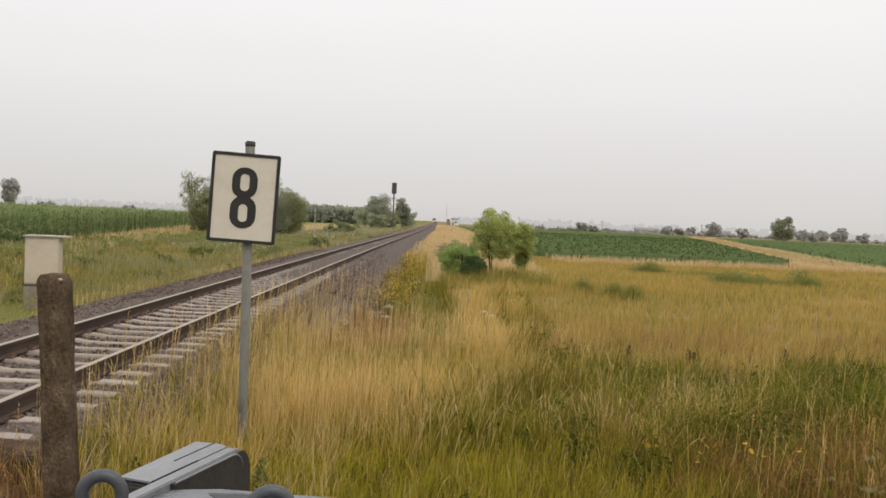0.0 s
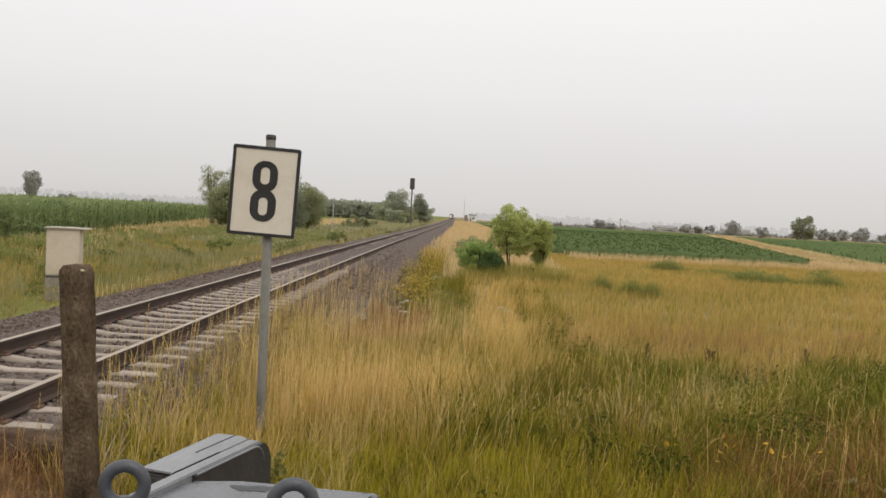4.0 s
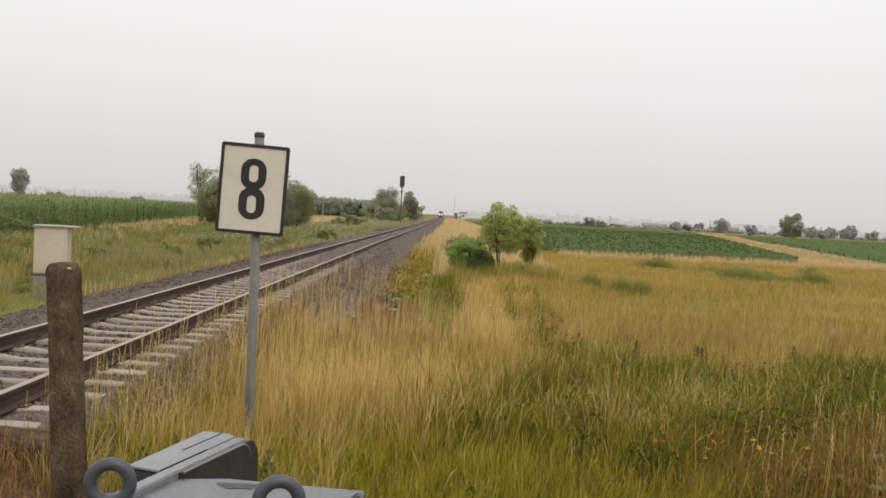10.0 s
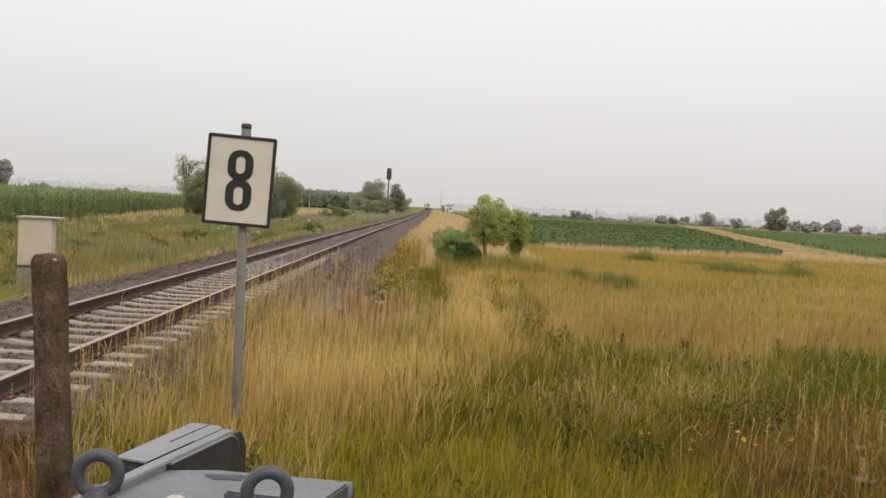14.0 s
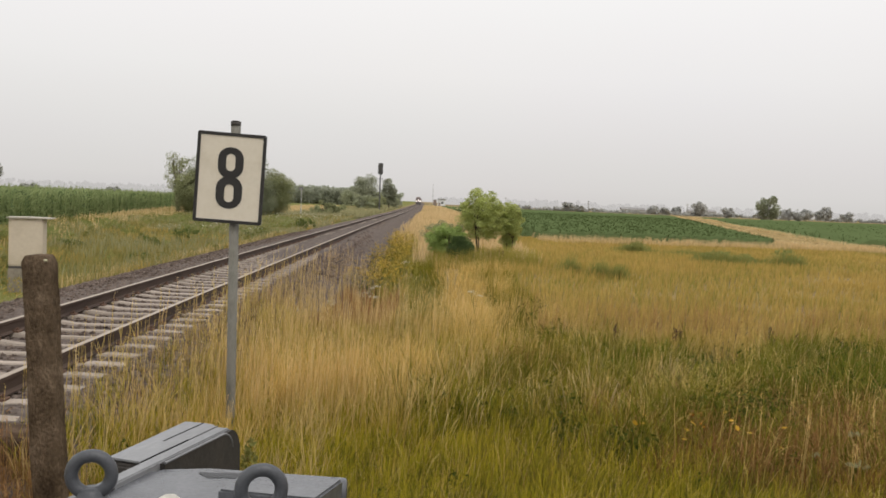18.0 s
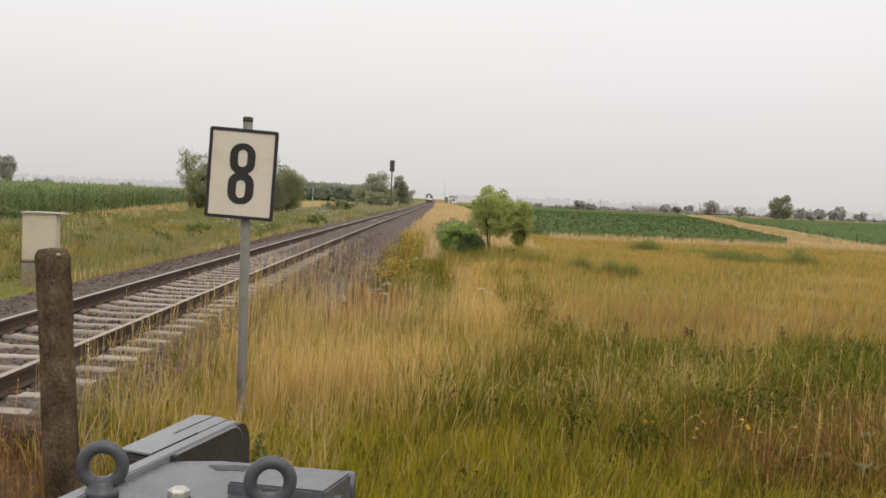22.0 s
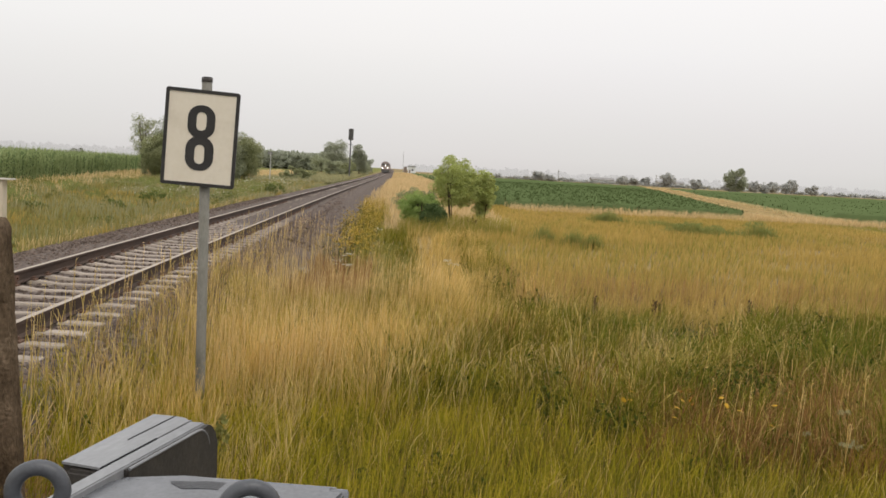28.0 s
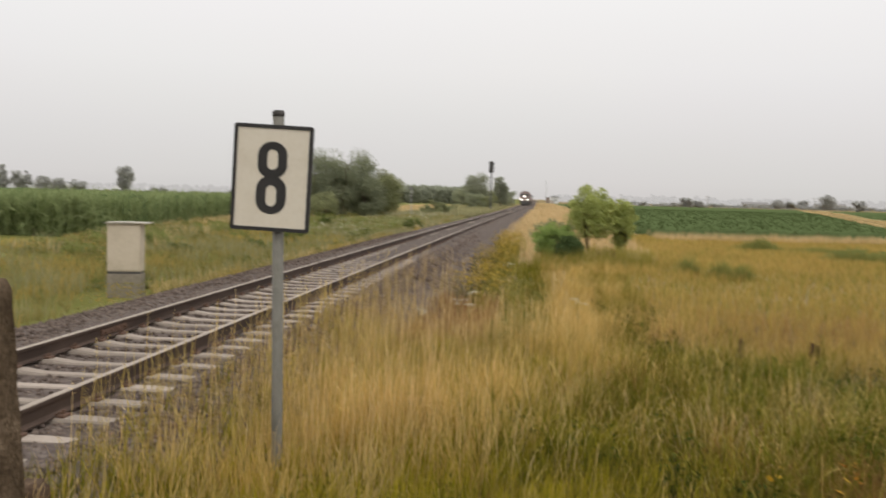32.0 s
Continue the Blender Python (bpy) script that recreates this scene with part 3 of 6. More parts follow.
def leaf_cloud(centres, radii, per, size, flat=0.75, squash=0.8):
    """Leaves as small bent quads, in clumps: arrays of points and triangles."""
    vs, ts, o = [], [], 0
    for c, r in zip(centres, radii):
        d = rng.normal(0, 1, (per, 3))
        d /= np.linalg.norm(d, axis=1)[:, None]
        p = np.asarray(c) + d * (r * rng.uniform(0.35, 1.05, per) ** 0.6)[:, None] * np.array([1, 1, squash])
        a = rng.normal(0, 1, (per, 3))
        a /= np.linalg.norm(a, axis=1)[:, None]
        b = np.cross(a, rng.normal(0, 1, (per, 3)))
        b /= np.linalg.norm(b, axis=1)[:, None]
        s = (size * rng.uniform(0.6, 1.4, per))[:, None]
        q = np.stack([p - a * s, p + b * s * 0.45, p + a * s, p - b * s * 0.45 + np.cross(a, b) * s * 0.25], 1)
        vs.append(q.reshape(-1, 3))
        base = o + np.arange(per)[:, None, None] * 4
        ts.append((base + np.array([[0, 1, 2], [0, 2, 3]])[None]).reshape(-1, 3))
        o += 4 * per
    return np.concatenate(vs), np.concatenate(ts)


def tree(name, x, y, h, w, material, label, category="tree", crown_from=0.25, clumps=26, per=90, leaf=0.10, group="", seed=1, z=None, stems=1, shape="oval", lean=0.0, bark=None, lobes=(0.13, 0.25), girth=1.0):
    """A tapered trunk with limbs and a crown of leaf clumps with gaps."""
    r = np.random.default_rng(seed)
    z0 = float(ground_z(x, y)) if z is None else z
    t = thing(name, x, y, z0, label, category, group)
    cz = h * (crown_from + 1) / 2
    ch = h * (1 - crown_from) / 2
    cs, rs = [], []
    while len(cs) < clumps:
        d = r.normal(0, 1, 3)
        d /= np.linalg.norm(d)
        k = r.uniform(0.25, 1.0) ** 0.5
        p = d * k
        wide = w / 2
        if shape == "cone":
            wide *= 0.35 + 0.65 * (0.5 - 0.5 * p[2])
        elif shape == "fan":
            wide *= 0.55 + 0.45 * (0.5 + 0.5 * p[2])
        q = np.array([p[0] * wide * 0.82 + lean * (p[2] + 1) * 0.5, p[1] * wide * 0.82, cz + p[2] * ch * 0.88])
        cs.append(q)
        rs.append(min(w, h) * r.uniform(*lobes))
    bm = bmesh.new()
    for k in range(stems):
        off = Vector((r.uniform(-1, 1), r.uniform(-1, 1), 0)) * (0.0 if stems == 1 else w * 0.12)
        pts = [Vector((0, 0, -0.05)) + off * 0.5, Vector((r.uniform(-1, 1) * 0.02 * h, 0, h * crown_from)) + off, Vector((lean * 0.5 + r.uniform(-1, 1) * 0.04 * h, r.uniform(-1, 1) * 0.03 * h, h * 0.62)) + off * 1.6, Vector((lean, 0, h * 0.88)) + off * 2]
        r0 = (h * 0.022 / math.sqrt(stems) + 0.012) * girth
        tube(bm, pts, [r0 * 1.25, r0, r0 * 0.6, r0 * 0.15], 7)
        for c in cs[k::stems][:9]:
            s = r.uniform(0.3, 0.8)
            a = pts[1].lerp(pts[2], s)
            b = Vector(c)
            m = a.lerp(b, 0.5) + Vector((0, 0, -0.04 * h))
            tube(bm, [a, m, b], [r0 * 0.45, r0 * 0.3, r0 * 0.1], 5, cap=False)
    part("trunk", bm, bark or M_BARK, t)
    v, tr = leaf_cloud(cs, rs, per, leaf)
    part("crown", mesh_of("crown", v, tr), material, t)
    return t


# ---- the ground: one sheet to the horizon ----
def steps(a, b, fine, grow, limit):
    out, v, s = [a], a, fine
    while v < b:
        v += s
        s = min(s * grow, limit)
        out.append(v)
    return out


gx = np.array(sorted({-round(v, 3) for v in steps(0.4, 3500, 0.4, 1.09, 400)} | {round(v, 3) for v in steps(0, 3500, 0.4, 1.09, 400)}))
gy = np.array([-3500, -1500, -600, -200, -60, -20, -8, -4] + list(steps(-2, 4500, 0.4, 1.05, 400)))
GX, GY = np.meshgrid(gx, gy)
u = GX - track_x(GY)
GZ = ground_z(GX, GY)
GZ = np.where(np.abs(u) < 1.9, np.minimum(GZ, -0.75), GZ)
nx = len(gx)
quad = (np.arange(len(gy) - 1)[:, None] * nx + np.arange(nx - 1)[None]).ravel()
tri = np.concatenate([np.stack([quad, quad + 1, quad + nx + 1], 1), np.stack([quad, quad + nx + 1, quad + nx], 1)])
ground = part("ground", mesh_of("ground", np.stack([GX.ravel(), GY.ravel(), GZ.ravel()], 1), tri), M_GROUND, None, "dry meadow ground with patches of straw and olive grass", True)
tagged(ground, "", "ground", "", "structure")

# ballast bed: a long heaped profile under the sleepers
bm = bmesh.new()
prof = [(-3.9, -0.72), (-3.3, -0.52), (-2.8, -0.36), (-2.1, -0.25), (-1.35, -0.196), (-0.95, -0.196), (-0.45, -0.222), (0.45, -0.222), (0.95, -0.196), (1.35, -0.196), (1.75, -0.25), (2.55, -0.62), (3.2, -0.90), (3.7, -1.15)]
ys = steps(-6, 1400, 0.8, 1.03, 40)
prev = None
for yy in ys:
    row = [bm.verts.new((float(track_x(yy)) + px + 0.05 * noise.noise(Vector((px, yy * 0.9, 3))), yy, pz + (0.040 * float(smooth(16, 40, yy)) if abs(px) < 1.4 else 0.0) + 0.03 * noise.noise(Vector((px * 2, yy * 1.3, 0))))) for px, pz in prof]
    if prev:
        for i in range(len(row) - 1):
            bm.faces.new((prev[i], prev[i + 1], row[i + 1], row[i]))
    prev = row
tagged(part("ballast_bed", bm, M_BALLAST, None, "grey-brown crushed stone ballast bed under the track"), "", "ballast", "", "structure")

# loose stones on the bed
def stones(n, x0, x1, y0, y1, size, power):
    x, y = scatter(n, x0, x1, y0, y1, lambda p, q: (q > 6.6) | (np.abs(p - TRACK_X) < 1.5), power)
    k = (np.abs((y - 0.25) % 0.6 - 0.3) < 0.17) | (np.abs(x - TRACK_X) > 1.3)
    x, y = x[k], y[k]
    uu = np.abs(x - TRACK_X)
    z = np.interp(uu, [0, 0.5, 1.0, 1.38, 1.75, 2.4, 3.05], [-0.228, -0.222, -0.205, -0.205, -0.25, -0.58, -0.84])
    z = np.where(x < TRACK_X - 1.3, np.interp(uu, [1.3, 2.1, 2.8, 3.3, 3.9], [-0.21, -0.255, -0.365, -0.525, -0.72]), z)
    n = len(x)
    s = size * rng.uniform(0.6, 1.35, n)
    corner = np.array([[1, 0, 0], [-1, 0, 0], [0, 1, 0], [0, -1, 0], [0, 0, 1], [0, 0, -1]], float)
    v = corner[None] * rng.uniform(0.55, 1.2, (n, 6, 1)) + rng.normal(0, 0.22, (n, 6, 3))
    a = rng.uniform(0, 6.28, n)
    ca, sa = np.cos(a), np.sin(a)
    vx, vy = v[..., 0] * ca[:, None] - v[..., 1] * sa[:, None], v[..., 0] * sa[:, None] + v[..., 1] * ca[:, None]
    v = np.stack([vx, vy, v[..., 2] * 0.8], -1) * s[:, None, None] + np.stack([x, y, z + s * 0.25], -1)[:, None]
    f = np.array([[0, 2, 4], [2, 1, 4], [1, 3, 4], [3, 0, 4], [2, 0, 5], [1, 2, 5], [3, 1, 5], [0, 3, 5]])
    t = (np.arange(n)[:, None, None] * 6 + f[None]).reshape(-1, 3)
    return v.reshape(-1, 3), t


sv, st, so = [], [], 0
for args in ((3500, TRACK_X + 0.85, TRACK_X + 1.6, 4, 30, 0.030, 1.6), (13000, TRACK_X + 1.25, TRACK_X + 3.2, 4, 40, 0.040, 1.5), (5000, TRACK_X + 1.3, TRACK_X + 3.3, 22, 75, 0.075, 1.2), (10000, TRACK_X - 3.4, TRACK_X - 1.25, 6, 50, 0.036, 1.6), (9000, TRACK_X - 1.3, TRACK_X + 1.3, 4, 32, 0.032, 1.5)):
    v, t = stones(*args)
    sv.append(v)
    st.append(t + so)
    so += len(v)
tagged(part("ballast_stones", mesh_of("ballast_stones", np.concatenate(sv), np.concatenate(st)), M_STONE, None, "loose angular grey and brown ballast stones beside the rails"), "", "ballast", "", "stuff")

# ---- the railway track ----
track = thing("railway_track", TRACK_X, 0, 0, "single railway track of rusty rails on pale concrete sleepers", "railway track", "", "structure")
rail_prof = [(-0.0625, -0.172), (0.0625, -0.172), (0.0625, -0.160), (0.012, -0.142), (0.009, -0.050), (0.033, -0.038), (0.035, -0.006), (-0.035, -0.006), (-0.033, -0.038), (-0.009, -0.050), (-0.012, -0.142), (-0.0625, -0.160)]


def sweep(bm, prof):
    """An outline swept along the line of the track."""
    prev = None
    for yy in steps(-6, 1400, 2.0, 1.05, 25):
        row = [bm.verts.new((px + float(track_x(yy)) - TRACK_X, yy, pz)) for px, pz in prof]
        if prev:
            for i in range(len(row)):
                bm.faces.new((prev[i], prev[(i + 1) % len(row)], row[(i + 1) % len(row)], row[i]))
        else:
            bm.faces.new(row[::-1])
        prev = row
    bm.faces.new(prev)


for sx in (-0.75, 0.75):
    bm = bmesh.new()
    sweep(bm, rail_prof)
    r = part("rail", bm, M_RAIL, track, "rust-brown steel rail with a bright worn top")
    r.matrix_basis = pose(sx, 0, 0)
    bm = bmesh.new()
    sweep(bm, [(-0.0335, -0.0055), (0.0335, -0.0055), (0.031, -0.001), (0.02, 0.0), (-0.02, 0.0), (-0.031, -0.001)])
    part("running_surface", bm, M_RAILTOP, r, "worn shiny rail top")

# a joint with fishplates, seen in the far rail beside the post
bm = bmesh.new()
box(bm, (-0.735, 11.2, -0.135), (-0.715, 11.9, -0.055), 0.004)
box(bm, (-0.785, 11.2, -0.135), (-0.765, 11.9, -0.055), 0.004)
for k in range(4):
    tube(bm, [(-0.715, 11.28 + k * 0.18, -0.095), (-0.69, 11.28 + k * 0.18, -0.095)], [0.016, 0.016], 6)
part("fishplate", bm, M_CLIP, track, "rusty bolted joint plate")


def sleeper_mesh():
    """Pre-stressed sleeper: broad sloped ends, low waist."""
    bm = bmesh.new()
    rows = [(-1.30, 0.075, 0.145, -0.182), (-1.05, 0.080, 0.15, -0.174), (-0.60, 0.078, 0.15, -0.174), (-0.35, 0.062, 0.12, -0.202), (0.35, 0.062, 0.12, -0.202), (0.60, 0.078, 0.15, -0.174), (1.05, 0.080, 0.15, -0.174), (1.30, 0.075, 0.145, -0.182)]
    prev = None
    for x, a, b, zt in rows:
        row = [bm.verts.new(p) for p in ((x, -b, -0.40), (x, -a - 0.012, zt - 0.02), (x, -a, zt), (x, a, zt), (x, a + 0.012, zt - 0.02), (x, b, -0.40))]
        if prev:
            for i in range(5):
                bm.faces.new((prev[i], prev[i + 1], row[i + 1], row[i]))
        else:
            bm.faces.new(row[::-1])
        prev = row
    bm.faces.new(prev)
    bmesh.ops.recalc_face_normals(bm, faces=bm.faces)
    me = bpy.data.meshes.new("sleeper")
    bm.to_mesh(me)
    bm.free()
    me.materials.append(M_SLEEPER)
    return me


def clip_mesh():
    bm = bmesh.new()
    box(bm, (-0.13, -0.06, -0.178), (-0.062, 0.06, -0.150), 0.006, None, 1)
    box(bm, (0.062, -0.06, -0.178), (0.13, 0.06, -0.150), 0.006, None, 1)
    for s in (-1, 1):
        tube(bm, [(s * 0.09, 0, -0.15), (s * 0.09, 0, -0.115)], [0.018, 0.016], 6)
        tube(bm, [(s * 0.05, -0.05, -0.150), (s * 0.085, -0.045, -0.128), (s * 0.085, 0.045, -0.128), (s * 0.05, 0.05, -0.150)], [0.008] * 4, 5)
    me = bpy.data.meshes.new("clip")
    bm.to_mesh(me)
    bm.free()
    me.materials.append(M_CLIP)
    return me


SLEEPER, CLIP = sleeper_mesh(), clip_mesh()
for i in range(290):
    s = new("sleeper", SLEEPER)
    s.parent = track
    s.matrix_basis = pose(float(track_x(0.25 + i * 0.6)) - TRACK_X + rng.normal(0, 0.012), 0.25 + i * 0.6 + rng.normal(0, 0.01), rng.normal(0, 0.004), 0, 0, rng.normal(0, 0.4))
    if i < 70:
        for sx in (-0.75, 0.75):
            c = new("clip", CLIP)
            c.parent = s
            c.matrix_basis = pose(sx, 0, 0)
for i in range(-22, 0):                      # behind the camera
    s = new("sleeper", SLEEPER)
    s.parent = track
    s.matrix_basis = pose(0, 0.25 + i * 0.6, 0)
v = np.array([p.co[:] for p in SLEEPER.vertices])
SLEEPER.calc_loop_triangles()
f = np.array([t.vertices[:] for t in SLEEPER.loop_triangles])
k = np.arange(520)
far = (v[None] + np.stack([track_x(0.25 + (290 + k) * 0.6) - TRACK_X, 0.25 + (290 + k) * 0.6, k * 0], 1)[:, None]).reshape(-1, 3)
tagged(part("far_sleepers", mesh_of("far_sleepers", far, (f[None] + k[:, None, None] * len(v)).reshape(-1, 3)), M_SLEEPER, track), "pale concrete sleepers far along the line", "", "", "stuff")

# ---- the speed board on its post ----
board = thing("railway_speed_sign", -1.93, 7.36, float(ground_z(-1.93, 7.36)), "white speed board with black rim and number on a galvanised post", "railway sign")
bz = board.location.z
bm = bmesh.new()
tube(bm, [(0.012, 0, -0.1), (0.010, 0, 0.0), (-0.0135, 0, 2.362 - bz)], [0.045] * 3, 16)
part("post", bm, M_GALV, board, "dull galvanised steel post", True)
bm = bmesh.new()
tube(bm, [(-0.0135, 0, 2.356 - bz), (-0.0135, 0, 2.358 - bz), (-0.014, 0, 2.395 - bz), (-0.014, 0, 2.402 - bz)], [0.0465, 0.0485, 0.0485, 0.044], 16)
part("post_cap", bm, M_CAP, board, "dark plastic cap", True)
PLATE = Matrix.Translation((-1.972 + 1.93, 7.288 - 7.36, 1.866 - bz)) @ pose(0, 0, 0, 0, 2.3, 4.6)
PW, PH = 0.627, 0.838


def loop_rect(w, h, r, n=6):
    out = []
    for cx, cz, a0 in ((w - r, h - r, 0), (-w + r, h - r, 90), (-w + r, -h + r, 180), (w - r, -h + r, 270)):
        out += [(cx + r * math.cos(radians(a0 + k * 90 / n)), cz + r * math.sin(radians(a0 + k * 90 / n))) for k in range(n + 1)]
    return out


def ring(bm, outer, inner, y0, y1):
    """A flat frame with thickness, between two outlines of equal count."""
    k = len(outer)
    rows = [[bm.verts.new((x, y, z)) for x, z in o] for o, y in ((outer, y0), (inner, y0), (inner, y1), (outer, y1))]
    for a, b in zip(rows, rows[1:] + rows[:1]):
        for i in range(k):
            bm.faces.new((a[i], a[(i + 1) % k], b[(i + 1) % k], b[i]))


bm = bmesh.new()
ring(bm, loop_rect(PW / 2, PH / 2, 0.022), loop_rect(PW / 2 - 0.030, PH / 2 - 0.030, 0.006), -0.004, 0.030)
part("rim", bm, M_SIGNBLACK, board, "black raised rim").matrix_basis = PLATE
bm = bmesh.new()
box(bm, (-PW / 2 + 0.028, 0.002, -PH / 2 + 0.028), (PW / 2 - 0.028, 0.008, PH / 2 - 0.028))
part("plate", bm, M_SIGNWHITE, board, "off-white weathered plate").matrix_basis = PLATE
bm = bmesh.new()
# the figure 8: two rounded loops, the upper a little narrower
lo_o, lo_i = loop_rect(0.120, 0.150, 0.112), loop_rect(0.042, 0.083, 0.042)
up_o, up_i = loop_rect(0.117, 0.145, 0.110), loop_rect(0.042, 0.080, 0.042)
ring(bm, [(x + 0.0, z - 0.132) for x, z in lo_o], [(x, z - 0.140) for x, z in lo_i], -0.0015, 0.001)
ring(bm, [(x + 0.0, z + 0.141) for x, z in up_o], [(x, z + 0.146) for x, z in up_i], -0.0022, 0.001)
part("figure_eight", bm, M_SIGNBLACK, board, "black painted number 8").matrix_basis = PLATE
for zz in (-0.27, 0.27):
    bm = bmesh.new()
    box(bm, (-0.085, 0.022, zz - 0.018), (0.085, 0.034, zz + 0.018), 0.002)
    part("clamp", bm, M_GALV, board, "steel clamp band behind the plate").matrix_basis = PLATE

# ---- old concrete post ----
bm = bmesh.new()
pw, pd = 0.084, 0.079
rows = []
hz = 1.31 - float(ground_z(-2.4, 4.5))
for zz, s in [(-0.15, 1.03), (0.1, 1.03)] + [(hz * k / 14, 1.03 - 0.03 * k / 14) for k in range(2, 14)] + [(hz * 0.968, 1.0), (hz * 0.978, 0.97), (hz * 0.992, 0.84), (hz * 0.999, 0.74), (hz + 0.003, 0.35)]:
    o = [(x * s, z * s) for x, z in loop_rect(pw, pd, 0.024, 3)]
    rows.append([bm.verts.new((x - 0.125 * zz / hz, y + 0.02 * zz / hz, zz)) for x, y in o])
for a, b in zip(rows, rows[1:]):
    for i in range(len(a)):
        bm.faces.new((a[i], a[(i + 1) % len(a)], b[(i + 1) % len(a)], b[i]))
bm.faces.new(rows[-1])
roughen(bm, 0.007, 7, 4)
roughen(bm, 0.004, 31, 9)
cp = thing("concrete_post", -2.364, 4.42, float(ground_z(-2.4, 4.5)), "old leaning concrete post, brown with lichen and worn edges", "post")
part("shaft", bm, M_OLDCONC, cp, "", True)
bm = bmesh.new()
tmp = bmesh.new()
bmesh.ops.create_icosphere(tmp, subdivisions=2, radius=0.013)
tmp.transform(Matrix.Diagonal((1, 0.6, 0.7, 1)))
join(bm, tmp)
part("lichen_spot", bm, M_LICHEN, cp, "pale yellow lichen on the top edge").matrix_basis = pose(-0.055, -0.060, hz - 0.030)

# ---- kerb block at the edge of the crossing ----
bm = bmesh.new()
box(bm, (-0.95, -0.14, -0.55), (0.33, 0.12, 0.045), 0.03, None, 3)
bmesh.ops.subdivide_edges(bm, edges=[e for e in bm.edges if e.calc_length() > 0.2], cuts=6, use_grid_fill=True)
roughen(bm, 0.03, 5, 2)
kb = thing("kerb_block", -3.05, 5.3, -0.03, "weathered brown concrete kerb block with dry grass in front", "kerb")
part("block", bm, M_KERB, kb, "", True)
# ---- signal cabinet beyond the track ----
cab = thing("signal_cabinet", -10.93, 23.1, float(ground_z(-10.93, 23.1)), "cream metal signalling cabinet with flat lid on a concrete plinth", "cabinet", rz=14)
cz = cab.location.z
bm = bmesh.new()
box(bm, (-0.28, -0.30, -0.44 - cz), (0.57, 0.32, 0.84 - cz), 0.014)
cb = part("body", bm, M_CREAM, cab, "cream painted steel body")
bm = bmesh.new()
box(bm, (-0.255, -0.312, -0.40 - cz), (0.545, -0.296, 0.80 - cz), 0.006)
part("door", bm, M_CREAM, cb, "flat cream door")
bm = bmesh.new()
prism(bm, [(-0.33, 0.84 - cz), (0.78, 0.84 - cz), (0.78, 0.866 - cz), (0.15, 0.88 - cz), (-0.33, 0.872 - cz)], -0.36, 0.42)
part("lid", bm, M_LIDGREY, cab, "overhanging grey-beige lid")
bm = bmesh.new()
box(bm, (-0.27, -0.29, -0.50 - cz), (0.56, 0.31, -0.44 - cz))
part("gap_strip", bm, M_CAP, cab, "dark joint above the plinth")
bm = bmesh.new()
box(bm, (-0.29, -0.31, -0.2), (0.58, 0.33, -0.50 - cz), 0.02)
roughen(bm, 0.010, 6, 1)
part("plinth", bm, M_BASECONC, cab, "grey-brown concrete plinth")

# ---- barrier machine beside the camera ----
mx, my = -0.70, 1.05
mz = float(ground_z(mx, my))
mach = thing("barrier_machine", mx, my, mz, "grey painted barrier drive housing with two lifting eyes, wet with rain", "barrier machine")
LID = 0.94 - mz


def P(x, y, z):
    """World place to a place in the machine's space."""
    return (x - mx, y - my, z - mz)


def slab(bm, corners, z0, z1, bevel=0.0):
    """A flat piece with the given corners in plan."""
    lo = [bm.verts.new((x - mx, y - my, z0)) for x, y in corners]
    hi = [bm.verts.new((x - mx, y - my, z1)) for x, y in corners]
    k = len(lo)
    for i in range(k):
        bm.faces.new((lo[i], lo[(i + 1) % k], hi[(i + 1) % k], hi[i]))
    bm.faces.new(lo[::-1])
    bm.faces.new(hi)
    if bevel:
        bmesh.ops.bevel(bm, geom=bm.edges[:], offset=bevel, segments=3, affect="EDGES", clamp_overlap=True)


bm = bmesh.new()
slab(bm, [(-1.215, 0.48), (-0.415, 0.48), (-0.415, 1.46), (-0.76, 1.50), (-0.88, 1.485), (-0.965, 1.395)], 0.0, LID - 0.05, 0.01)
part("cabinet_body", bm, M_MACH, mach, "grey steel cabinet body")
bm = bmesh.new()
slab(bm, [(-1.235, 0.45), (-0.385, 0.45), (-0.385, 1.50), (-0.76, 1.545), (-0.89, 1.52), (-0.985, 1.41)], LID - 0.04, LID, 0.008)
part("lid", bm, M_MACH, mach, "flat glossy grey lid wet with rain")
bm = bmesh.new()
slab(bm, [(-1.225, 0.465), (-0.40, 0.465), (-0.40, 1.485), (-0.76, 1.525), (-0.885, 1.50), (-0.975, 1.40)], LID - 0.055, LID - 0.04)
part("lid_seal", bm, M_SEAL, mach, "black rubber seal")
bm = bmesh.new()
slab(bm, [(-1.257, 0.45), (-1.213, 0.45), (-0.788, 1.919), (-0.832, 1.925)], LID - 0.012, LID + 0.017, 0.004)
part("edge_flange", bm, M_COVER, mach, "raised flange that runs on along the arm housing")
bm = bmesh.new()
slab(bm, [(-1.212, 0.46), (-1.196, 0.46), (-0.942, 1.39), (-0.957, 1.39)], LID - 0.02, LID + 0.004)
part("flange_seal", bm, M_SEAL, mach, "black seal beside the flange")
bm = bmesh.new()
n = 36
vs = [bm.verts.new(((0.075 + 0.012 * math.sin(3 * a)) * math.cos(a), (0.030 + 0.008 * math.sin(2 * a + 1) + 0.003 * math.sin(5 * a)) * math.sin(a), 0.0012)) for a in (2 * math.pi * k / n for k in range(n))]
bm.faces.new(vs)
part("water_film", bm, M_WATER, mach, "thin film of standing rain water").matrix_basis = Matrix.Translation((0.0, 0.425, LID)) @ pose(0, 0, 0, 0, 0, -4)
# raised hinge block on the lid
bm = bmesh.new()
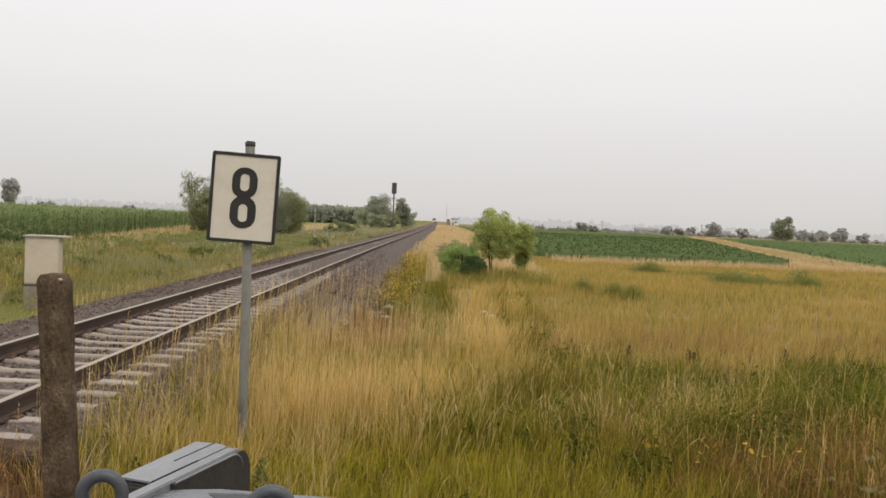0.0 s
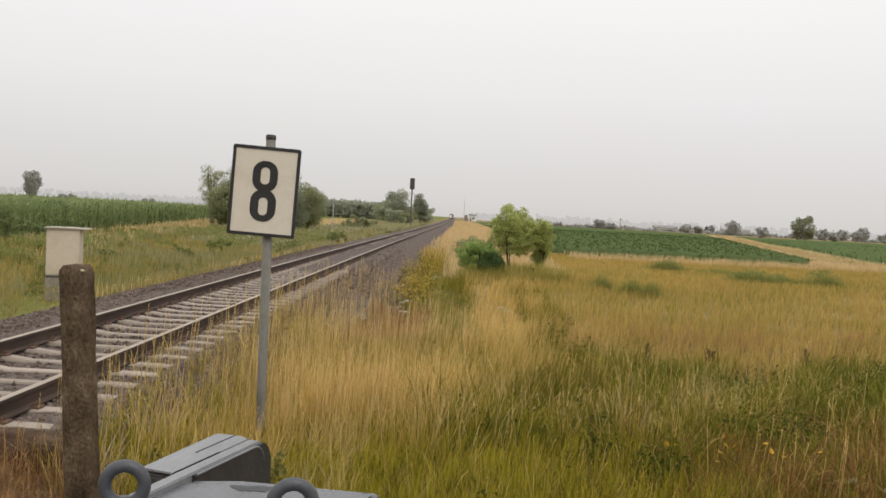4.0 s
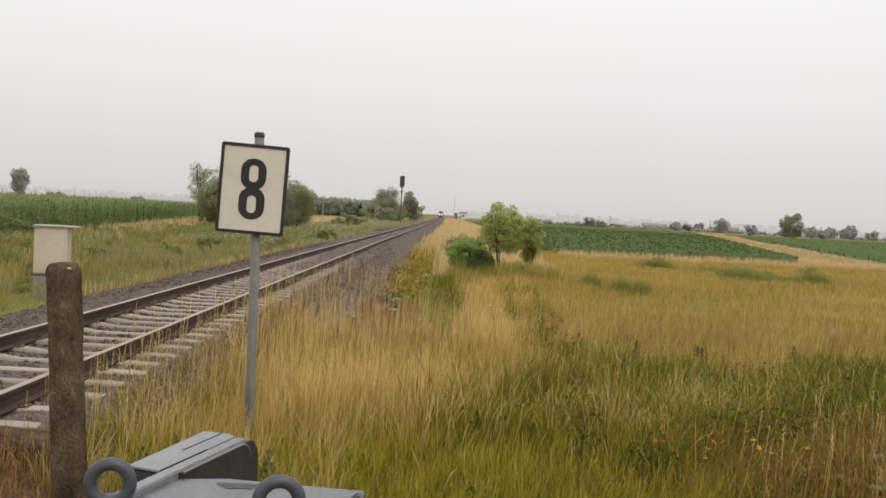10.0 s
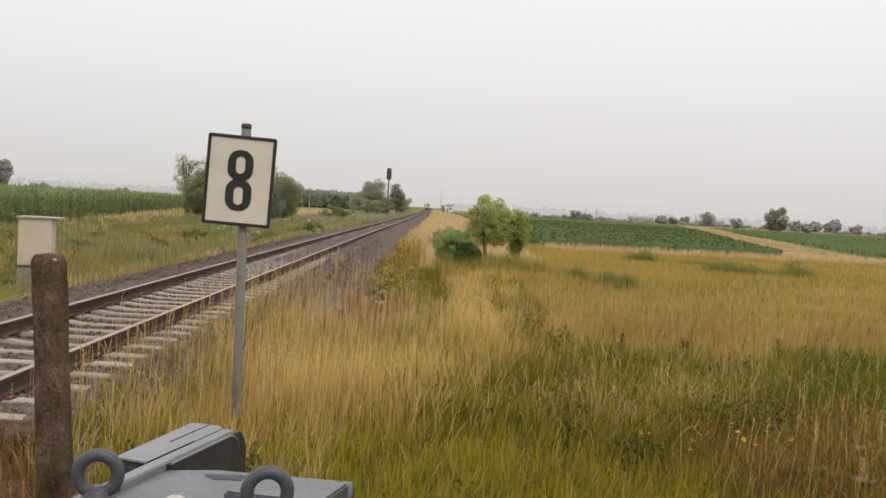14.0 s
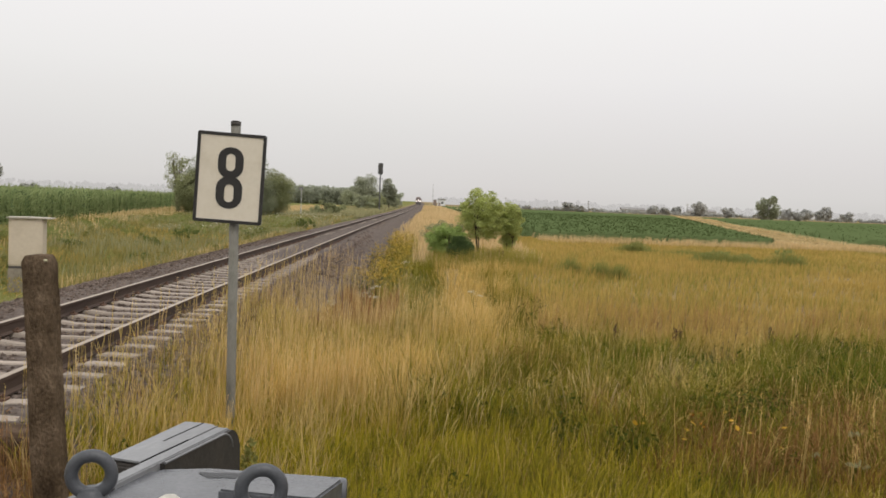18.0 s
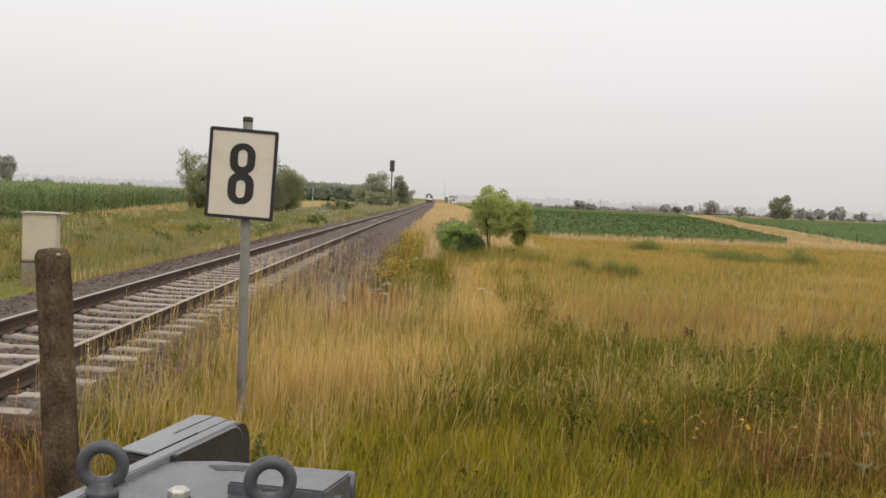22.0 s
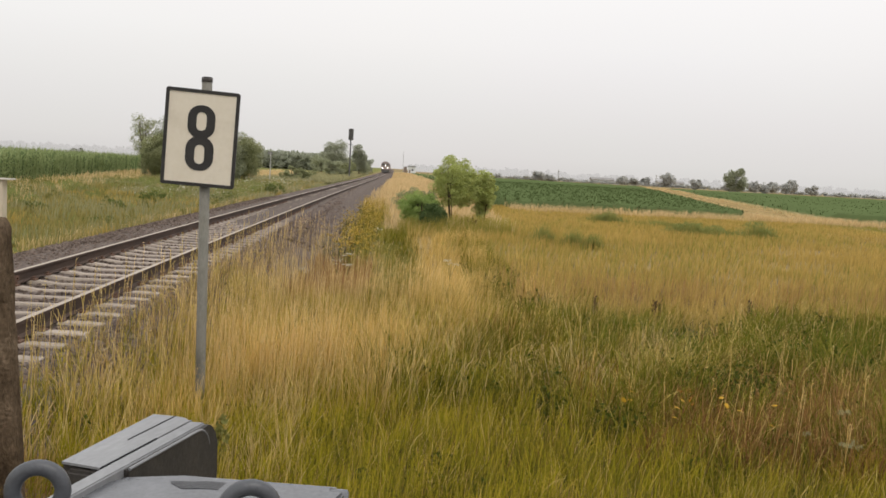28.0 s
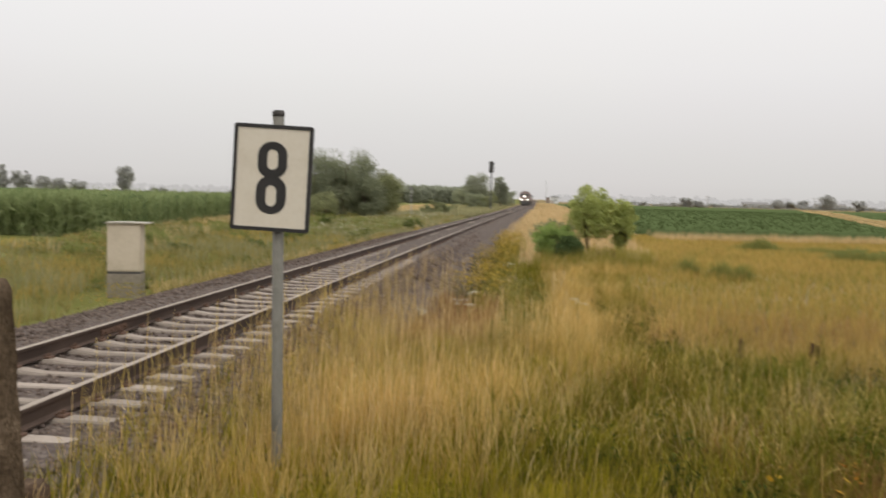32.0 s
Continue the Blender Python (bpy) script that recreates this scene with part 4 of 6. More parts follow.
slab(bm, [(-0.676, 1.258), (-0.422, 1.212), (-0.368, 1.375), (-0.64, 1.415)], LID - 0.075, LID + 0.034)
bmesh.ops.bevel(bm, geom=bm.edges[:], offset=0.006, segments=2, affect="EDGES", clamp_overlap=True)
part("lid_block", bm, M_MACH, mach, "raised grey cover at the lid's corner")
bm = bmesh.new()
tube(bm, [(0.295, 0.36, LID - 0.016), (0.335, 0.36, LID - 0.016), (0.340, 0.36, LID - 0.016)], [0.042, 0.040, 0.034], 28)
part("hinge_boss", bm, M_MACH, mach, "round grey hinge boss", True)


def eye_bolt(px, py, turn):
    bm = bmesh.new()
    R, r, n, k = 0.0475, 0.0165, 32, 12
    rr = []
    for i in range(n):
        a = 2 * math.pi * i / n
        rr.append([bm.verts.new(((R + r * math.cos(2 * math.pi * j / k)) * math.cos(a), r * math.sin(2 * math.pi * j / k), 0.078 + (R + r * math.cos(2 * math.pi * j / k)) * math.sin(a))) for j in range(k)])
    for i in range(n):
        for j in range(k):
            bm.faces.new((rr[i][j], rr[(i + 1) % n][j], rr[(i + 1) % n][(j + 1) % k], rr[i][(j + 1) % k]))
    e = part("lifting_eye", bm, M_EYE, mach, "painted steel lifting eye", True)
    e.matrix_basis = pose(px, py, LID, 0, 0, turn)
    bm = bmesh.new()
    tube(bm, [(0, 0, 0.0), (0, 0, 0.016), (0, 0, 0.019), (0, 0, 0.022), (0, 0, 0.036), (0, 0, 0.046)], [0.041, 0.041, 0.039, 0.034, 0.032, 0.022], 24)
    part("collar", bm, M_EYE, e, "", True)


eye_bolt(-0.975 - mx, 1.21 - my, 8)
eye_bolt(-0.545 - mx, 1.14 - my, 12)
bm = bmesh.new()
tube(bm, [(0, 0, 0.008), (0, 0, 0.012), (0, 0, 0.026), (0, 0, 0.031)], [0.026, 0.0275, 0.0275, 0.021], 6)
part("hex_bolt", bm, M_BOLT, mach, "dull zinc hexagon bolt").matrix_basis = pose(-0.782 - mx, 1.205 - my, LID, 0, 0, 10)
bm = bmesh.new()
tube(bm, [(0, 0, 0), (0, 0, 0.003), (0, 0, 0.004), (0, 0, 0.009)], [0.032, 0.032, 0.027, 0.027], 20)
part("washer", bm, M_MACHDARK, mach, "dark washer").matrix_basis = pose(-0.782 - mx, 1.205 - my, LID)
# arm housing that runs on beyond the cabinet, with a rounded far end
ARM = Matrix.Translation(P(-0.921, 1.46, 0.957)) @ pose(0, 0, 0, 0, 0, -16.1)


def across(bm, outline, x0, x1):
    """An outline in y and z, drawn out along x."""
    a = [bm.verts.new((x0, y, z)) for y, z in outline]
    b = [bm.verts.new((x1, y, z)) for y, z in outline]
    for i in range(len(a)):
        bm.faces.new((a[i], a[(i + 1) % len(a)], b[(i + 1) % len(a)], b[i]))
    bm.faces.new(a[::-1])
    bm.faces.new(b)


bm = bmesh.new()
END = [(0.47 + 0.062 * math.sin(radians(a)), -0.068 + 0.062 * math.cos(radians(a))) for a in range(0, 91, 15)]
across(bm, [(0.075, -0.30), (0.075, -0.006)] + END + [(0.535, -0.16), (0.525, -0.30)], -0.166, 0.012)
bmesh.ops.bevel(bm, geom=[e for e in bm.edges if abs(e.verts[0].co.x - e.verts[1].co.x) < 1e-4], offset=0.005, segments=2, affect="EDGES", clamp_overlap=True)
# Matte dark paint, deepened for the shade on faces turned away.
arm = part("arm_housing", bm, M_MACHDARK, mach, "dark brown-grey housing with rounded end")
arm.matrix_basis = ARM
bm = bmesh.new()
tip = [(-0.171, 0.493), (-0.105, 0.500), (-0.070, 0.494), (-0.052, 0.478), (-0.047, 0.488)]
lo = [bm.verts.new((x, y, -0.006)) for x, y in [(-0.047, 0.052), (-0.155, 0.058)] + tip]
hi = [bm.verts.new((x, y, 0.0)) for x, y in [(-0.047, 0.052), (-0.155, 0.058)] + tip]
for i in range(len(lo)):
    bm.faces.new((lo[i], lo[(i + 1) % len(lo)], hi[(i + 1) % len(lo)], hi[i]))
bm.faces.new(lo[::-1])
bm.faces.new(hi)
part("housing_cover", bm, M_COVER, arm, "wet light grey cover plate")
bm = bmesh.new()
box(bm, (-0.108, 0.26, -0.002), (-0.103, 0.50, 0.0012))
part("cover_groove", bm, M_SEAL, arm, "dark joint in the cover")
bm = bmesh.new()
box(bm, (-0.047, 0.05, -0.004), (-0.0445, 0.30, 0.0014))
part("cover_groove", bm, M_SEAL, arm, "dark joint in the cover")
bm = bmesh.new()
rail = [(0.012, 0.08 + 0.012 * k, -0.005) for k in range(28)]
rail += [(0.012, 0.41 + 0.075 * math.sin(radians(a)), -0.075 + 0.070 * math.cos(radians(a))) for a in range(10, 81, 10)]
tube(bm, rail, [0.004] * 28 + [0.004 - 0.0004 * k for k in range(8)], 6)
part("edge_lip", bm, M_COVER, arm, "light grey folded lip")
bm = bmesh.new()
box(bm, (-0.135, 0.040, -0.050), (-0.050, 0.075, -0.012), 0.008)
part("bracket", bm, M_MACHDARK, arm, "dark bracket under the cover")

# ---- signal on its mast ----
sg = thing("railway_signal", -7.6, 155, float(ground_z(-7.6, 155)), "black colour-light signal head on a tall dark mast", "railway signal")
bm = bmesh.new()
tube(bm, [(0, 0, -0.2), (0, 0, 6.9)], [0.14, 0.11], 8)
part("mast", bm, M_SIGNAL, sg)
bm = bmesh.new()
box(bm, (-0.42, -0.2, 6.7), (0.42, 0.2, 8.7), 0.08)
part("signal_head", bm, M_SIGNAL, sg, "tall dark back board")
for k in range(3):
    bm = bmesh.new()
    tube(bm, [(0, -0.2, 7.1 + 0.6 * k), (0, -0.45, 7.1 + 0.6 * k)], [0.17, 0.17], 10)
    part("lamp_hood", bm, M_CAP, sg, "black lamp hood")
bm = bmesh.new()
box(bm, (-0.5, -0.45, 5.9), (0.5, 0.5, 5.96))
part("service_platform", bm, M_SIGNAL, sg)

# ---- small post beside the field ----
sp = thing("marker_post", -13.9, 100, float(ground_z(-13.9, 100)), "thin pale marker post with a small plate", "post")
bm = bmesh.new()
tube(bm, [(0, 0, -0.1), (0, 0, 3.2)], [0.06, 0.05], 8)
part("pole", bm, M_BARN, sp)
bm = bmesh.new()
box(bm, (-0.30, -0.04, 3.0), (0.20, 0.0, 3.35), 0.02)
part("plate", bm, M_HUTROOF, sp, "small grey plate")

# ---- hut, shed and pole by the line, far off ----
hut = thing("trackside_hut", 9.6, 430, float(ground_z(9.6, 430)), "small white rendered hut with a grey flat roof", "hut")
bm = bmesh.new()
box(bm, (-1.9, -1.8, -0.2), (1.9, 1.8, 3.7))
hw = part("wall", bm, M_HUTWALL, hut)
bm = bmesh.new()
box(bm, (-2.2, -2.1, 3.7), (2.2, 2.1, 4.0), 0.03)
part("roof", bm, M_HUTROOF, hut)
bm = bmesh.new()
box(bm, (-0.1, -1.86, 1.7), (0.8, -1.79, 2.6))
part("window", bm, M_GLASS, hw)
bm = bmesh.new()
box(bm, (-1.5, -1.86, 0), (-0.6, -1.79, 2.1))
part("door", bm, M_WOODBROWN, hw)
shed = thing("wooden_shed", 6.4, 432, float(ground_z(6.4, 432)), "narrow brown board shed beside the white hut", "shed")
bm = bmesh.new()
box(bm, (-0.75, -0.9, -0.2), (0.75, 0.9, 3.3))
part("wall", bm, M_WOODBROWN, shed)
bm = bmesh.new()
box(bm, (-0.9, -1.0, 3.3), (0.9, 1.0, 3.5))
part("roof", bm, M_HUTROOF, shed)
rp = thing("radio_mast", 5.4, 436, float(ground_z(5.4, 436)), "thin grey mast behind the shed", "mast")
bm = bmesh.new()
tube(bm, [(0, 0, -0.2), (0, 0, 11.4)], [0.10, 0.06], 6)
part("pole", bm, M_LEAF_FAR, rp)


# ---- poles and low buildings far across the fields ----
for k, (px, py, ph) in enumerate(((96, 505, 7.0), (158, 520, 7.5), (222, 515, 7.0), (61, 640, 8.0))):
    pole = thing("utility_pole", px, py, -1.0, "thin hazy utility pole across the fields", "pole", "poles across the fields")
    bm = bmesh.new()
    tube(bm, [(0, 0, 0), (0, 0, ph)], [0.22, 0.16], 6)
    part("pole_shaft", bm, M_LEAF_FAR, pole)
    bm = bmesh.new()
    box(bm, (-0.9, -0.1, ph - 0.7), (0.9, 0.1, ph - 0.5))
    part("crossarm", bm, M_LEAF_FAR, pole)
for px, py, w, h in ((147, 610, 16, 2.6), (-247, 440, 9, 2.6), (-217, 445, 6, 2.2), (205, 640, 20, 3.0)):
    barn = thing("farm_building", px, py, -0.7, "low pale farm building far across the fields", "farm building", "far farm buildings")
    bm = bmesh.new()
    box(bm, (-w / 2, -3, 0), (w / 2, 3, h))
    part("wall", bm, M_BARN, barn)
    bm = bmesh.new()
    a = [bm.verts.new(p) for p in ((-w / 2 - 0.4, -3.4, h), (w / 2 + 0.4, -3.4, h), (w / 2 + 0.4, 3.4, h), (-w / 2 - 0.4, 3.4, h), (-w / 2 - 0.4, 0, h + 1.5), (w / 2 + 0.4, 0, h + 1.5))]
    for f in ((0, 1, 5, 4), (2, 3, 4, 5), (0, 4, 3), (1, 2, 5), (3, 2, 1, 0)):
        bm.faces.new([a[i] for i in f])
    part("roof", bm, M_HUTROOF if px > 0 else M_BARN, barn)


# ---- the train ----
def vehicle(t, y0, length, powered):
    """One vehicle of the train, its front end at y0 in the train's space."""
    bm = bmesh.new()
    prof = [(-1.38, 1.05), (1.38, 1.05), (1.42, 1.3), (1.42, 2.75), (1.30, 3.2), (1.0, 3.55), (0.55, 3.72), (-0.55, 3.72), (-1.0, 3.55), (-1.30, 3.2), (-1.42, 2.75), (-1.42, 1.3)]
    prism(bm, prof, y0 + (0.35 if powered else 0.1), y0 + length)
    body = part("engine_body" if powered else "coach_body", bm, M_TRAINRED, t, "dull red car body")
    bm = bmesh.new()
    box(bm, (-1.3, y0 + 0.3, 0.45), (1.3, y0 + length - 0.2, 1.05), 0.05)
    part("underframe", bm, M_TRAINDARK, t, "black underframe")
    for bx in (y0 + 3.5, y0 + length - 3.5):
        bm = bmesh.new()
        box(bm, (-1.2, bx - 1.9, 0.35), (1.2, bx + 1.9, 0.85), 0.1)
        bo = part("bogie", bm, M_TRAINDARK, t)
        for wy in (-1.2, 1.2):
            bm = bmesh.new()
            for sx in (-0.75, 0.75):
                tube(bm, [(sx - 0.06, bx + wy, 0.46), (sx + 0.06, bx + wy, 0.46)], [0.46, 0.46], 16)
            tube(bm, [(-0.75, bx + wy, 0.46), (0.75, bx + wy, 0.46)], [0.08, 0.08], 8)
            part("wheelset", bm, M_TRAINDARK, bo, "steel wheelset")
    for k in range(0 if powered else 7):
        for sx in (-1.425, 1.385):
            bm = bmesh.new()
            box(bm, (sx, y0 + 2 + k * 3, 2.2), (sx + 0.04, y0 + 4 + k * 3, 3.1), 0.0)
            part("window", bm, M_GLASS, body, "dark side window")
    bm = bmesh.new()
    box(bm, (-0.8, y0 + 3, 3.68), (0.8, y0 + length - 3, 3.85), 0.08)
    part("roof_unit", bm, M_TRAINGREY, t, "grey roof equipment")
    return body


train = thing("train", TRACK_X, 721.0, 0, "red diesel train with three bright headlamps coming along the track", "train")
body = vehicle(train, 0, 20, True)
bm = bmesh.new()
prism(bm, [(-1.40, 1.05), (1.36, 1.05), (1.39, 1.3), (1.39, 2.35), (-1.39, 2.35), (-1.39, 1.3)], -0.05, 0.35)
part("front_panel", bm, M_TRAINGREY, train, "grey lower cab front")
bm = bmesh.new()
prism(bm, [(-1.39, 2.35), (1.39, 2.35), (1.36, 2.75), (1.22, 3.2), (0.92, 3.5), (0.5, 3.66), (-0.5, 3.66), (-0.92, 3.5), (-1.22, 3.2), (-1.36, 2.75)], 0.05, 0.35)
part("cab_front", bm, M_TRAINGREY, train, "grey upper cab front")
for sx in (-0.62, 0.62):
    bm = bmesh.new()
    box(bm, (sx - 0.48, 0.0, 2.55), (sx + 0.48, 0.06, 3.1), 0.02)
    part("windscreen", bm, M_GLASS, train, "dark windscreen pane")
bm = bmesh.new()
box(bm, (-1.35, -0.25, 0.75), (1.35, 0.3, 1.12), 0.04)
part("buffer_beam", bm, M_TRAINDARK, train, "black buffer beam")
for sx in (-0.88, 0.88):
    bm = bmesh.new()
    tube(bm, [(sx, -0.25, 1.02), (sx, -0.65, 1.02), (sx, -0.66, 1.02), (sx, -0.72, 1.02)], [0.12, 0.10, 0.24, 0.24], 12)
    part("buffer", bm, M_TRAINDARK, train)
bm = bmesh.new()
prism(bm, [(-1.2, 0.2), (1.2, 0.2), (1.3, 0.75), (-1.3, 0.75)], -0.2, 0.1)
part("snow_plough", bm, M_TRAINDARK, train, "black plough plate")
for lx, lz in ((-0.84, 1.55), (0.84, 1.55), (0.0, 2.45)):
    bm = bmesh.new()
    tube(bm, [(lx, -0.04, lz), (lx, -0.14, lz)], [0.17, 0.15], 14)
    part("headlamp", bm, M_LAMP, train, "lit white headlamp")
for k in range(3):
    vehicle(train, 20.8 + k * 26.2, 25.4, False)

# ---- trees and bushes ----
tree("young_acacia", 2.42, 36, 3.2, 2.4, M_LEAF_YELLOW, "young yellow-green tree with a loose lobed crown in dry grass", crown_from=0.24, clumps=120, per=120, leaf=0.042, seed=11, lobes=(0.06, 0.13), stems=3, girth=0.45)
tree("young_acacia", 3.55, 36.6, 2.70, 1.6, M_LEAF_YELLOW, "smaller yellow-green sapling drooping over dry grass", crown_from=0.16, clumps=96, per=120, leaf=0.042, seed=12, lean=0.1, lobes=(0.06, 0.14), shape="fan", stems=2, girth=0.45)
tree("round_bush", 0.92, 35.3, 1.72, 2.0, M_LEAF_GREEN, "dense round mid-green bush in dry grass", "bush", crown_from=0.02, clumps=80, per=210, leaf=0.038, seed=13, stems=3, lobes=(0.08, 0.18))
# Dark leaves added as the shadow patch low on the round bush.
tree("bush_shade_clump", 1.42, 34.3, 1.2, 1.25, M_LEAF_SHADE, "dark leaf clump standing for the shaded lower right of a lighter bush", "bush", crown_from=0.02, clumps=26, per=320, leaf=0.036, seed=15, stems=3)
tree("low_shrub", 0.45, 52, 1.25, 1.6, M_LEAF_OLIVE, "small sparse olive shrub in straw-coloured grass", "bush", crown_from=0.05, clumps=14, per=70, leaf=0.05, seed=16, stems=3)
tree("low_shrub", 1.6, 58, 1.3, 2.8, M_LEAF_OLIVE, "low grey-green shrub in straw-coloured grass", "bush", crown_from=0.05, clumps=18, per=120, leaf=0.06, seed=14, stems=3)
for k, (x, y, h, w, m) in enumerate(((-21.2, 88, 6.9, 5.6, M_LEAF_DARK), (-18.0, 90, 6.6, 5.6, M_LEAF_DARK), (-15.6, 91, 5.2, 4.2, M_LEAF_OLIVE), (-24.6, 89, 7.0, 3.6, M_LEAF_OLIVE), (-22.6, 86, 4.6, 3.6, M_LEAF_OLIVE), (-19.6, 87, 6.0, 5.0, M_LEAF_DARK), (-17.0, 88, 4.6, 4.8, M_LEAF_DARK))):
    tree("willow_bush", x, y, h, w, m, "tall rounded willow bush at the field's edge" if k != 3 else "thin pale willow tree at the field's edge", "tree", crown_from=0.0 if k != 3 else 0.2, clumps=60 if k != 3 else 26, per=280 if k != 3 else 140, leaf=0.085, group="willows by the field", seed=20 + k, stems=3)
tree("low_shrub", -18.6, 78, 2.6, 3.2, M_LEAF_OLIVE, "light green shrub before the willows", "bush", crown_from=0.03, clumps=22, per=130, leaf=0.08, seed=31, stems=3)
tree("low_shrub", -11.4, 105, 1.9, 5.0, M_LEAF_OLIVE, "low spreading olive bush beside the line", "bush", crown_from=0.03, clumps=26, per=130, leaf=0.10, seed=32, stems=3)
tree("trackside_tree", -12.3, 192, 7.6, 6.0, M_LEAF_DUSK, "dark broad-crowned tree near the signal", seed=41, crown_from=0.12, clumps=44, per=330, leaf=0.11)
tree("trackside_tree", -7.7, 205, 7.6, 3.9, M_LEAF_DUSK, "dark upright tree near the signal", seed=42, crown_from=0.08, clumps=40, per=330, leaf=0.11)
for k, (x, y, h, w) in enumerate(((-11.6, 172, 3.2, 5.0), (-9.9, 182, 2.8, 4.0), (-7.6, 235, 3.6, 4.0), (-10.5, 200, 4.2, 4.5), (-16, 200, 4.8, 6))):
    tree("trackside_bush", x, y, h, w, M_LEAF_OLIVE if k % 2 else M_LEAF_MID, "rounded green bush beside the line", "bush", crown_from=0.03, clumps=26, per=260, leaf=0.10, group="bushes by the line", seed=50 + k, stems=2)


def wood(name, label, x0, x1, y, h, material, n, leaf, seed, z=-0.5, deep=10.0, per=34):
    """A far strip of wood: many leaf clumps on a wavering crest, too far to count."""
    r = np.random.default_rng(seed)
    cs, rs = [], []
    for k in range(n):
        x = r.uniform(x0, x1)
        crest = h * (0.55 + 0.45 * (0.5 + 0.5 * noise.noise(Vector((x * 3.0 / h, seed, 0)))) + 0.25 * noise.noise(Vector((x * 9.0 / h, seed, 5))))
        zz = crest * r.uniform(0.05, 0.9)
        cs.append((x, y + r.uniform(0, deep), z + zz))
        rs.append(h * r.uniform(0.14, 0.24))
    v, t = leaf_cloud(cs, rs, per, leaf)
    return tagged(part(name, mesh_of(name, v, t), material, None, label), "", "woodland", "", "stuff")


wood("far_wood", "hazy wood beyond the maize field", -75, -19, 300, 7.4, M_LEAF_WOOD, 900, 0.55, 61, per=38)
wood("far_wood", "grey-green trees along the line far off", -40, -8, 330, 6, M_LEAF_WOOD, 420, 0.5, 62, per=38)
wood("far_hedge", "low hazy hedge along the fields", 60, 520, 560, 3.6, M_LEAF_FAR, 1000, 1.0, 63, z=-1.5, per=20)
# Backdrop woods glow by themselves; their emission stands in for mist.
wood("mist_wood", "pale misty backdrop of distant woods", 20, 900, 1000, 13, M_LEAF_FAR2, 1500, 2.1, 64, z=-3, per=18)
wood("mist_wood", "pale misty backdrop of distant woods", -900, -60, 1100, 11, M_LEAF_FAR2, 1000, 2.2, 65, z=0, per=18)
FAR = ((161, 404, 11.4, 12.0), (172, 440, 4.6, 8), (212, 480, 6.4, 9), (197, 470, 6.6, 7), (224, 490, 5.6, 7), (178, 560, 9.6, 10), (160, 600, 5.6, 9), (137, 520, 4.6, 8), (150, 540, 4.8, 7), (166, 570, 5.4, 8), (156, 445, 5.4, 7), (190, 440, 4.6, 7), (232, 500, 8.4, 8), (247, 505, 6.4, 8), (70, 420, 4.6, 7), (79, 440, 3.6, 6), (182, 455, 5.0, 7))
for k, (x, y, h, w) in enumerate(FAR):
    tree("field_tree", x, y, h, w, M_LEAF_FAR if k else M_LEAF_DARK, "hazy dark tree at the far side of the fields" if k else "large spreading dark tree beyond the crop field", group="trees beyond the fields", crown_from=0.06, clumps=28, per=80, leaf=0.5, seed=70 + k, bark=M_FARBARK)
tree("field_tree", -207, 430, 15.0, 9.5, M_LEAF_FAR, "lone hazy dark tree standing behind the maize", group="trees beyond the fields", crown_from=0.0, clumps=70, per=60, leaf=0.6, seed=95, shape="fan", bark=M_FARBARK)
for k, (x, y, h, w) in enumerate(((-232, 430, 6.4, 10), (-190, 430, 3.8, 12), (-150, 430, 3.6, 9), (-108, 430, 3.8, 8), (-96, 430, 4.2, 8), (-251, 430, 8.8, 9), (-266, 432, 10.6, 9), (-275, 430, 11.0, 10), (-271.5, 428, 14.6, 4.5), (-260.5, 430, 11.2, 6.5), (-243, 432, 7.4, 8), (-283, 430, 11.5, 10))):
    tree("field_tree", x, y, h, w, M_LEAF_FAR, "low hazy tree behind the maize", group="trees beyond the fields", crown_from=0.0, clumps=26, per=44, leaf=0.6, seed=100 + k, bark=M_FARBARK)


# ---- crop fields ----
def canopy(name, corners, z, label, seed, step=2.5, amp=0.06):
    """The leafy top of a crop with its four field corners, dropping to the ground at the rim."""
    a, b, c, d = [np.array(p, float) for p in corners]
    n = 90
    s = (np.arange(n + 1) / n) ** 2.0
    q = np.arange(n + 1) / n
    S, Q = np.meshgrid(s, q, indexing="ij")
    X = (a[0] * (1 - Q) + b[0] * Q) * (1 - S) + (d[0] * (1 - Q) + c[0] * Q) * S
    Y = (a[1] * (1 - Q) + b[1] * Q) * (1 - S) + (d[1] * (1 - Q) + c[1] * Q) * S
    Z = np.full_like(X, z) + rng.normal(0, amp, X.shape)
    rim = np.minimum.reduce([np.arange(n + 1)[:, None] * np.ones(n + 1)[None], np.arange(n + 1)[::-1][:, None] * np.ones(n + 1)[None], np.ones(n + 1)[:, None] * np.arange(n + 1)[None], np.ones(n + 1)[:, None] * np.arange(n + 1)[::-1][None]])
    Z = np.where(rim == 0, ground_z(X, Y) - 0.05, Z)
    k = n + 1
    i = (np.arange(n)[:, None] * k + np.arange(n)[None]).ravel()
    t = np.concatenate([np.stack([i, i + 1, i + k + 1], 1), np.stack([i, i + k + 1, i + k], 1)])
    return tagged(part(name, mesh_of(name, np.stack([X.ravel(), Y.ravel(), Z.ravel()], 1), t), M_CANOPY, None, label), "", "crop field", "", "stuff")


def in_quad(corners):
    pts = [np.array(p, float) for p in corners]

    def keep(x, y):
        ok = np.ones(len(x), bool)
        for p, q in zip(pts, pts[1:] + pts[:1]):
            ok &= (q[0] - p[0]) * (y - p[1]) - (q[1] - p[1]) * (x - p[0]) >= 0
        return ok
    return keep


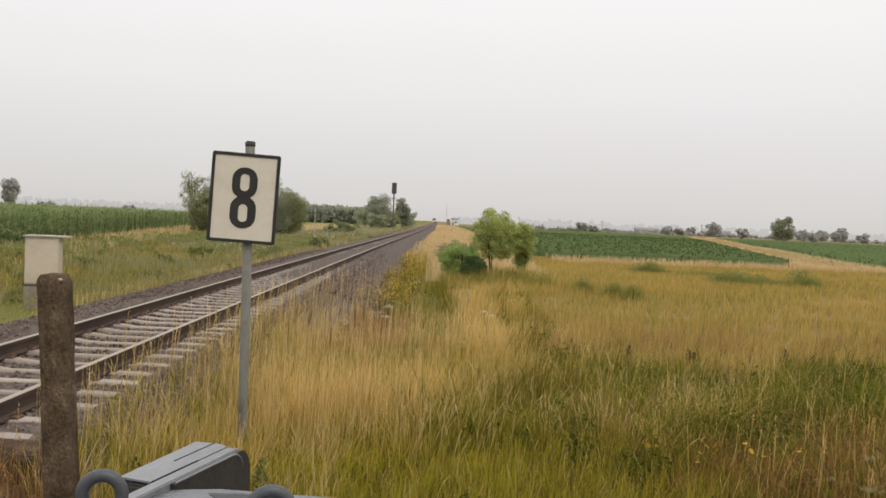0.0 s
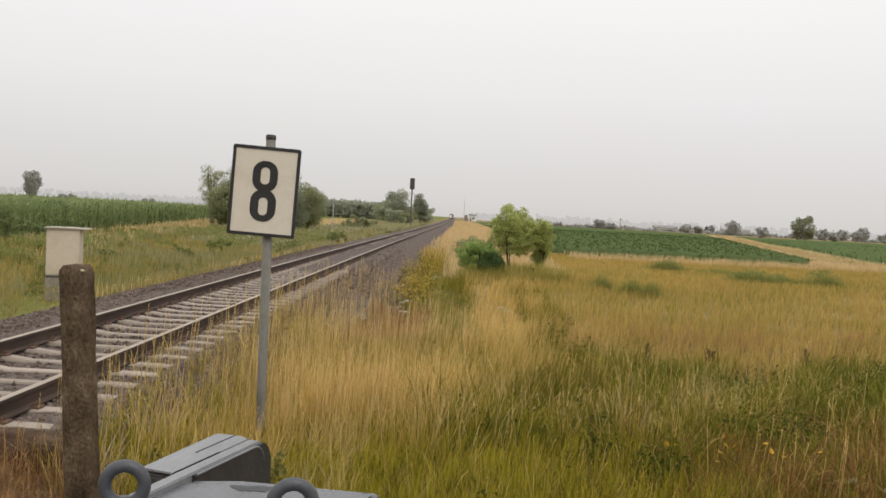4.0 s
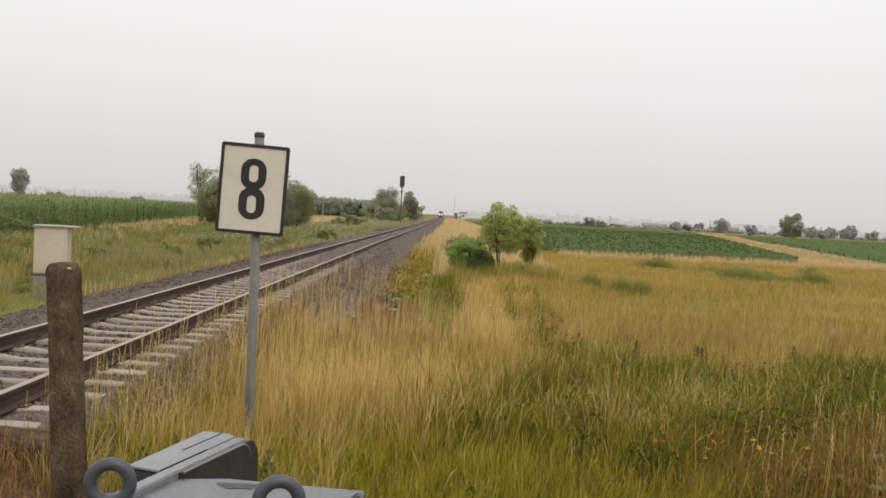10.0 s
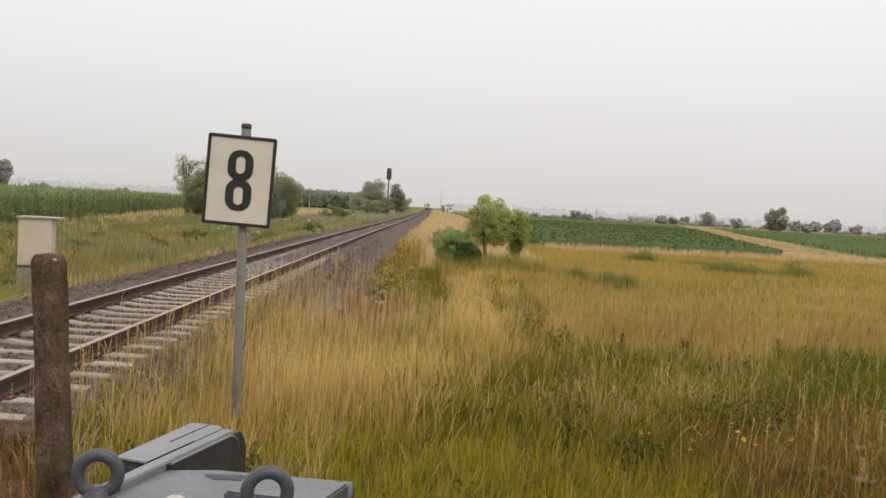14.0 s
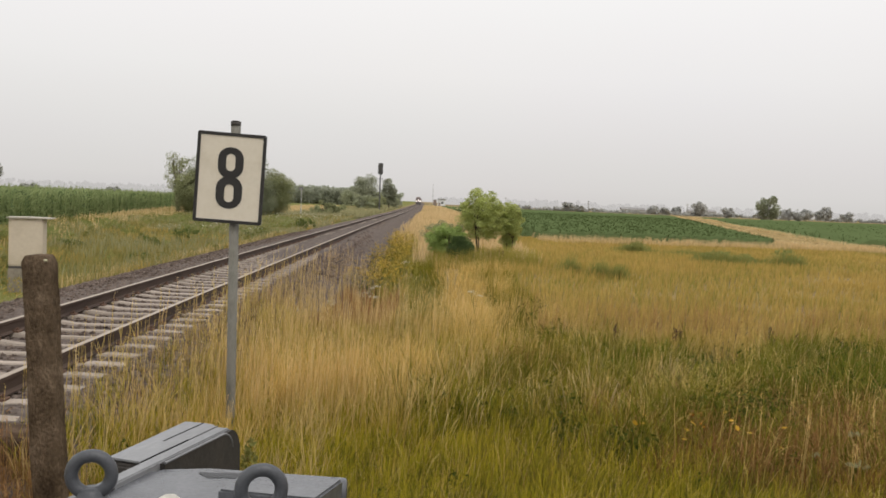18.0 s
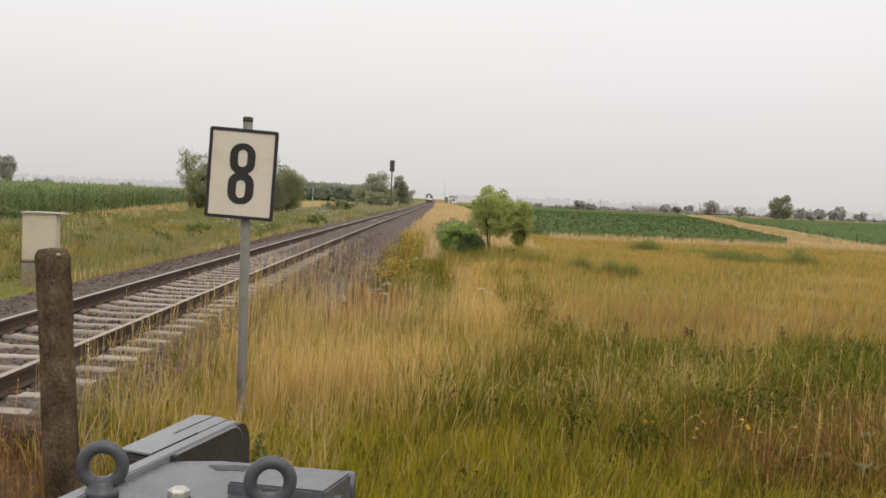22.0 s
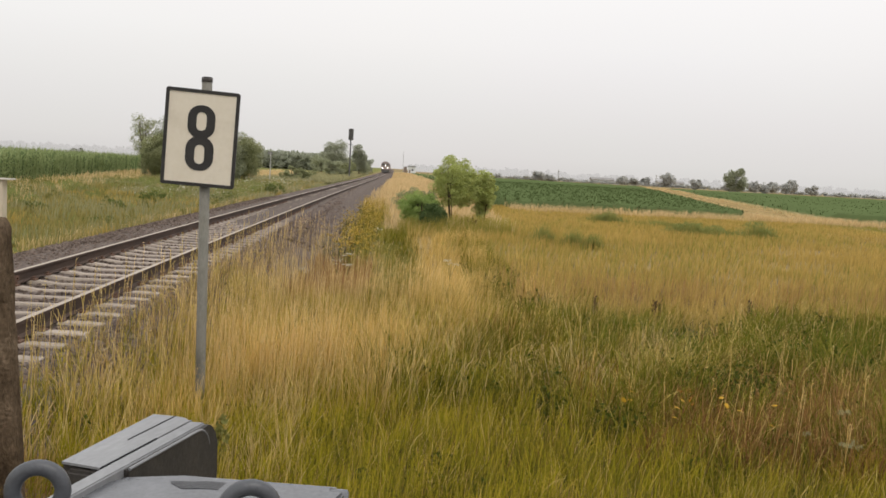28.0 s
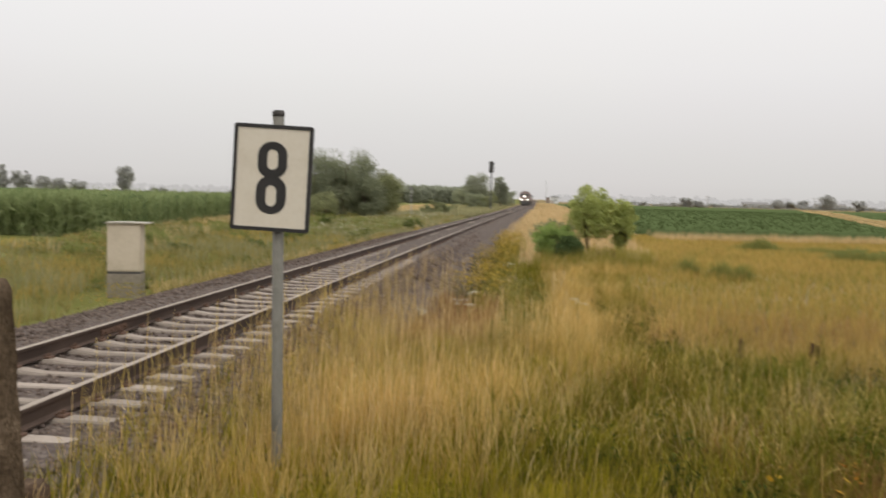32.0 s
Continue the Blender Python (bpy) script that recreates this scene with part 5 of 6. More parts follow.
BEET = ((8.0, 62), (26.5, 64.5), (108, 376), (8.3, 430))
canopy("beet_field", BEET, -0.08, "dark green leafy root crop in a flat field", 1)
BEET2 = ((34.5, 70), (240, 110), (330, 400), (104, 330))
canopy("beet_field", BEET2, -0.08, "dark green leafy root crop beyond the path", 2)
for q, n, y1 in ((BEET, 30000, 230), (BEET2, 16000, 240)):
    x, y = scatter(n * 3, min(p[0] for p in q), max(p[0] for p in q), 60, y1, in_quad(q), 1.5)
    x, y = x[:n], y[:n]
    me = grass_mesh("beet_leaves", x, y, 0.24 + 0.16 * rng.uniform(0, 1, len(x)), 0.13 + 0.0005 * y, lean=0.8, levels=2, droop=0.6, z=np.where(rng.uniform(0, 1, len(x)) < 0.3, ground_z(x, y) + 0.1, -0.20))
    tagged(part("beet_leaves", me, M_CROP, None, "broad dark green crop leaves"), "", "crop", "", "stuff")

canopy("maize_field", ((-22.5, 40), (-37, 135), (-360, 380), (-330, 40)), 1.25, "tall green maize field", 3, amp=0.12)
n = 3200
s = rng.uniform(0, 1, n) ** 1.3
back = rng.uniform(0, 1, n) ** 1.6 * 14
px = -22.0 + (-37 + 22.0) * s - back
py = 40 + 95 * s + rng.uniform(-1, 1, n)
head = rng.uniform(0, 1, 1300)
px = np.concatenate([px, -22.0 - 26 * head])
py = np.concatenate([py, 39.6 + rng.uniform(0, 1, 1300) ** 1.6 * 4])
n = len(px)
lx, ly, lz = np.repeat(px, 7), np.repeat(py, 7), np.tile(np.arange(7) * 0.27, n)
hh = np.repeat(rng.uniform(0.85, 1.1, n), 7)
me = grass_mesh("maize_plants", lx, ly, 0.72 * hh, 0.11, lean=1.0, levels=3, droop=0.55, z=ground_z(lx, ly) + lz * hh)
tagged(part("maize_plants", me, M_MAIZE, None, "tall green maize plants with arching leaves"), "", "crop", "", "stuff")
me = grass_mesh("maize_stems", px, py, 2.25, 0.06, lean=0.03, levels=2, droop=0.1)
tagged(part("maize_stems", me, M_MAIZE, None, "green maize stems and tassels"), "", "crop", "", "stuff")

# dry track between the fields
bm = bmesh.new()
rows = [((27.2, 62), (33.5, 66)), ((48.4, 139), (54.6, 145)), ((68.8, 215), (74.6, 221)), ((109, 378), (116.5, 384)), ((152, 540), (164, 545))]
prev = None
for (ax, ay), (bx, by) in rows:
    row = [bm.verts.new((ax + (bx - ax) * k / 4, ay + (by - ay) * k / 4, float(ground_z(ax + (bx - ax) * k / 4, ay + (by - ay) * k / 4)) + 0.10)) for k in range(5)]
    if prev:
        for i in range(4):
            bm.faces.new((prev[i], prev[i + 1], row[i + 1], row[i]))
    prev = row
tagged(part("field_path", bm, M_PATH, None, "pale dry grass track between two crop fields"), "", "path", "", "structure")


# ---- grass ----
def off_track(x, y):
    v = x - track_x(y)
    return (v > 2.15 + 0.36 * smooth(12, 19, y)) | (v < -2.55)


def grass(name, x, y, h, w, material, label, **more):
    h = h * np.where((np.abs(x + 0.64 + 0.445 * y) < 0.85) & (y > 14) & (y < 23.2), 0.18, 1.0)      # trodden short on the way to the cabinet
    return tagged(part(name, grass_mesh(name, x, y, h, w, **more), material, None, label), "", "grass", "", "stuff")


def view_wedge(x, y):
    return (np.abs(x) < 1.5 + 0.62 * (y + 1)) & off_track(x, y)


def tufts(n, per, x0, x1, y0, y1, keep, spread, power=1.0):
    """Places in tufts, with bare gaps between them."""
    cx, cy = scatter(n, x0, x1, y0, y1, keep, power)
    x = np.repeat(cx, per) + rng.normal(0, spread, len(cx) * per)
    y = np.repeat(cy, per) + rng.normal(0, spread, len(cx) * per)
    k = off_track(x, y) | ((y < 15) & (x - TRACK_X > 1.5))
    tufts.fan = np.stack([x - np.repeat(cx, per), y - np.repeat(cy, per)], 1)[k] * (0.22 / spread)
    return x[k], y[k]


def thin(x, y):
    """Few plants grow on the stony shoulder beside the rail."""
    v = x - track_x(y)
    return rng.uniform(0, 1, len(x)) < 0.14 + 0.86 * smooth(2.0, 2.65, v - 0.5 * (patch(x, y, 1.7, 3.3) - 0.5) + 0.9 * (1 - smooth(5.8, 7.4, y)))


def near_view(x, y):
    return (np.abs(x) < 1.5 + 0.62 * (y + 1)) & (x - TRACK_X > 1.45)


def lush_edge(x, y):
    """Where the straw beside the line gives way to rank green growth: a ragged edge."""
    return -0.35 + 0.10 * (y - 6) + 0.30 * np.sin(y * 1.1) + 1.5 * (patch(x, y, 1.3, 9) - 0.5)


def is_straw(x, y):
    return near_view(x, y) & (x < lush_edge(x, y) - 0.1) & (y > 6.7 + 0.9 * smooth(-1.7, -1.0, x) + 0.5 * np.sin(x * 2.3)) & (patch(x, y, 0.8, 1.0) > 0.33) & ((y < 15) | off_track(x, y))


def is_lush(x, y):
    return near_view(x, y) & (x > lush_edge(x, y) - 0.35) & (y > 6.2 + 1.2 * (1 - smooth(0.9, 3.0, x)) + 0.5 * np.sin(x * 1.7)) & (y < 12.2 + 1.4 * smooth(0.5, 4.5, x) + 0.6 * np.sin(x * 1.1) + 3.0 * (patch(x, y, 0.8, 4) - 0.5))


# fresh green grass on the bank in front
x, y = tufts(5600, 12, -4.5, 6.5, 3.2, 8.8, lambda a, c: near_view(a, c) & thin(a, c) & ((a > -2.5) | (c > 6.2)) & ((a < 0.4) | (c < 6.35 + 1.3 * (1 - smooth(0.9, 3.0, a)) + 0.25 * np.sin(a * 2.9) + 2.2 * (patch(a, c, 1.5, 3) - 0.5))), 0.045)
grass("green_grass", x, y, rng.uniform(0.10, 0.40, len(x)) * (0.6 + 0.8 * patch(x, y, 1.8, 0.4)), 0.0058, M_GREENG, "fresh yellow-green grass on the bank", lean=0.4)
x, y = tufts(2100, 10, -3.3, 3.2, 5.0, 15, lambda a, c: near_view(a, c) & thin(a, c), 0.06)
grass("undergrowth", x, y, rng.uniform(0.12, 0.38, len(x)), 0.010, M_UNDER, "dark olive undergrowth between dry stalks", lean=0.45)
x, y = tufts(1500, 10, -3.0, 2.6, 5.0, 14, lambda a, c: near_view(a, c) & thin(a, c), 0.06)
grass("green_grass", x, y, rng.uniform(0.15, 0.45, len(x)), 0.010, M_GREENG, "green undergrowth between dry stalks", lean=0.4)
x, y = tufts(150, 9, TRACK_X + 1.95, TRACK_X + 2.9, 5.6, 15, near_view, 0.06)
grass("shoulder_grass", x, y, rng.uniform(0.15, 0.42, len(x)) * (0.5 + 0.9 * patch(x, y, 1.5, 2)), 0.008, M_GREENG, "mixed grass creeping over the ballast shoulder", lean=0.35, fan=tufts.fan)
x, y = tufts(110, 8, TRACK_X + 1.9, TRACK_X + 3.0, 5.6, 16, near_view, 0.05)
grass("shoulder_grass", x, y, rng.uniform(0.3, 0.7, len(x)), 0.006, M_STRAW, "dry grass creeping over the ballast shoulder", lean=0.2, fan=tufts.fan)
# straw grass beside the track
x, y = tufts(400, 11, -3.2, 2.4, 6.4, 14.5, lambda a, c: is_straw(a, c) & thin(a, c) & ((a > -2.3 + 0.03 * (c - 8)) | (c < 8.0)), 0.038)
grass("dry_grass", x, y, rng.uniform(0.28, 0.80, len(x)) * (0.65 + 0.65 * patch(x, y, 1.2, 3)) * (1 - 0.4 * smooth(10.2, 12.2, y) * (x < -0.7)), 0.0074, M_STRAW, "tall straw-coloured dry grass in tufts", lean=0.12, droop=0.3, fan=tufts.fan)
for cx, cy, rx, ry, n, h in ((-1.15, 9.3, 0.45, 0.6, 75, 0.85), (-0.35, 9.9, 0.40, 0.6, 80, 0.88), (-1.7, 8.7, 0.30, 0.6, 60, 0.75), (-2.0, 10.6, 0.25, 0.8, 26, 0.55), (0.75, 14.2, 0.35, 0.8, 34, 0.85), (1.05, 16.8, 0.4, 1.0, 38, 0.8), (0.2, 12.2, 0.4, 0.8, 24, 0.7), (2.2, 15.2, 0.3, 0.5, 40, 0.8), (-1.6, 12.2, 0.5, 0.8, 34, 0.48), (-1.92, 6.95, 0.16, 0.12, 10, 0.45), (-2.3, 6.7, 0.30, 0.4, 22, 0.42), (-1.9, 7.6, 0.20, 0.5, 30, 0.58)):
    n = int(n * 0.60)
    px, py = np.repeat(rng.normal(cx, rx, n), 13), np.repeat(rng.normal(cy, ry, n), 13)
    ox, oy = rng.normal(0, 0.036, len(px)), rng.normal(0, 0.036, len(px))
    k = near_view(px + ox, py + oy) & ((px - TRACK_X > 2.3) | (rng.uniform(0, 1, len(px)) < 0.3))
    grass("dry_grass_clump", (px + ox)[k], (py + oy)[k], (rng.uniform(0.55, 1.0, len(px)) * h)[k], 0.0078, M_STRAW, "dense clump of golden dry grass", lean=0.08, droop=0.3, fan=np.stack([ox, oy], 1)[k] * 3.5)
x, y = tufts(1300, 9, -2.6, 3.6, 14, 36, lambda a, c: near_view(a, c) & off_track(a, c) & ((patch(a, c, 0.6, 2) > 0.46) | (np.abs(a - 0.9) < 0.4)) & (a < 0.3 + 0.09 * c) & (a > 0.35), 0.09, 1.3)
grass("dry_grass", x, y, rng.uniform(0.3, 0.75, len(x)), 0.012, M_STRAW, "tall straw-coloured dry grass in tufts", lean=0.15, fan=tufts.fan)
x, y = scatter(3200, -3.3, 2.0, 5.2, 15, lambda a, c: (is_straw(a, c) & thin(a, c)) | (near_view(a, c) & (a < -2.2) & (c > 5.5) & (rng.uniform(0, 1, len(a)) < 0.05)))
tagged(part("grass_stalks", stalk_mesh("grass_stalks", x, y, rng.uniform(0.4, 0.92, len(x)), 0.12, 0.003, 0.011), M_PINK, None, "seeding dry grass stalks"), "", "grass", "", "stuff")
x, y = tufts(170, 12, -2.1, -0.3, 19, 56, lambda a, c: a > track_x(c) + 2.95, 0.14)
grass("weed_stems", x, y, rng.uniform(0.35, 0.7, len(x)), 0.02, M_OLIVEG, "yellow-green ragwort stems along the ballast", lean=0.3, levels=2)
x, y = tufts(340, 8, -3.0, 3.5, 4.6, 7.6, near_view, 0.06)
grass("dry_grass", x, y, rng.uniform(0.15, 0.42, len(x)), 0.005, M_STRAW, "thin dry stalks among the green grass", lean=0.25, fan=tufts.fan)
x, y = tufts(420, 9, -2.0, -0.7, 13.5, 22, lambda a, c: (a > track_x(c) + 2.6) & (patch(a, c, 0.9, 7.7) > 0.33), 0.09)
grass("brown_grass", x, y, rng.uniform(0.18, 0.50, len(x)), 0.010, M_FOXG, "low red-brown grass beside the ballast", lean=0.4)
x, y = tufts(130, 9, -0.7, 0.5, 13.5, 24, lambda a, c: patch(a, c, 1.0, 2.4) > 0.5, 0.07)
grass("dry_grass", x, y, rng.uniform(0.25, 0.6, len(x)), 0.008, M_STRAW, "dry tufts along the ditch", lean=0.2, fan=tufts.fan)
# a green strip where the ditch runs
x, y = tufts(1500, 10, -0.6, 4.0, 12, 34, lambda a, c: near_view(a, c) & (np.abs(a - (0.0 + 0.006 * (c - 12))) < 0.30 + 0.008 * c) | (near_view(a, c) & (np.abs(a - 1.9 - 0.03 * (c - 14)) < 0.5)), 0.09)
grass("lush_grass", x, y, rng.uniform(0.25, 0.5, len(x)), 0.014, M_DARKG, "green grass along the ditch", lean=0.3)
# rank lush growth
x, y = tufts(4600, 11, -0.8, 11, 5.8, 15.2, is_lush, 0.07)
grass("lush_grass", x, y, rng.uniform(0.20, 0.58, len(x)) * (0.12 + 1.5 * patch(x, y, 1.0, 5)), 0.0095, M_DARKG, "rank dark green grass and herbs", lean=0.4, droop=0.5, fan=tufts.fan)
x, y = tufts(620, 12, -0.4, 10, 6.2, 14.8, lambda a, c: is_lush(a, c) & (patch(a, c, 1.1, 2.2) > 0.60), 0.07)
grass("bleached_grass", x, y, rng.uniform(0.25, 0.55, len(x)), 0.0055, M_STRAW, "bleached bent grass lying over green growth", lean=0.4, droop=0.6, fan=tufts.fan * 1.2)
x, y = scatter(700, 0.5, 10, 6.2, 15, lambda a, c: is_lush(a, c) & (patch(a, c, 1.2, 4.0) > 0.5))
tagged(part("grass_stalks", stalk_mesh("grass_stalks", x, y, rng.uniform(0.45, 0.8, len(x)), 0.12, 0.0028, 0.012), M_STRAW, None, "bleached seeding stalks among green grass"), "", "grass", "", "stuff")
x, y = tufts(900, 12, 0.4, 9.0, 6.4, 13.0, lambda a, c: is_lush(a, c) & (patch(a, c, 0.8, 8) + 0.07 * (a - 3) - 0.05 * (c - 8) > 0.42), 0.09)
grass("brown_grass", x, y, rng.uniform(0.2, 0.5, len(x)), 0.008, M_RUSTG, "rusty brown withered grass", lean=0.4)
x, y = scatter(1100, -3.0, 2.2, 6.6, 14.5, lambda a, c: near_view(a, c) & (a < lush_edge(a, c) + 0.3))
n = len(x)
tagged(part("bent_stalks", arch_mesh("bent_stalks", x, y, rng.uniform(0.4, 0.8, n), 0.0036, np.abs(rng.normal(0.1, 0.15, n)), rng.uniform(0.0, 1.9, n), 6, 2.2), M_PALE, None, "pale bent stalks among straw"), "", "grass", "", "stuff")
x, y = tufts(1500, 9, -0.6, 10.5, 6.3, 15.0, is_lush, 0.06)
n = len(x)
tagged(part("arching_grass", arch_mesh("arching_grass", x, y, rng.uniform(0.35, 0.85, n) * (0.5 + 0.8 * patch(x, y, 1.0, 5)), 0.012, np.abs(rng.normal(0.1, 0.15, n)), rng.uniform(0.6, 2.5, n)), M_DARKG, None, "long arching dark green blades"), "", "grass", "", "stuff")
x, y = tufts(560, 5, -0.6, 10.5, 6.3, 14.8, lambda a, c: is_lush(a, c) & (patch(a, c, 1.1, 2.5) > 0.60), 0.06)
n = len(x)
tagged(part("nodding_stalks", arch_mesh("nodding_stalks", x, y, rng.uniform(0.40, 0.85, n), 0.0038, np.abs(rng.normal(0.12, 0.2, n)), rng.uniform(0.2, 2.4, n), 7, 2.2), M_PALE, None, "bleached nodding seed stalks above lush growth"), "", "grass", "", "stuff")
x, y = tufts(560, 12, 1.8, 9.5, 6.1, 9.4, lambda a, c: near_view(a, c) & (a > 0.9 + 0.3 * c * 0.3) & (patch(a, c, 1.2, 8.5) > 0.36), 0.07)
n = len(x)
tagged(part("withered_grass", arch_mesh("withered_grass", x, y, rng.uniform(0.25, 0.6, n), 0.008, np.abs(rng.normal(0.15, 0.2, n)), rng.uniform(0.2, 2.2, n)), M_RUSTG, None, "rusty withered grass collapsing over itself"), "", "grass", "", "stuff")
x, y = tufts(480, 9, 0.2, 9.5, 6.6, 14.5, lambda a, c: is_lush(a, c) & (patch(a, c, 1.1, 3.1) > 0.52), 0.04)
grass("dry_grass", x, y, rng.uniform(0.3, 0.75, len(x)), 0.005, M_STRAW, "thin straw tufts standing in lush growth", lean=0.2, fan=tufts.fan)
x, y = tufts(620, 10, -0.2, 3.6, 10.5, 16.5, lambda a, c: near_view(a, c) & (patch(a, c, 0.8, 4.4) > 0.42), 0.07)
grass("green_grass", x, y, rng.uniform(0.2, 0.5, len(x)), 0.011, M_UNDER, "olive grass between straw tufts", lean=0.35)
x, y = tufts(520, 10, -0.6, 1.9, 8.6, 14.5, lambda a, c: near_view(a, c) & (patch(a, c, 1.1, 6.2) > 0.38), 0.07)
grass("green_grass", x, y, rng.uniform(0.3, 0.62, len(x)), 0.010, M_UNDER, "olive grass and withered herbs between straw tufts", lean=0.3)
x, y = tufts(150, 6, TRACK_X + 1.5, TRACK_X + 2.8, 6.0, 22, near_view, 0.06)
n = len(x)
tagged(part("bent_stalks", arch_mesh("bent_stalks", x, y, rng.uniform(0.35, 0.8, n), 0.0045, np.abs(rng.normal(0.08, 0.1, n)), rng.uniform(0.0, 0.9, n), 6, 2.0), M_PALE, None, "sparse pale stalks over the ballast"), "", "grass", "", "stuff")
x, y = tufts(340, 10, 0.2, 4.4, 32.6, 35.8, None, 0.12)
grass("green_grass", x, y, rng.uniform(0.3, 0.95, len(x)), 0.022, M_OLIVEG, "green weeds round the young trees", lean=0.3)
x, y = tufts(900, 10, -2.4, 5.0, 4.6, 8.0, lambda a, c: near_view(a, c) & (patch(a, c, 1.6, 7.3) > 0.45), 0.05)
grass("undergrowth", x, y, rng.uniform(0.12, 0.36, len(x)), 0.009, M_UNDER, "darker tufts in the fresh grass", lean=0.45)
x, y = scatter(420, -1.8, 4.6, 5.0, 8.2, near_view)
n = len(x)
tagged(part("bent_stalks", arch_mesh("bent_stalks", x, y, rng.uniform(0.25, 0.6, n), 0.0032, np.abs(rng.normal(0.15, 0.2, n)), rng.uniform(0.0, 2.0, n), 6, 2.2), M_PALE, None, "thin withered stalks in fresh grass"), "", "grass", "", "stuff")
x, y = tufts(130, 11, -0.2, 3.4, 8.4, 14.0, lambda a, c: near_view(a, c) & (patch(a, c, 1.4, 5.1) > 0.55), 0.05)
grass("dry_grass", x, y, rng.uniform(0.35, 0.8, len(x)), 0.0055, M_FARSTRAW, "pale straw tufts at the edge of lush growth", lean=0.18, fan=tufts.fan)
# leafy herbs, thickets and withered patches that break up the lush growth
def herbs(n, x0, x1, y0, y1, keep, r0, r1, leaf, label, material):
    cx, cy = scatter(n, x0, x1, y0, y1, keep)
    r = rng.uniform(r0, r1, len(cx))
    v, t = leaf_cloud(np.stack([cx, cy, surface_z(cx, cy) + r * rng.uniform(0.5, 1.3, len(cx))], 1), r, 46, leaf, squash=1.1)
    tagged(part("herb_leaves", mesh_of("herb_leaves", v, t), material, None, label), "", "herbs", "", "stuff")


herbs(420, -0.2, 10, 6.6, 14.6, lambda a, c: is_lush(a, c) & (patch(a, c, 0.9, 6.6) > 0.5), 0.08, 0.24, 0.026, "dark leafy herbs in rank grass", M_HERB)
herbs(240, -2.6, 4.5, 4.6, 8.2, lambda a, c: near_view(a, c) & thin(a, c) & (patch(a, c, 1.4, 1.6) > 0.55), 0.05, 0.13, 0.018, "small leafy weeds in fresh grass", M_HERB)
herbs(110, 2.9, 4.1, 8.2, 9.3, None, 0.12, 0.27, 0.024, "dense dark herbs under bent stalks", M_HERB)
herbs(150, 3.0, 9.0, 9.8, 13.2, lambda a, c: is_lush(a, c) & (patch(a, c, 0.9, 5.7) > 0.45), 0.12, 0.26, 0.026, "dark leafy herbs among fresh blades", M_HERB)
x, y = tufts(620, 10, 2.2, 10.5, 9.8, 13.6, lambda a, c: is_lush(a, c) & (patch(a, c, 0.8, 3.7) > 0.36), 0.07)
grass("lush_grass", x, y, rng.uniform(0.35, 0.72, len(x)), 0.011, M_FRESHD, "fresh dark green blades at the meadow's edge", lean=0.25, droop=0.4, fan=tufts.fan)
herbs(90, -0.45, 0.4, 13.5, 26.0, None, 0.10, 0.22, 0.035, "light green herbs along the ditch", M_WEED)
herbs(60, 1.5, 2.6, 13.0, 20.0, None, 0.10, 0.22, 0.03, "green herbs along the ditch", M_HERB)
for cx, cy, rx, ry, n, l, m, label in (
        (2.95, 9.5, 0.32, 0.4, 330, 0.75, M_PALE, "thicket of pale bent grass stalks"),
        (2.2, 10.6, 0.4, 0.5, 110, 0.7, M_PALE, "thicket of pale bent grass stalks"),
        (4.3, 10.3, 0.35, 0.5, 130, 0.8, M_PALE, "thicket of pale bent grass stalks"),
        (5.4, 9.2, 0.5, 0.5, 110, 0.7, M_PALE, "thicket of pale bent grass stalks"),
        (4.2, 7.9, 0.6, 0.6, 900, 0.55, M_RUSTG, "rusty withered stalks falling over each other"),
        (3.4, 7.2, 0.40, 0.40, 380, 0.45, M_RUSTG, "rusty withered stalks falling over each other"),
        (4.1, 7.5, 0.7, 0.5, 700, 0.5, M_FOXG, "fox-red withered stalks in a low tangle"),
        (1.25, 11.2, 0.35, 0.5, 300, 0.6, M_RUSTG, "brown withered stalks at the foot of straw"),
        (0.55, 10.2, 0.30, 0.4, 160, 0.5, M_RUSTG, "brown withered stalks at the foot of straw"),
        (4.4, 8.3, 0.6, 0.6, 200, 0.75, M_FOXG, "fox-red dry stalks standing over withered grass"),
        (1.6, 8.9, 0.6, 0.6, 260, 0.62, M_PINK, "pinkish dry stalks among green grass"),
        (5.6, 12.3, 1.4, 0.7, 260, 0.7, M_PINK, "dry stalks at the edge of lush growth")):
    x, y = rng.normal(cx, rx, n), rng.normal(cy, ry, n)
    tagged(part("bent_stalks", arch_mesh("bent_stalks", x, y, rng.uniform(0.55, 1.1, n) * l, 0.0038, np.abs(rng.normal(0.1, 0.18, n)), rng.uniform(0.1, 2.6, n), 7, 1.6), m, None, label), "", "grass", "", "stuff")
x, y = tufts(640, 7, -2.2, 5.2, 4.4, 8.0, lambda a, c: near_view(a, c) & (patch(a, c, 1.7, 4.9) > 0.5), 0.05)
grass("brown_grass", x, y, rng.uniform(0.08, 0.30, len(x)), 0.005, M_RUSTG, "rusty blades scattered through fresh grass", lean=0.45)
x, y = tufts(900, 9, -0.9, 1.6, 8.2, 13.5, lambda a, c: near_view(a, c) & (np.abs(a - lush_edge(a, c)) < 0.7), 0.06)
grass("green_grass", x, y, rng.uniform(0.2, 0.6, len(x)), 0.0065, M_GREENG, "olive grass between straw and lush growth", lean=0.3, droop=0.4)
x, y = tufts(260, 11, TRACK_X + 1.8, -0.9, 4.9, 8.8, lambda a, c: near_view(a, c) & ((c < 6.4) | thin(a, c)) & (patch(a, c, 1.3, 9.4) > 0.36), 0.05)
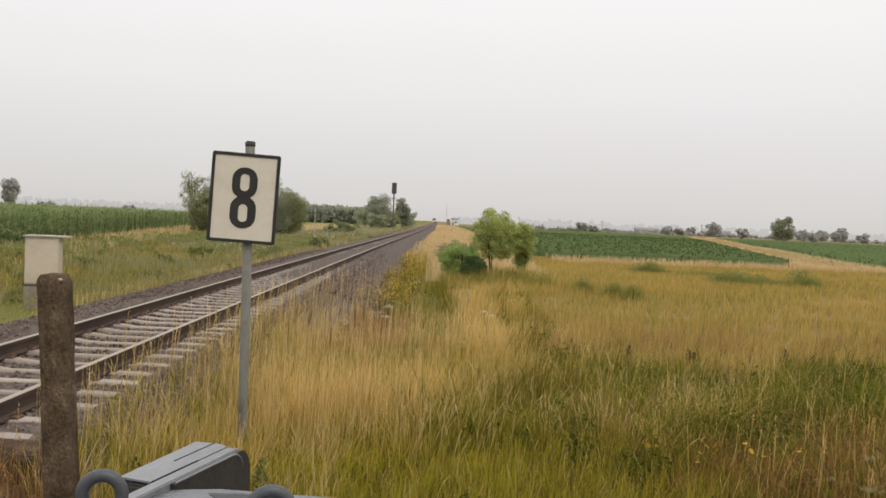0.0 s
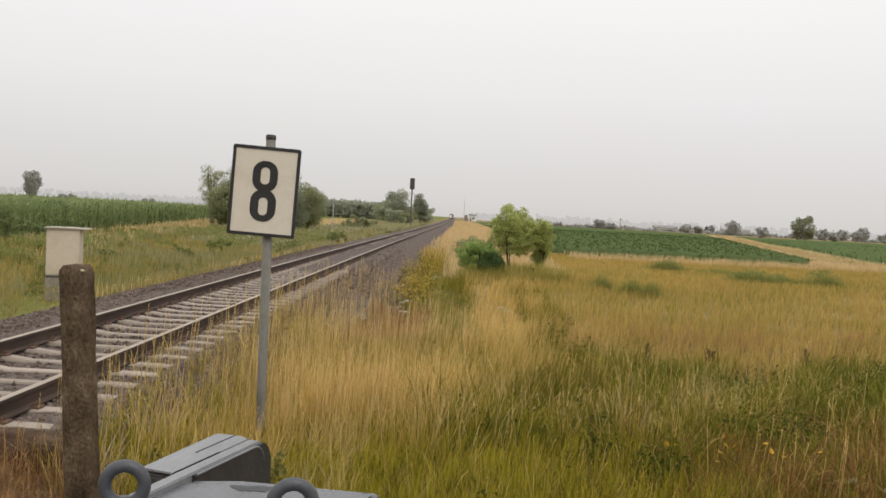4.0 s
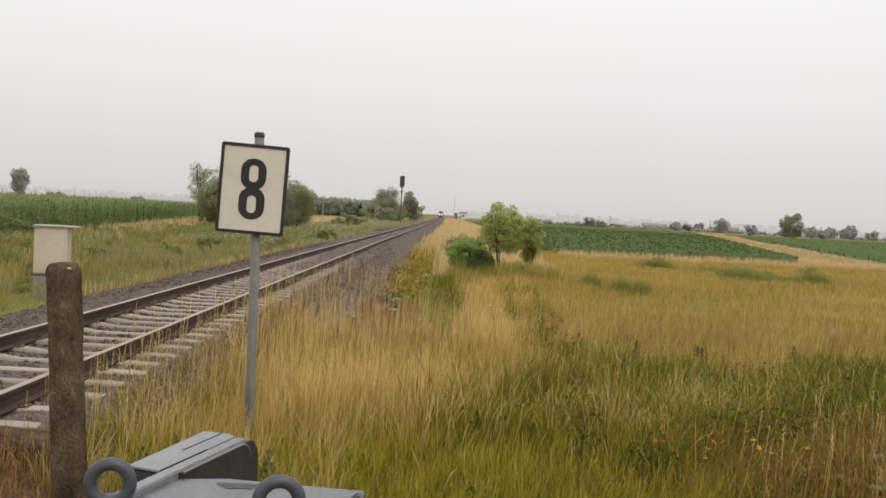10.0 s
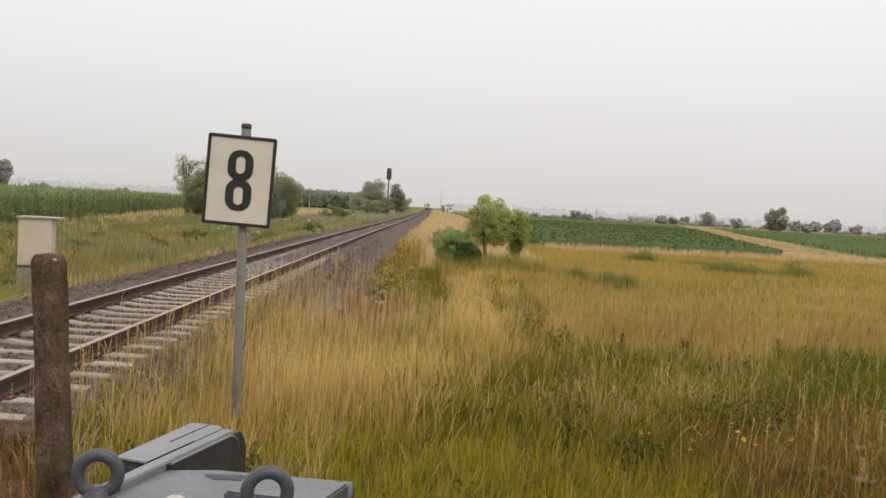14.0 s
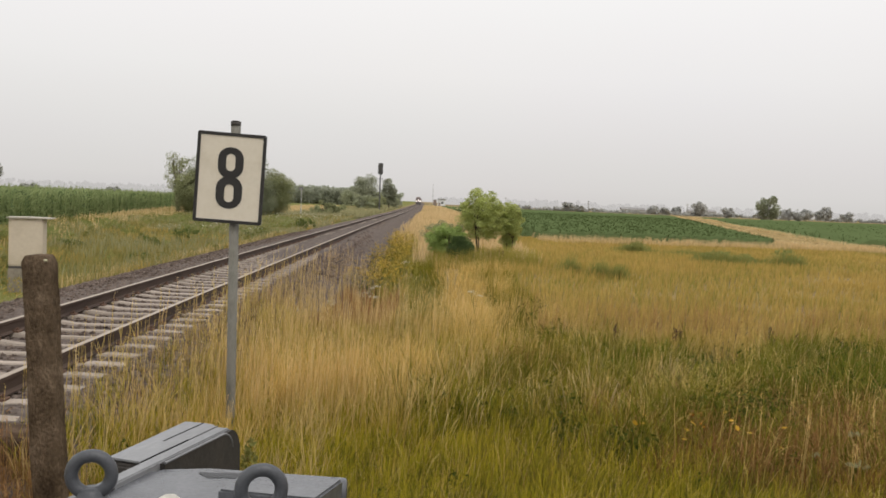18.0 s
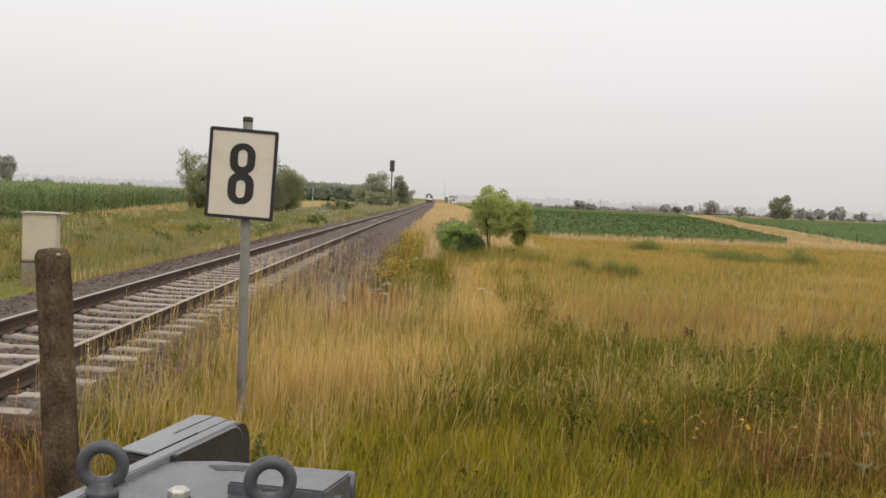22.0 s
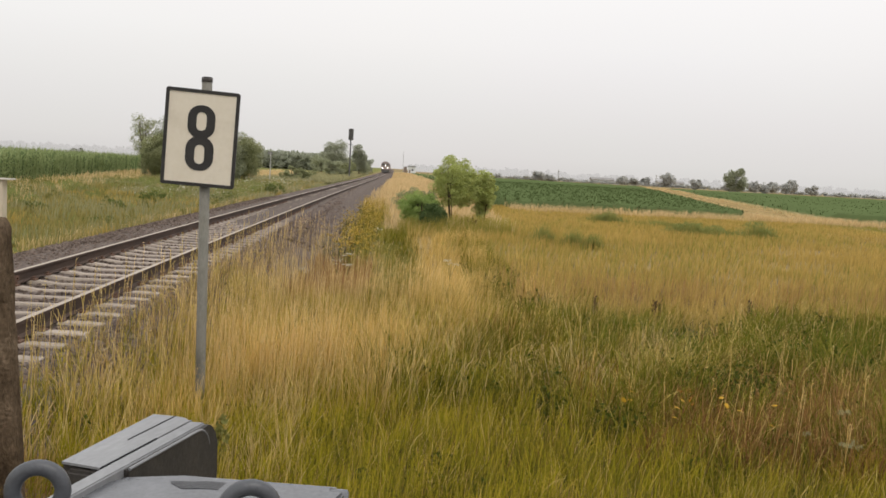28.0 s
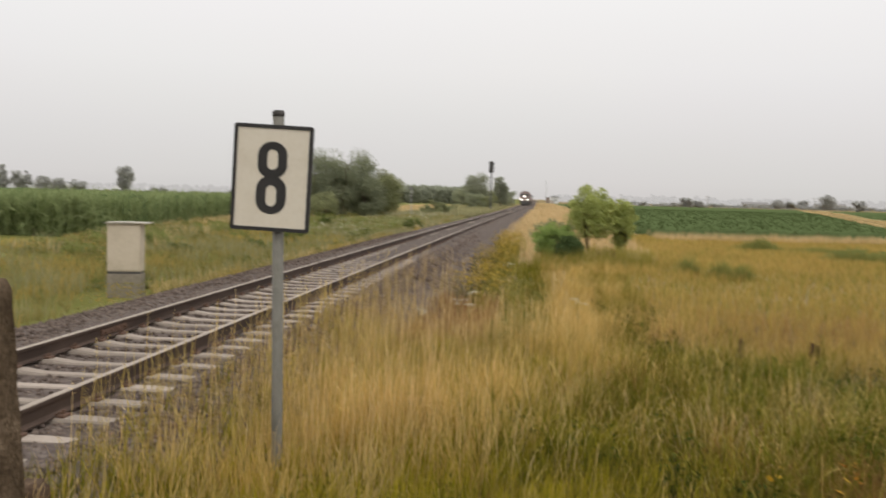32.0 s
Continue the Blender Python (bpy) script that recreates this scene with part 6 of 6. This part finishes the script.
grass("dry_grass", x, y, rng.uniform(0.2, 0.55, len(x)), 0.0062, M_PINK, "straw grass round the foot of the posts", lean=0.15, droop=0.35, fan=tufts.fan)
# dense straw tufts that lean out from their foot
for cx, cy, r, n, h in ((0.70, 11.0, 0.28, 26, 0.95), (1.0, 11.8, 0.26, 20, 1.0), (0.35, 12.6, 0.32, 26, 1.0), (0.85, 13.2, 0.28, 18, 0.95), (2.35, 12.9, 0.10, 9, 0.85), (-0.55, 9.1, 0.35, 40, 0.85), (-0.1, 8.6, 0.25, 26, 0.75), (-1.2, 8.4, 0.35, 34, 0.75), (3.3, 14.6, 0.5, 26, 0.6), (5.0, 15.0, 0.8, 36, 0.6), (7.5, 15.2, 1.0, 40, 0.6)):
    px, py = np.repeat(rng.normal(cx, r, n), 16), np.repeat(rng.normal(cy, r * 1.2, n), 16)
    ox, oy = rng.normal(0, 0.03, len(px)), rng.normal(0, 0.03, len(px))
    grass("dry_grass_clump", px + ox, py + oy, rng.uniform(0.35, 1.0, len(px)) * h, 0.0052, M_STRAW, "leaning tuft of bleached dry grass", lean=0.10, droop=0.35, fan=np.stack([ox, oy], 1) * 5)
x, y = scatter(620, -2.7, 0.6, 6.9, 11.0, lambda a, c: near_view(a, c) & thin(a, c) & (patch(a, c, 1.1, 8.8) > 0.4))
n = len(x)
tagged(part("bent_stalks", arch_mesh("bent_stalks", x, y, rng.uniform(0.45, 0.85, n), 0.0032, np.abs(rng.normal(0.06, 0.10, n)), rng.uniform(0.0, 0.8, n), 6, 2.0), M_PINK, None, "single golden stalks standing out of the straw"), "", "grass", "", "stuff")
# sparse tall stalks before the open shoulder of the ballast
x, y = scatter(620, TRACK_X + 1.7, TRACK_X + 3.3, 7.5, 26, lambda a, c: patch(a, c, 1.3, 2.9) > 0.4)
tagged(part("grass_stalks", stalk_mesh("grass_stalks", x, y, rng.uniform(0.4, 0.9, len(x)), 0.12, 0.0026, 0.011), M_PINK, None, "tall pinkish seeding stalks on the ballast shoulder"), "", "grass", "", "stuff")
# the wide meadow: bright straw first, olive further out, straw again by the fields
def in_meadow(x, y):
    return view_wedge(x, y) & (x > 0.02 * y + 0.6) & (y > 13.8 + 0.5 * np.sin(x * 1.1))


x, y = scatter(90000, 0.2, 30, 13.5, 66, lambda a, c: in_meadow(a, c) & (rng.uniform(0, 1, len(a)) < 1 - 0.6 * smooth(18, 27, c) * (1 - smooth(40, 52, c)) * smooth(0.62, 0.38, patch(a, c, 0.09, 4))), 1.45)
grass("meadow_grass", x, y, rng.uniform(0.22, 0.50, len(x)) * (1 - 0.45 * smooth(30, 55, y)), 0.008 + 0.0010 * y, M_MEADOW, "straw-coloured meadow grass", lean=0.25, levels=2)
x, y = scatter(52000, 0.2, 42, 15, 66, lambda a, c: in_meadow(a, c) & (patch(a, c, 0.13, 7) > 0.35), 1.3)
grass("meadow_grass", x, y, rng.uniform(0.2, 0.42, len(x)) * (1 - 0.4 * smooth(30, 55, y)), 0.008 + 0.0010 * y, M_OLIVEG, "olive-green meadow grass", lean=0.3, levels=2)
x, y = scatter(20000, -2.2, 12, 34, 170, lambda a, c: (a > track_x(c) + 2.7 + 0.25 * np.sin(c * 0.9) + 1.5 * (1 - smooth(42, 50, c))) & (a < 3.0 + 0.05 * c), 1.4)
grass("dry_grass", x, y, rng.uniform(0.35, 0.75, len(x)), 0.02 + 0.0009 * y, M_FARSTRAW, "straw-coloured grass along the embankment", lean=0.2, levels=2)
x, y = scatter(7000, -2.0, 26, 150, 440, lambda a, c: (a > track_x(c) + 2.8) & (a < 5.0 + 0.045 * c), 1.3)
grass("dry_grass", x, y, rng.uniform(0.4, 0.9, len(x)), 0.10 + 0.0012 * y, M_FARSTRAW, "straw-coloured grass far along the embankment", lean=0.3, levels=2)
for cx, cy, r, h in ((12.1, 49, 0.9, 0.7), (14.1, 40, 1.0, 0.75), (17.2, 40, 0.7, 0.85), (15.6, 41, 0.7, 0.5), (5.3, 31, 0.30, 0.85), (6.2, 30, 0.3, 0.8), (6.8, 29.6, 0.25, 0.7), (3.0, 33.5, 0.7, 0.5), (14.5, 47, 1.0, 0.5)):
    n = int(520 * r + 160)
    x, y = cx + rng.normal(0, r * 0.9, n), cy + rng.normal(0, r * 0.6, n)
    grass("green_clump", x, y, rng.uniform(0.45, 1.1, n) * h * np.exp(-((x - cx) / (r * 1.9)) ** 2), 0.034, M_SEDGE, "green clump of sedge in the straw meadow", lean=0.3, levels=2)
for cx, cy, r, h in ((14.0, 40.2, 1.1, 0.62), (17.2, 40.2, 0.8, 0.80), (15.6, 41.2, 0.8, 0.45), (12.1, 49, 0.7, 0.6)):
    n = int(44 * r + 8)
    px, py = cx + rng.normal(0, r * 0.55, n), cy + rng.normal(0, r * 0.35, n)
    top = h * np.exp(-((px - cx) / (r * 1.2)) ** 2)
    v, t = leaf_cloud(np.stack([px, py, surface_z(px, py) + top * rng.uniform(0.2, 1.0, n)], 1), rng.uniform(0.14, 0.26, n), 26, 0.045)
    tagged(part("meadow_weeds", mesh_of("meadow_weeds", v, t), M_VERGEWEED, None, "clump of leafy green weeds in the straw meadow"), "", "weeds", "", "stuff")
# tan grass on the rims of the dry track and where the meadow runs up to the fields
q = rng.uniform(0, 1, 9000) ** 1.5
side = rng.choice([-1.0, 1.0], 9000)
x = 30.5 + 84 * q + side * (3.0 + 0.4 * q) + rng.normal(0, 0.5, 9000)
y = 64 + 317 * q + rng.normal(0, 2.0, 9000)
grass("dry_grass", x, y, rng.uniform(0.3, 0.6, 9000), 0.03 + 0.0009 * y, M_FARSTRAW, "tan grass along the rims of the dry track", lean=0.3, levels=2)
x, y = scatter(9000, 8, 40, 56, 66, lambda a, c: np.abs(c - 60.5 - 0.14 * (a - 8)) < 3.2)
grass("dry_grass", x, y, rng.uniform(0.3, 0.7, len(x)), 0.05, M_FARSTRAW, "tan grass along the front of the crop field", lean=0.3, levels=2)
# foxy stalks where the meadow meets the lush growth
x, y = scatter(1500, 1.8, 12, 13.2, 17.5, lambda a, c: in_meadow(a, c + 1) & (patch(a, c, 0.7, 3.7) > 0.42))
tagged(part("grass_stalks", stalk_mesh("grass_stalks", x, y, rng.uniform(0.3, 0.7, len(x)), 0.12, 0.0032, 0.012), M_FOXG, None, "red-brown seeding stalks at the meadow's edge"), "", "grass", "", "stuff")
# the far side of the line
x, y = scatter(84000, -40, TRACK_X - 3.2, 9, 110, lambda a, b: (a > -3.0 - 0.62 * (b + 3)) & (a > -21.0 - 0.16 * (b - 40)), 1.5)
grass("verge_grass", x, y, rng.uniform(0.16, 0.42, len(x)) * (0.6 + 0.8 * patch(x, y, 0.35, 2)), 0.007 + 0.0010 * y, M_VERGE, "green and straw verge beyond the line", lean=0.3, levels=2)
x, y = scatter(12000, -34, -12, 30, 130, lambda a, b: (np.abs(a + 18.5 + 0.155 * (b - 40)) < 2.4) & (patch(a, b, 0.25, 2.7) + 0.25 * smooth(45, 70, b) > 0.5))
grass("dry_grass", x, y, rng.uniform(0.35, 0.7, len(x)), 0.018 + 0.0010 * y, M_FARSTRAW, "strip of dry grass along the maize", lean=0.25, levels=2)
x, y = scatter(15000, -16, TRACK_X - 2.3, 100, 330, None, 1.3)
grass("verge_grass", x, y, rng.uniform(0.3, 0.8, len(x)), 0.22, M_FARVERGE, "pale rank verge along the far line", lean=0.3, levels=2)
x, y = scatter(9000, -30, -9.5, 108, 235, None, 1.3)
grass("dry_grass", x, y, rng.uniform(0.25, 0.5, len(x)), 0.2, M_FARSTRAW, "patch of tan stubble behind the verge", lean=0.3, levels=2)
x, y = scatter(16000, -16, TRACK_X - 3.0, 50, 112, lambda a, c: patch(a, c, 0.2, 5) > 0.42, 1.2)
grass("verge_grass", x, y, rng.uniform(0.2, 0.5, len(x)), 0.012 + 0.001 * y, M_FARVERGE, "pale seeding grass on the far verge", lean=0.3, levels=2)
x, y = scatter(26000, -22, TRACK_X - 3.1, 12, 90, lambda a, c: (patch(a, c, 0.16, 3) > 0.62) & (a > -3.0 - 0.62 * (c + 3)), 1.3)
grass("dry_grass", x, y, rng.uniform(0.15, 0.4, len(x)), 0.008 + 0.0009 * y, M_MEADOW, "faded dry patches in the green verge", lean=0.3, levels=2)
cx, cy = scatter(600, -22, TRACK_X - 3.5, 14, 85, lambda a, c: ((a < -12.3) | (a > -8.0) | (c > 24)) & (a > -3.0 - 0.62 * (c + 3)) & (a > -20.0 - 0.16 * (c - 40)), 1.3)
rad = rng.uniform(0.10, 0.34, len(cx)) * (0.7 + 0.008 * cy)
v, t = leaf_cloud(np.stack([cx, cy, ground_z(cx, cy) + rad * 0.7 + 0.1], 1), rad, 70, 0.045)
tagged(part("verge_weeds", mesh_of("verge_weeds", v, t), M_WEED, None, "bushy green weeds on the verge"), "", "weeds", "", "stuff")
cx, cy = scatter(120, -20, TRACK_X - 4.2, 20, 75, lambda a, c: (a > -3.0 - 0.62 * (c + 3)) & (a > -19.0 - 0.16 * (c - 40)) & ((np.abs(a + 10.2) > 1.6) | (c > 24)), 1.1)
cx, cy = np.repeat(cx, 5) + rng.normal(0, 0.35, len(cx) * 5), np.repeat(cy, 5) + rng.normal(0, 0.5, len(cy) * 5)
rad = rng.uniform(0.15, 0.36, len(cx))
v, t = leaf_cloud(np.stack([cx, cy, ground_z(cx, cy) + rad * 0.8 + 0.05], 1), rad, 60, 0.055)
tagged(part("verge_weeds", mesh_of("verge_weeds", v, t), M_VERGEWEED, None, "tall light green weeds in loose groups on the verge"), "", "weeds", "", "stuff")
x, y = scatter(16000, -22, TRACK_X - 3.3, 14, 80, lambda a, c: (patch(a, c, 0.22, 1.1) > 0.52) & (a > -3.0 - 0.62 * (c + 3)), 1.2)
grass("verge_grass", x, y, rng.uniform(0.3, 0.65, len(x)), 0.006 + 0.0009 * y, M_FARVERGE, "tall pale grass in drifts on the verge", lean=0.3, levels=2)
x, y = scatter(9000, -12, -6.5, 18, 75, lambda a, c: (track_x(c) - a < 4.6) & (track_x(c) - a > 3.4) & (patch(a, c, 0.35, 6.1) > 0.45), 1.2)
grass("dry_grass", x, y, rng.uniform(0.15, 0.4, len(x)), 0.006 + 0.0009 * y, M_FARSTRAW, "straw drift at the foot of the ballast", lean=0.3, levels=2)
# leafy bushes of weed that stand out of the verge
for cx, cy, r in ((-14.5, 35.5, 0.60), (-12.0, 38.0, 0.75), (-11.4, 40.0, 0.55), (-10.3, 31.0, 0.45), (-13.5, 28, 0.45), (-16.5, 36, 0.6), (-8.9, 46, 0.6), (-12.0, 44, 0.7), (-7.9, 58, 0.7), (-14.0, 60, 0.9)):
    n = int(34 * r)
    px, py = cx + rng.normal(0, r * 0.5, n), cy + rng.normal(0, r * 0.4, n)
    v, t = leaf_cloud(np.stack([px, py, ground_z(px, py) + r * rng.uniform(0.15, 1.1, n)], 1), rng.uniform(0.12, 0.24, n), 44, 0.05)
    tagged(part("verge_weeds", mesh_of("verge_weeds", v, t), M_DARKWEED, None, "bushy dark green weed on the verge"), "", "weeds", "", "stuff")
# dry litter between the stones of the shoulder
x, y = scatter(3200, TRACK_X + 1.45, TRACK_X + 2.9, 5.6, 17, lambda a, c: patch(a, c, 2.0, 4.2) > 0.36)
n = len(x)
tagged(part("dry_litter", arch_mesh("dry_litter", x, y, rng.uniform(0.08, 0.26, n), 0.0050, np.abs(rng.normal(0.6, 0.4, n)), rng.uniform(0.3, 1.6, n), 4, 1.5), M_FOXG, None, "withered brown litter lying over the ballast"), "", "grass", "", "stuff")
# withered tufts by the kerb
x, y = scatter(6500, -4.2, -2.3, 3.4, 5.12, lambda a, c: (a > -4.2 + 0.4 * (5.2 - c)))
grass("brown_grass", x, y, rng.uniform(0.08, 0.34, len(x)), 0.005, M_FOXG, "withered red-brown grass before the kerb block", lean=0.55, droop=0.5)
x, y = scatter(220, -4.0, -2.5, 3.9, 5.12)
tagged(part("grass_stalks", stalk_mesh("grass_stalks", x, y, rng.uniform(0.15, 0.4, len(x)), 0.08), M_FOXG, None, "withered stalks before the kerb block"), "", "grass", "", "stuff")
x, y = tufts(26, 12, -3.9, -2.6, 5.45, 6.0, None, 0.05)
grass("green_grass", x, y, rng.uniform(0.08, 0.22, len(x)), 0.007, M_GREENG, "green tufts behind the kerb block", lean=0.4)
# stalks that grow up through the ballast
x, y = scatter(200, TRACK_X + 1.35, TRACK_X + 2.3, 5.0, 20)
tagged(part("grass_stalks", stalk_mesh("grass_stalks", x, y, rng.uniform(0.4, 0.85, len(x)), 0.10, 0.0028, 0.010), M_PALE, None, "single dry stalks beside the rails"), "", "grass", "", "stuff")


# ---- flowers ----
def flower_mesh(name, x, y, z, size, petals=7):
    """Small open flower heads: a fan of petals round a raised middle."""
    n = len(x)
    c = np.stack([x, y, z], 1)
    tilt = rng.normal(0, 0.35, (n, 2))
    vs = [c + np.array([0, 0, 1]) * size * 0.25]
    for k in range(petals * 2):
        a = math.pi * k / petals
        r = size * (1.0 if k % 2 == 0 else 0.6)
        d = np.stack([np.full(n, math.cos(a) * r), np.full(n, math.sin(a) * r), (tilt[:, 0] * math.cos(a) + tilt[:, 1] * math.sin(a)) * r], 1)
        vs.append(c + d)
    m = petals * 2
    pat = np.array([[0, 1 + k, 1 + (k + 1) % m] for k in range(m)])
    return mesh_of(name, np.stack(vs, 1).reshape(-1, 3), ((np.arange(n) * (m + 1))[:, None, None] + pat[None]).reshape(-1, 3))


def flowers(name, x, y, h, size, material, label, stem=True):
    z = surface_z(x, y) + h
    tagged(part(name, flower_mesh(name, x, y, z, size), material, None, label), "", "flowers", "", "stuff")
    if stem:
        tagged(part("flower_stems", grass_mesh("flower_stems", x, y, h + 0.03, size * 0.22, lean=0.0, levels=2, droop=0.0, wind=(0, 0)), M_HERB, None, "thin green stems of the flowers"), "", "flowers", "", "stuff")


x = np.array([1.95, 2.02, 2.75, 2.85, 2.92, 2.2, 2.28, 3.0, 3.3, 1.9, 2.4, 3.12]) + rng.normal(0, 0.05, 12)
y = np.array([7.2, 7.3, 7.2, 7.35, 7.1, 6.6, 6.7, 7.5, 7.2, 6.9, 7.0, 6.9]) + rng.normal(0, 0.05, 12)
flowers("yellow_flowers", x, y, rng.uniform(0.34, 0.50, len(x)), 0.030, M_BUTTER, "small yellow flowers in the grass")
x, y = tufts(3, 5, 2.5, 2.75, 7.3, 7.6, None, 0.05)
flowers("orange_flowers", x, y, rng.uniform(0.34, 0.46, len(x)), 0.017, M_ORANGE, "orange-brown flower cluster")
x, y = tufts(430, 10, -1.95, -0.6, 21, 56, lambda a, c: (a > track_x(c) + 2.7) & (patch(a, c, 0.7, 2.0) > 0.30), 0.14)
flowers("yellow_flowers", x, y, rng.uniform(0.25, 0.66, len(x)), 0.031, M_YELLOW, "yellow ragwort along the ballast")
x, y = tufts(110, 4, -15, -8.5, 45, 95, None, 0.4)
flowers("white_flowers", x, y, rng.uniform(0.45, 0.65, len(x)), 0.048, M_WHITEF, "white umbel flowers on the far verge")
x, y = scatter(160, -17, -12.3, 18, 32)
flowers("yellow_flowers", x, y, rng.uniform(0.4, 0.7, len(x)), 0.035, M_YELLOW, "yellow flowers on the far verge")


def umbel_plant(x, y, h, w, seed, petal):
    """A stem that forks into flat white flower heads."""
    r = np.random.default_rng(seed)
    t = thing("umbel_plant", x, y, float(surface_z(x, y)), "white umbel flower on a thin green stem in grass", "plant", "umbel plants")
    bm = bmesh.new()
    heads = []
    for k in range(4):
        a = k * 1.57 + r.uniform(-0.4, 0.4)
        e = Vector((math.cos(a) * w * 0.45, math.sin(a) * w * 0.45, h * r.uniform(0.86, 1.0)))
        tube(bm, [(0, 0, h * 0.45), e * 0.5 + Vector((0, 0, h * 0.28)), e], [0.004, 0.003, 0.002], 5)
        heads.append(e)
    tube(bm, [(0, 0, -0.03), (0.01, 0, h * 0.5)], [0.005, 0.004], 5)
    part("stem", bm, M_HERB, t)
    for e in heads:
        n = 34
        a, q = r.uniform(0, 6.28, n), np.sqrt(r.uniform(0, 1, n)) * w * 0.33
        part("flower_head", flower_mesh("flower_head", np.cos(a) * q, np.sin(a) * q, 0.018 - 1.6 * q * q / w + r.normal(0, 0.006, n), 0.009, 4), petal, t, "flat white flower head").location = e


for k, (ux, uy, uh, uw) in enumerate(((3.62, 6.45, 0.33, 0.10), (3.80, 6.62, 0.28, 0.08), (4.05, 7.3, 0.40, 0.09), (3.5, 6.9, 0.28, 0.05), (-1.30, 17.3, 0.56, 0.24), (-1.08, 17.0, 0.50, 0.15), (-1.78, 15.4, 0.50, 0.13), (-0.64, 28.0, 0.6, 0.22), (-1.2, 20.0, 0.55, 0.18), (0.9, 15.8, 0.8, 0.2))):
    umbel_plant(ux, uy, uh, uw, 300 + k, M_CREAMF if uy < 8 else M_WHITEF)


def dock(x, y, h, seed):
    """A dark withered seed spike."""
    r = np.random.default_rng(seed)
    t = thing("dock_plant", x, y, float(ground_z(x, y)), "dark brown seeding dock stalk above green grass", "plant", "dock stalks")
    bm = bmesh.new()
    tube(bm, [(0, 0, 0), (0.01, 0, h * 0.5), (r.uniform(-0.04, 0.04), 0, h)], [0.006, 0.005, 0.002], 5)
    part("stem", bm, M_DOCK, t)
    k = 24
    cs = [(r.uniform(-0.03, 0.03), r.uniform(-0.03, 0.03), h * (0.55 + 0.45 * i / k)) for i in range(k)]
    v, tr = leaf_cloud(cs, [0.026 * (1.3 - 0.8 * i / k) for i in range(k)], 14, 0.011)
    part("seed_head", mesh_of("seed_head", v, tr), M_DOCK, t)


for k in range(13):
    dx = (4.25, 5.85, 6.15, 7.25)[(0, 0, 1, 1, 2, 0, 3, 2, 0, 3, 1, 2, 2, 0, 1)[k]] + rng.normal(0, 0.14)
    dock(dx, rng.uniform(13.4, 14.3), rng.uniform(0.26, 0.50), 200 + k)
for k in range(7):
    dock(2.3 + rng.uniform(0, 0.9), 33.6 + rng.uniform(0, 1.0), rng.uniform(0.5, 0.8), 230 + k)
tree("slim_weed", -1.45, 5.85, 0.46, 0.20, M_WEED, "slim green weed standing in fresh grass", "weed", crown_from=0.1, clumps=16, per=9, leaf=0.026, seed=271, girth=0.2, lobes=(0.10, 0.2))
for k in range(3):
    dock(-10.3 + 0.12 * k, 30.9 + 0.1 * k, 0.55 - 0.08 * k, 240 + k)
dock(-1.76, 5.08, 0.42, 260)
dock(3.0, 13.0, 0.6, 261)


# ---- what moves ----
def motions():
    rows = []
    for k in range(17):
        y0 = 721.0 - 30.0 * k
        turn = math.degrees(math.atan2(float(track_x(y0 + 40) - track_x(y0)), 40.0))
        rows.append((2.0 * k, pose(float(track_x(y0)), y0, 0, 0, 0, -turn)))
    walk(train, rows)


motions()
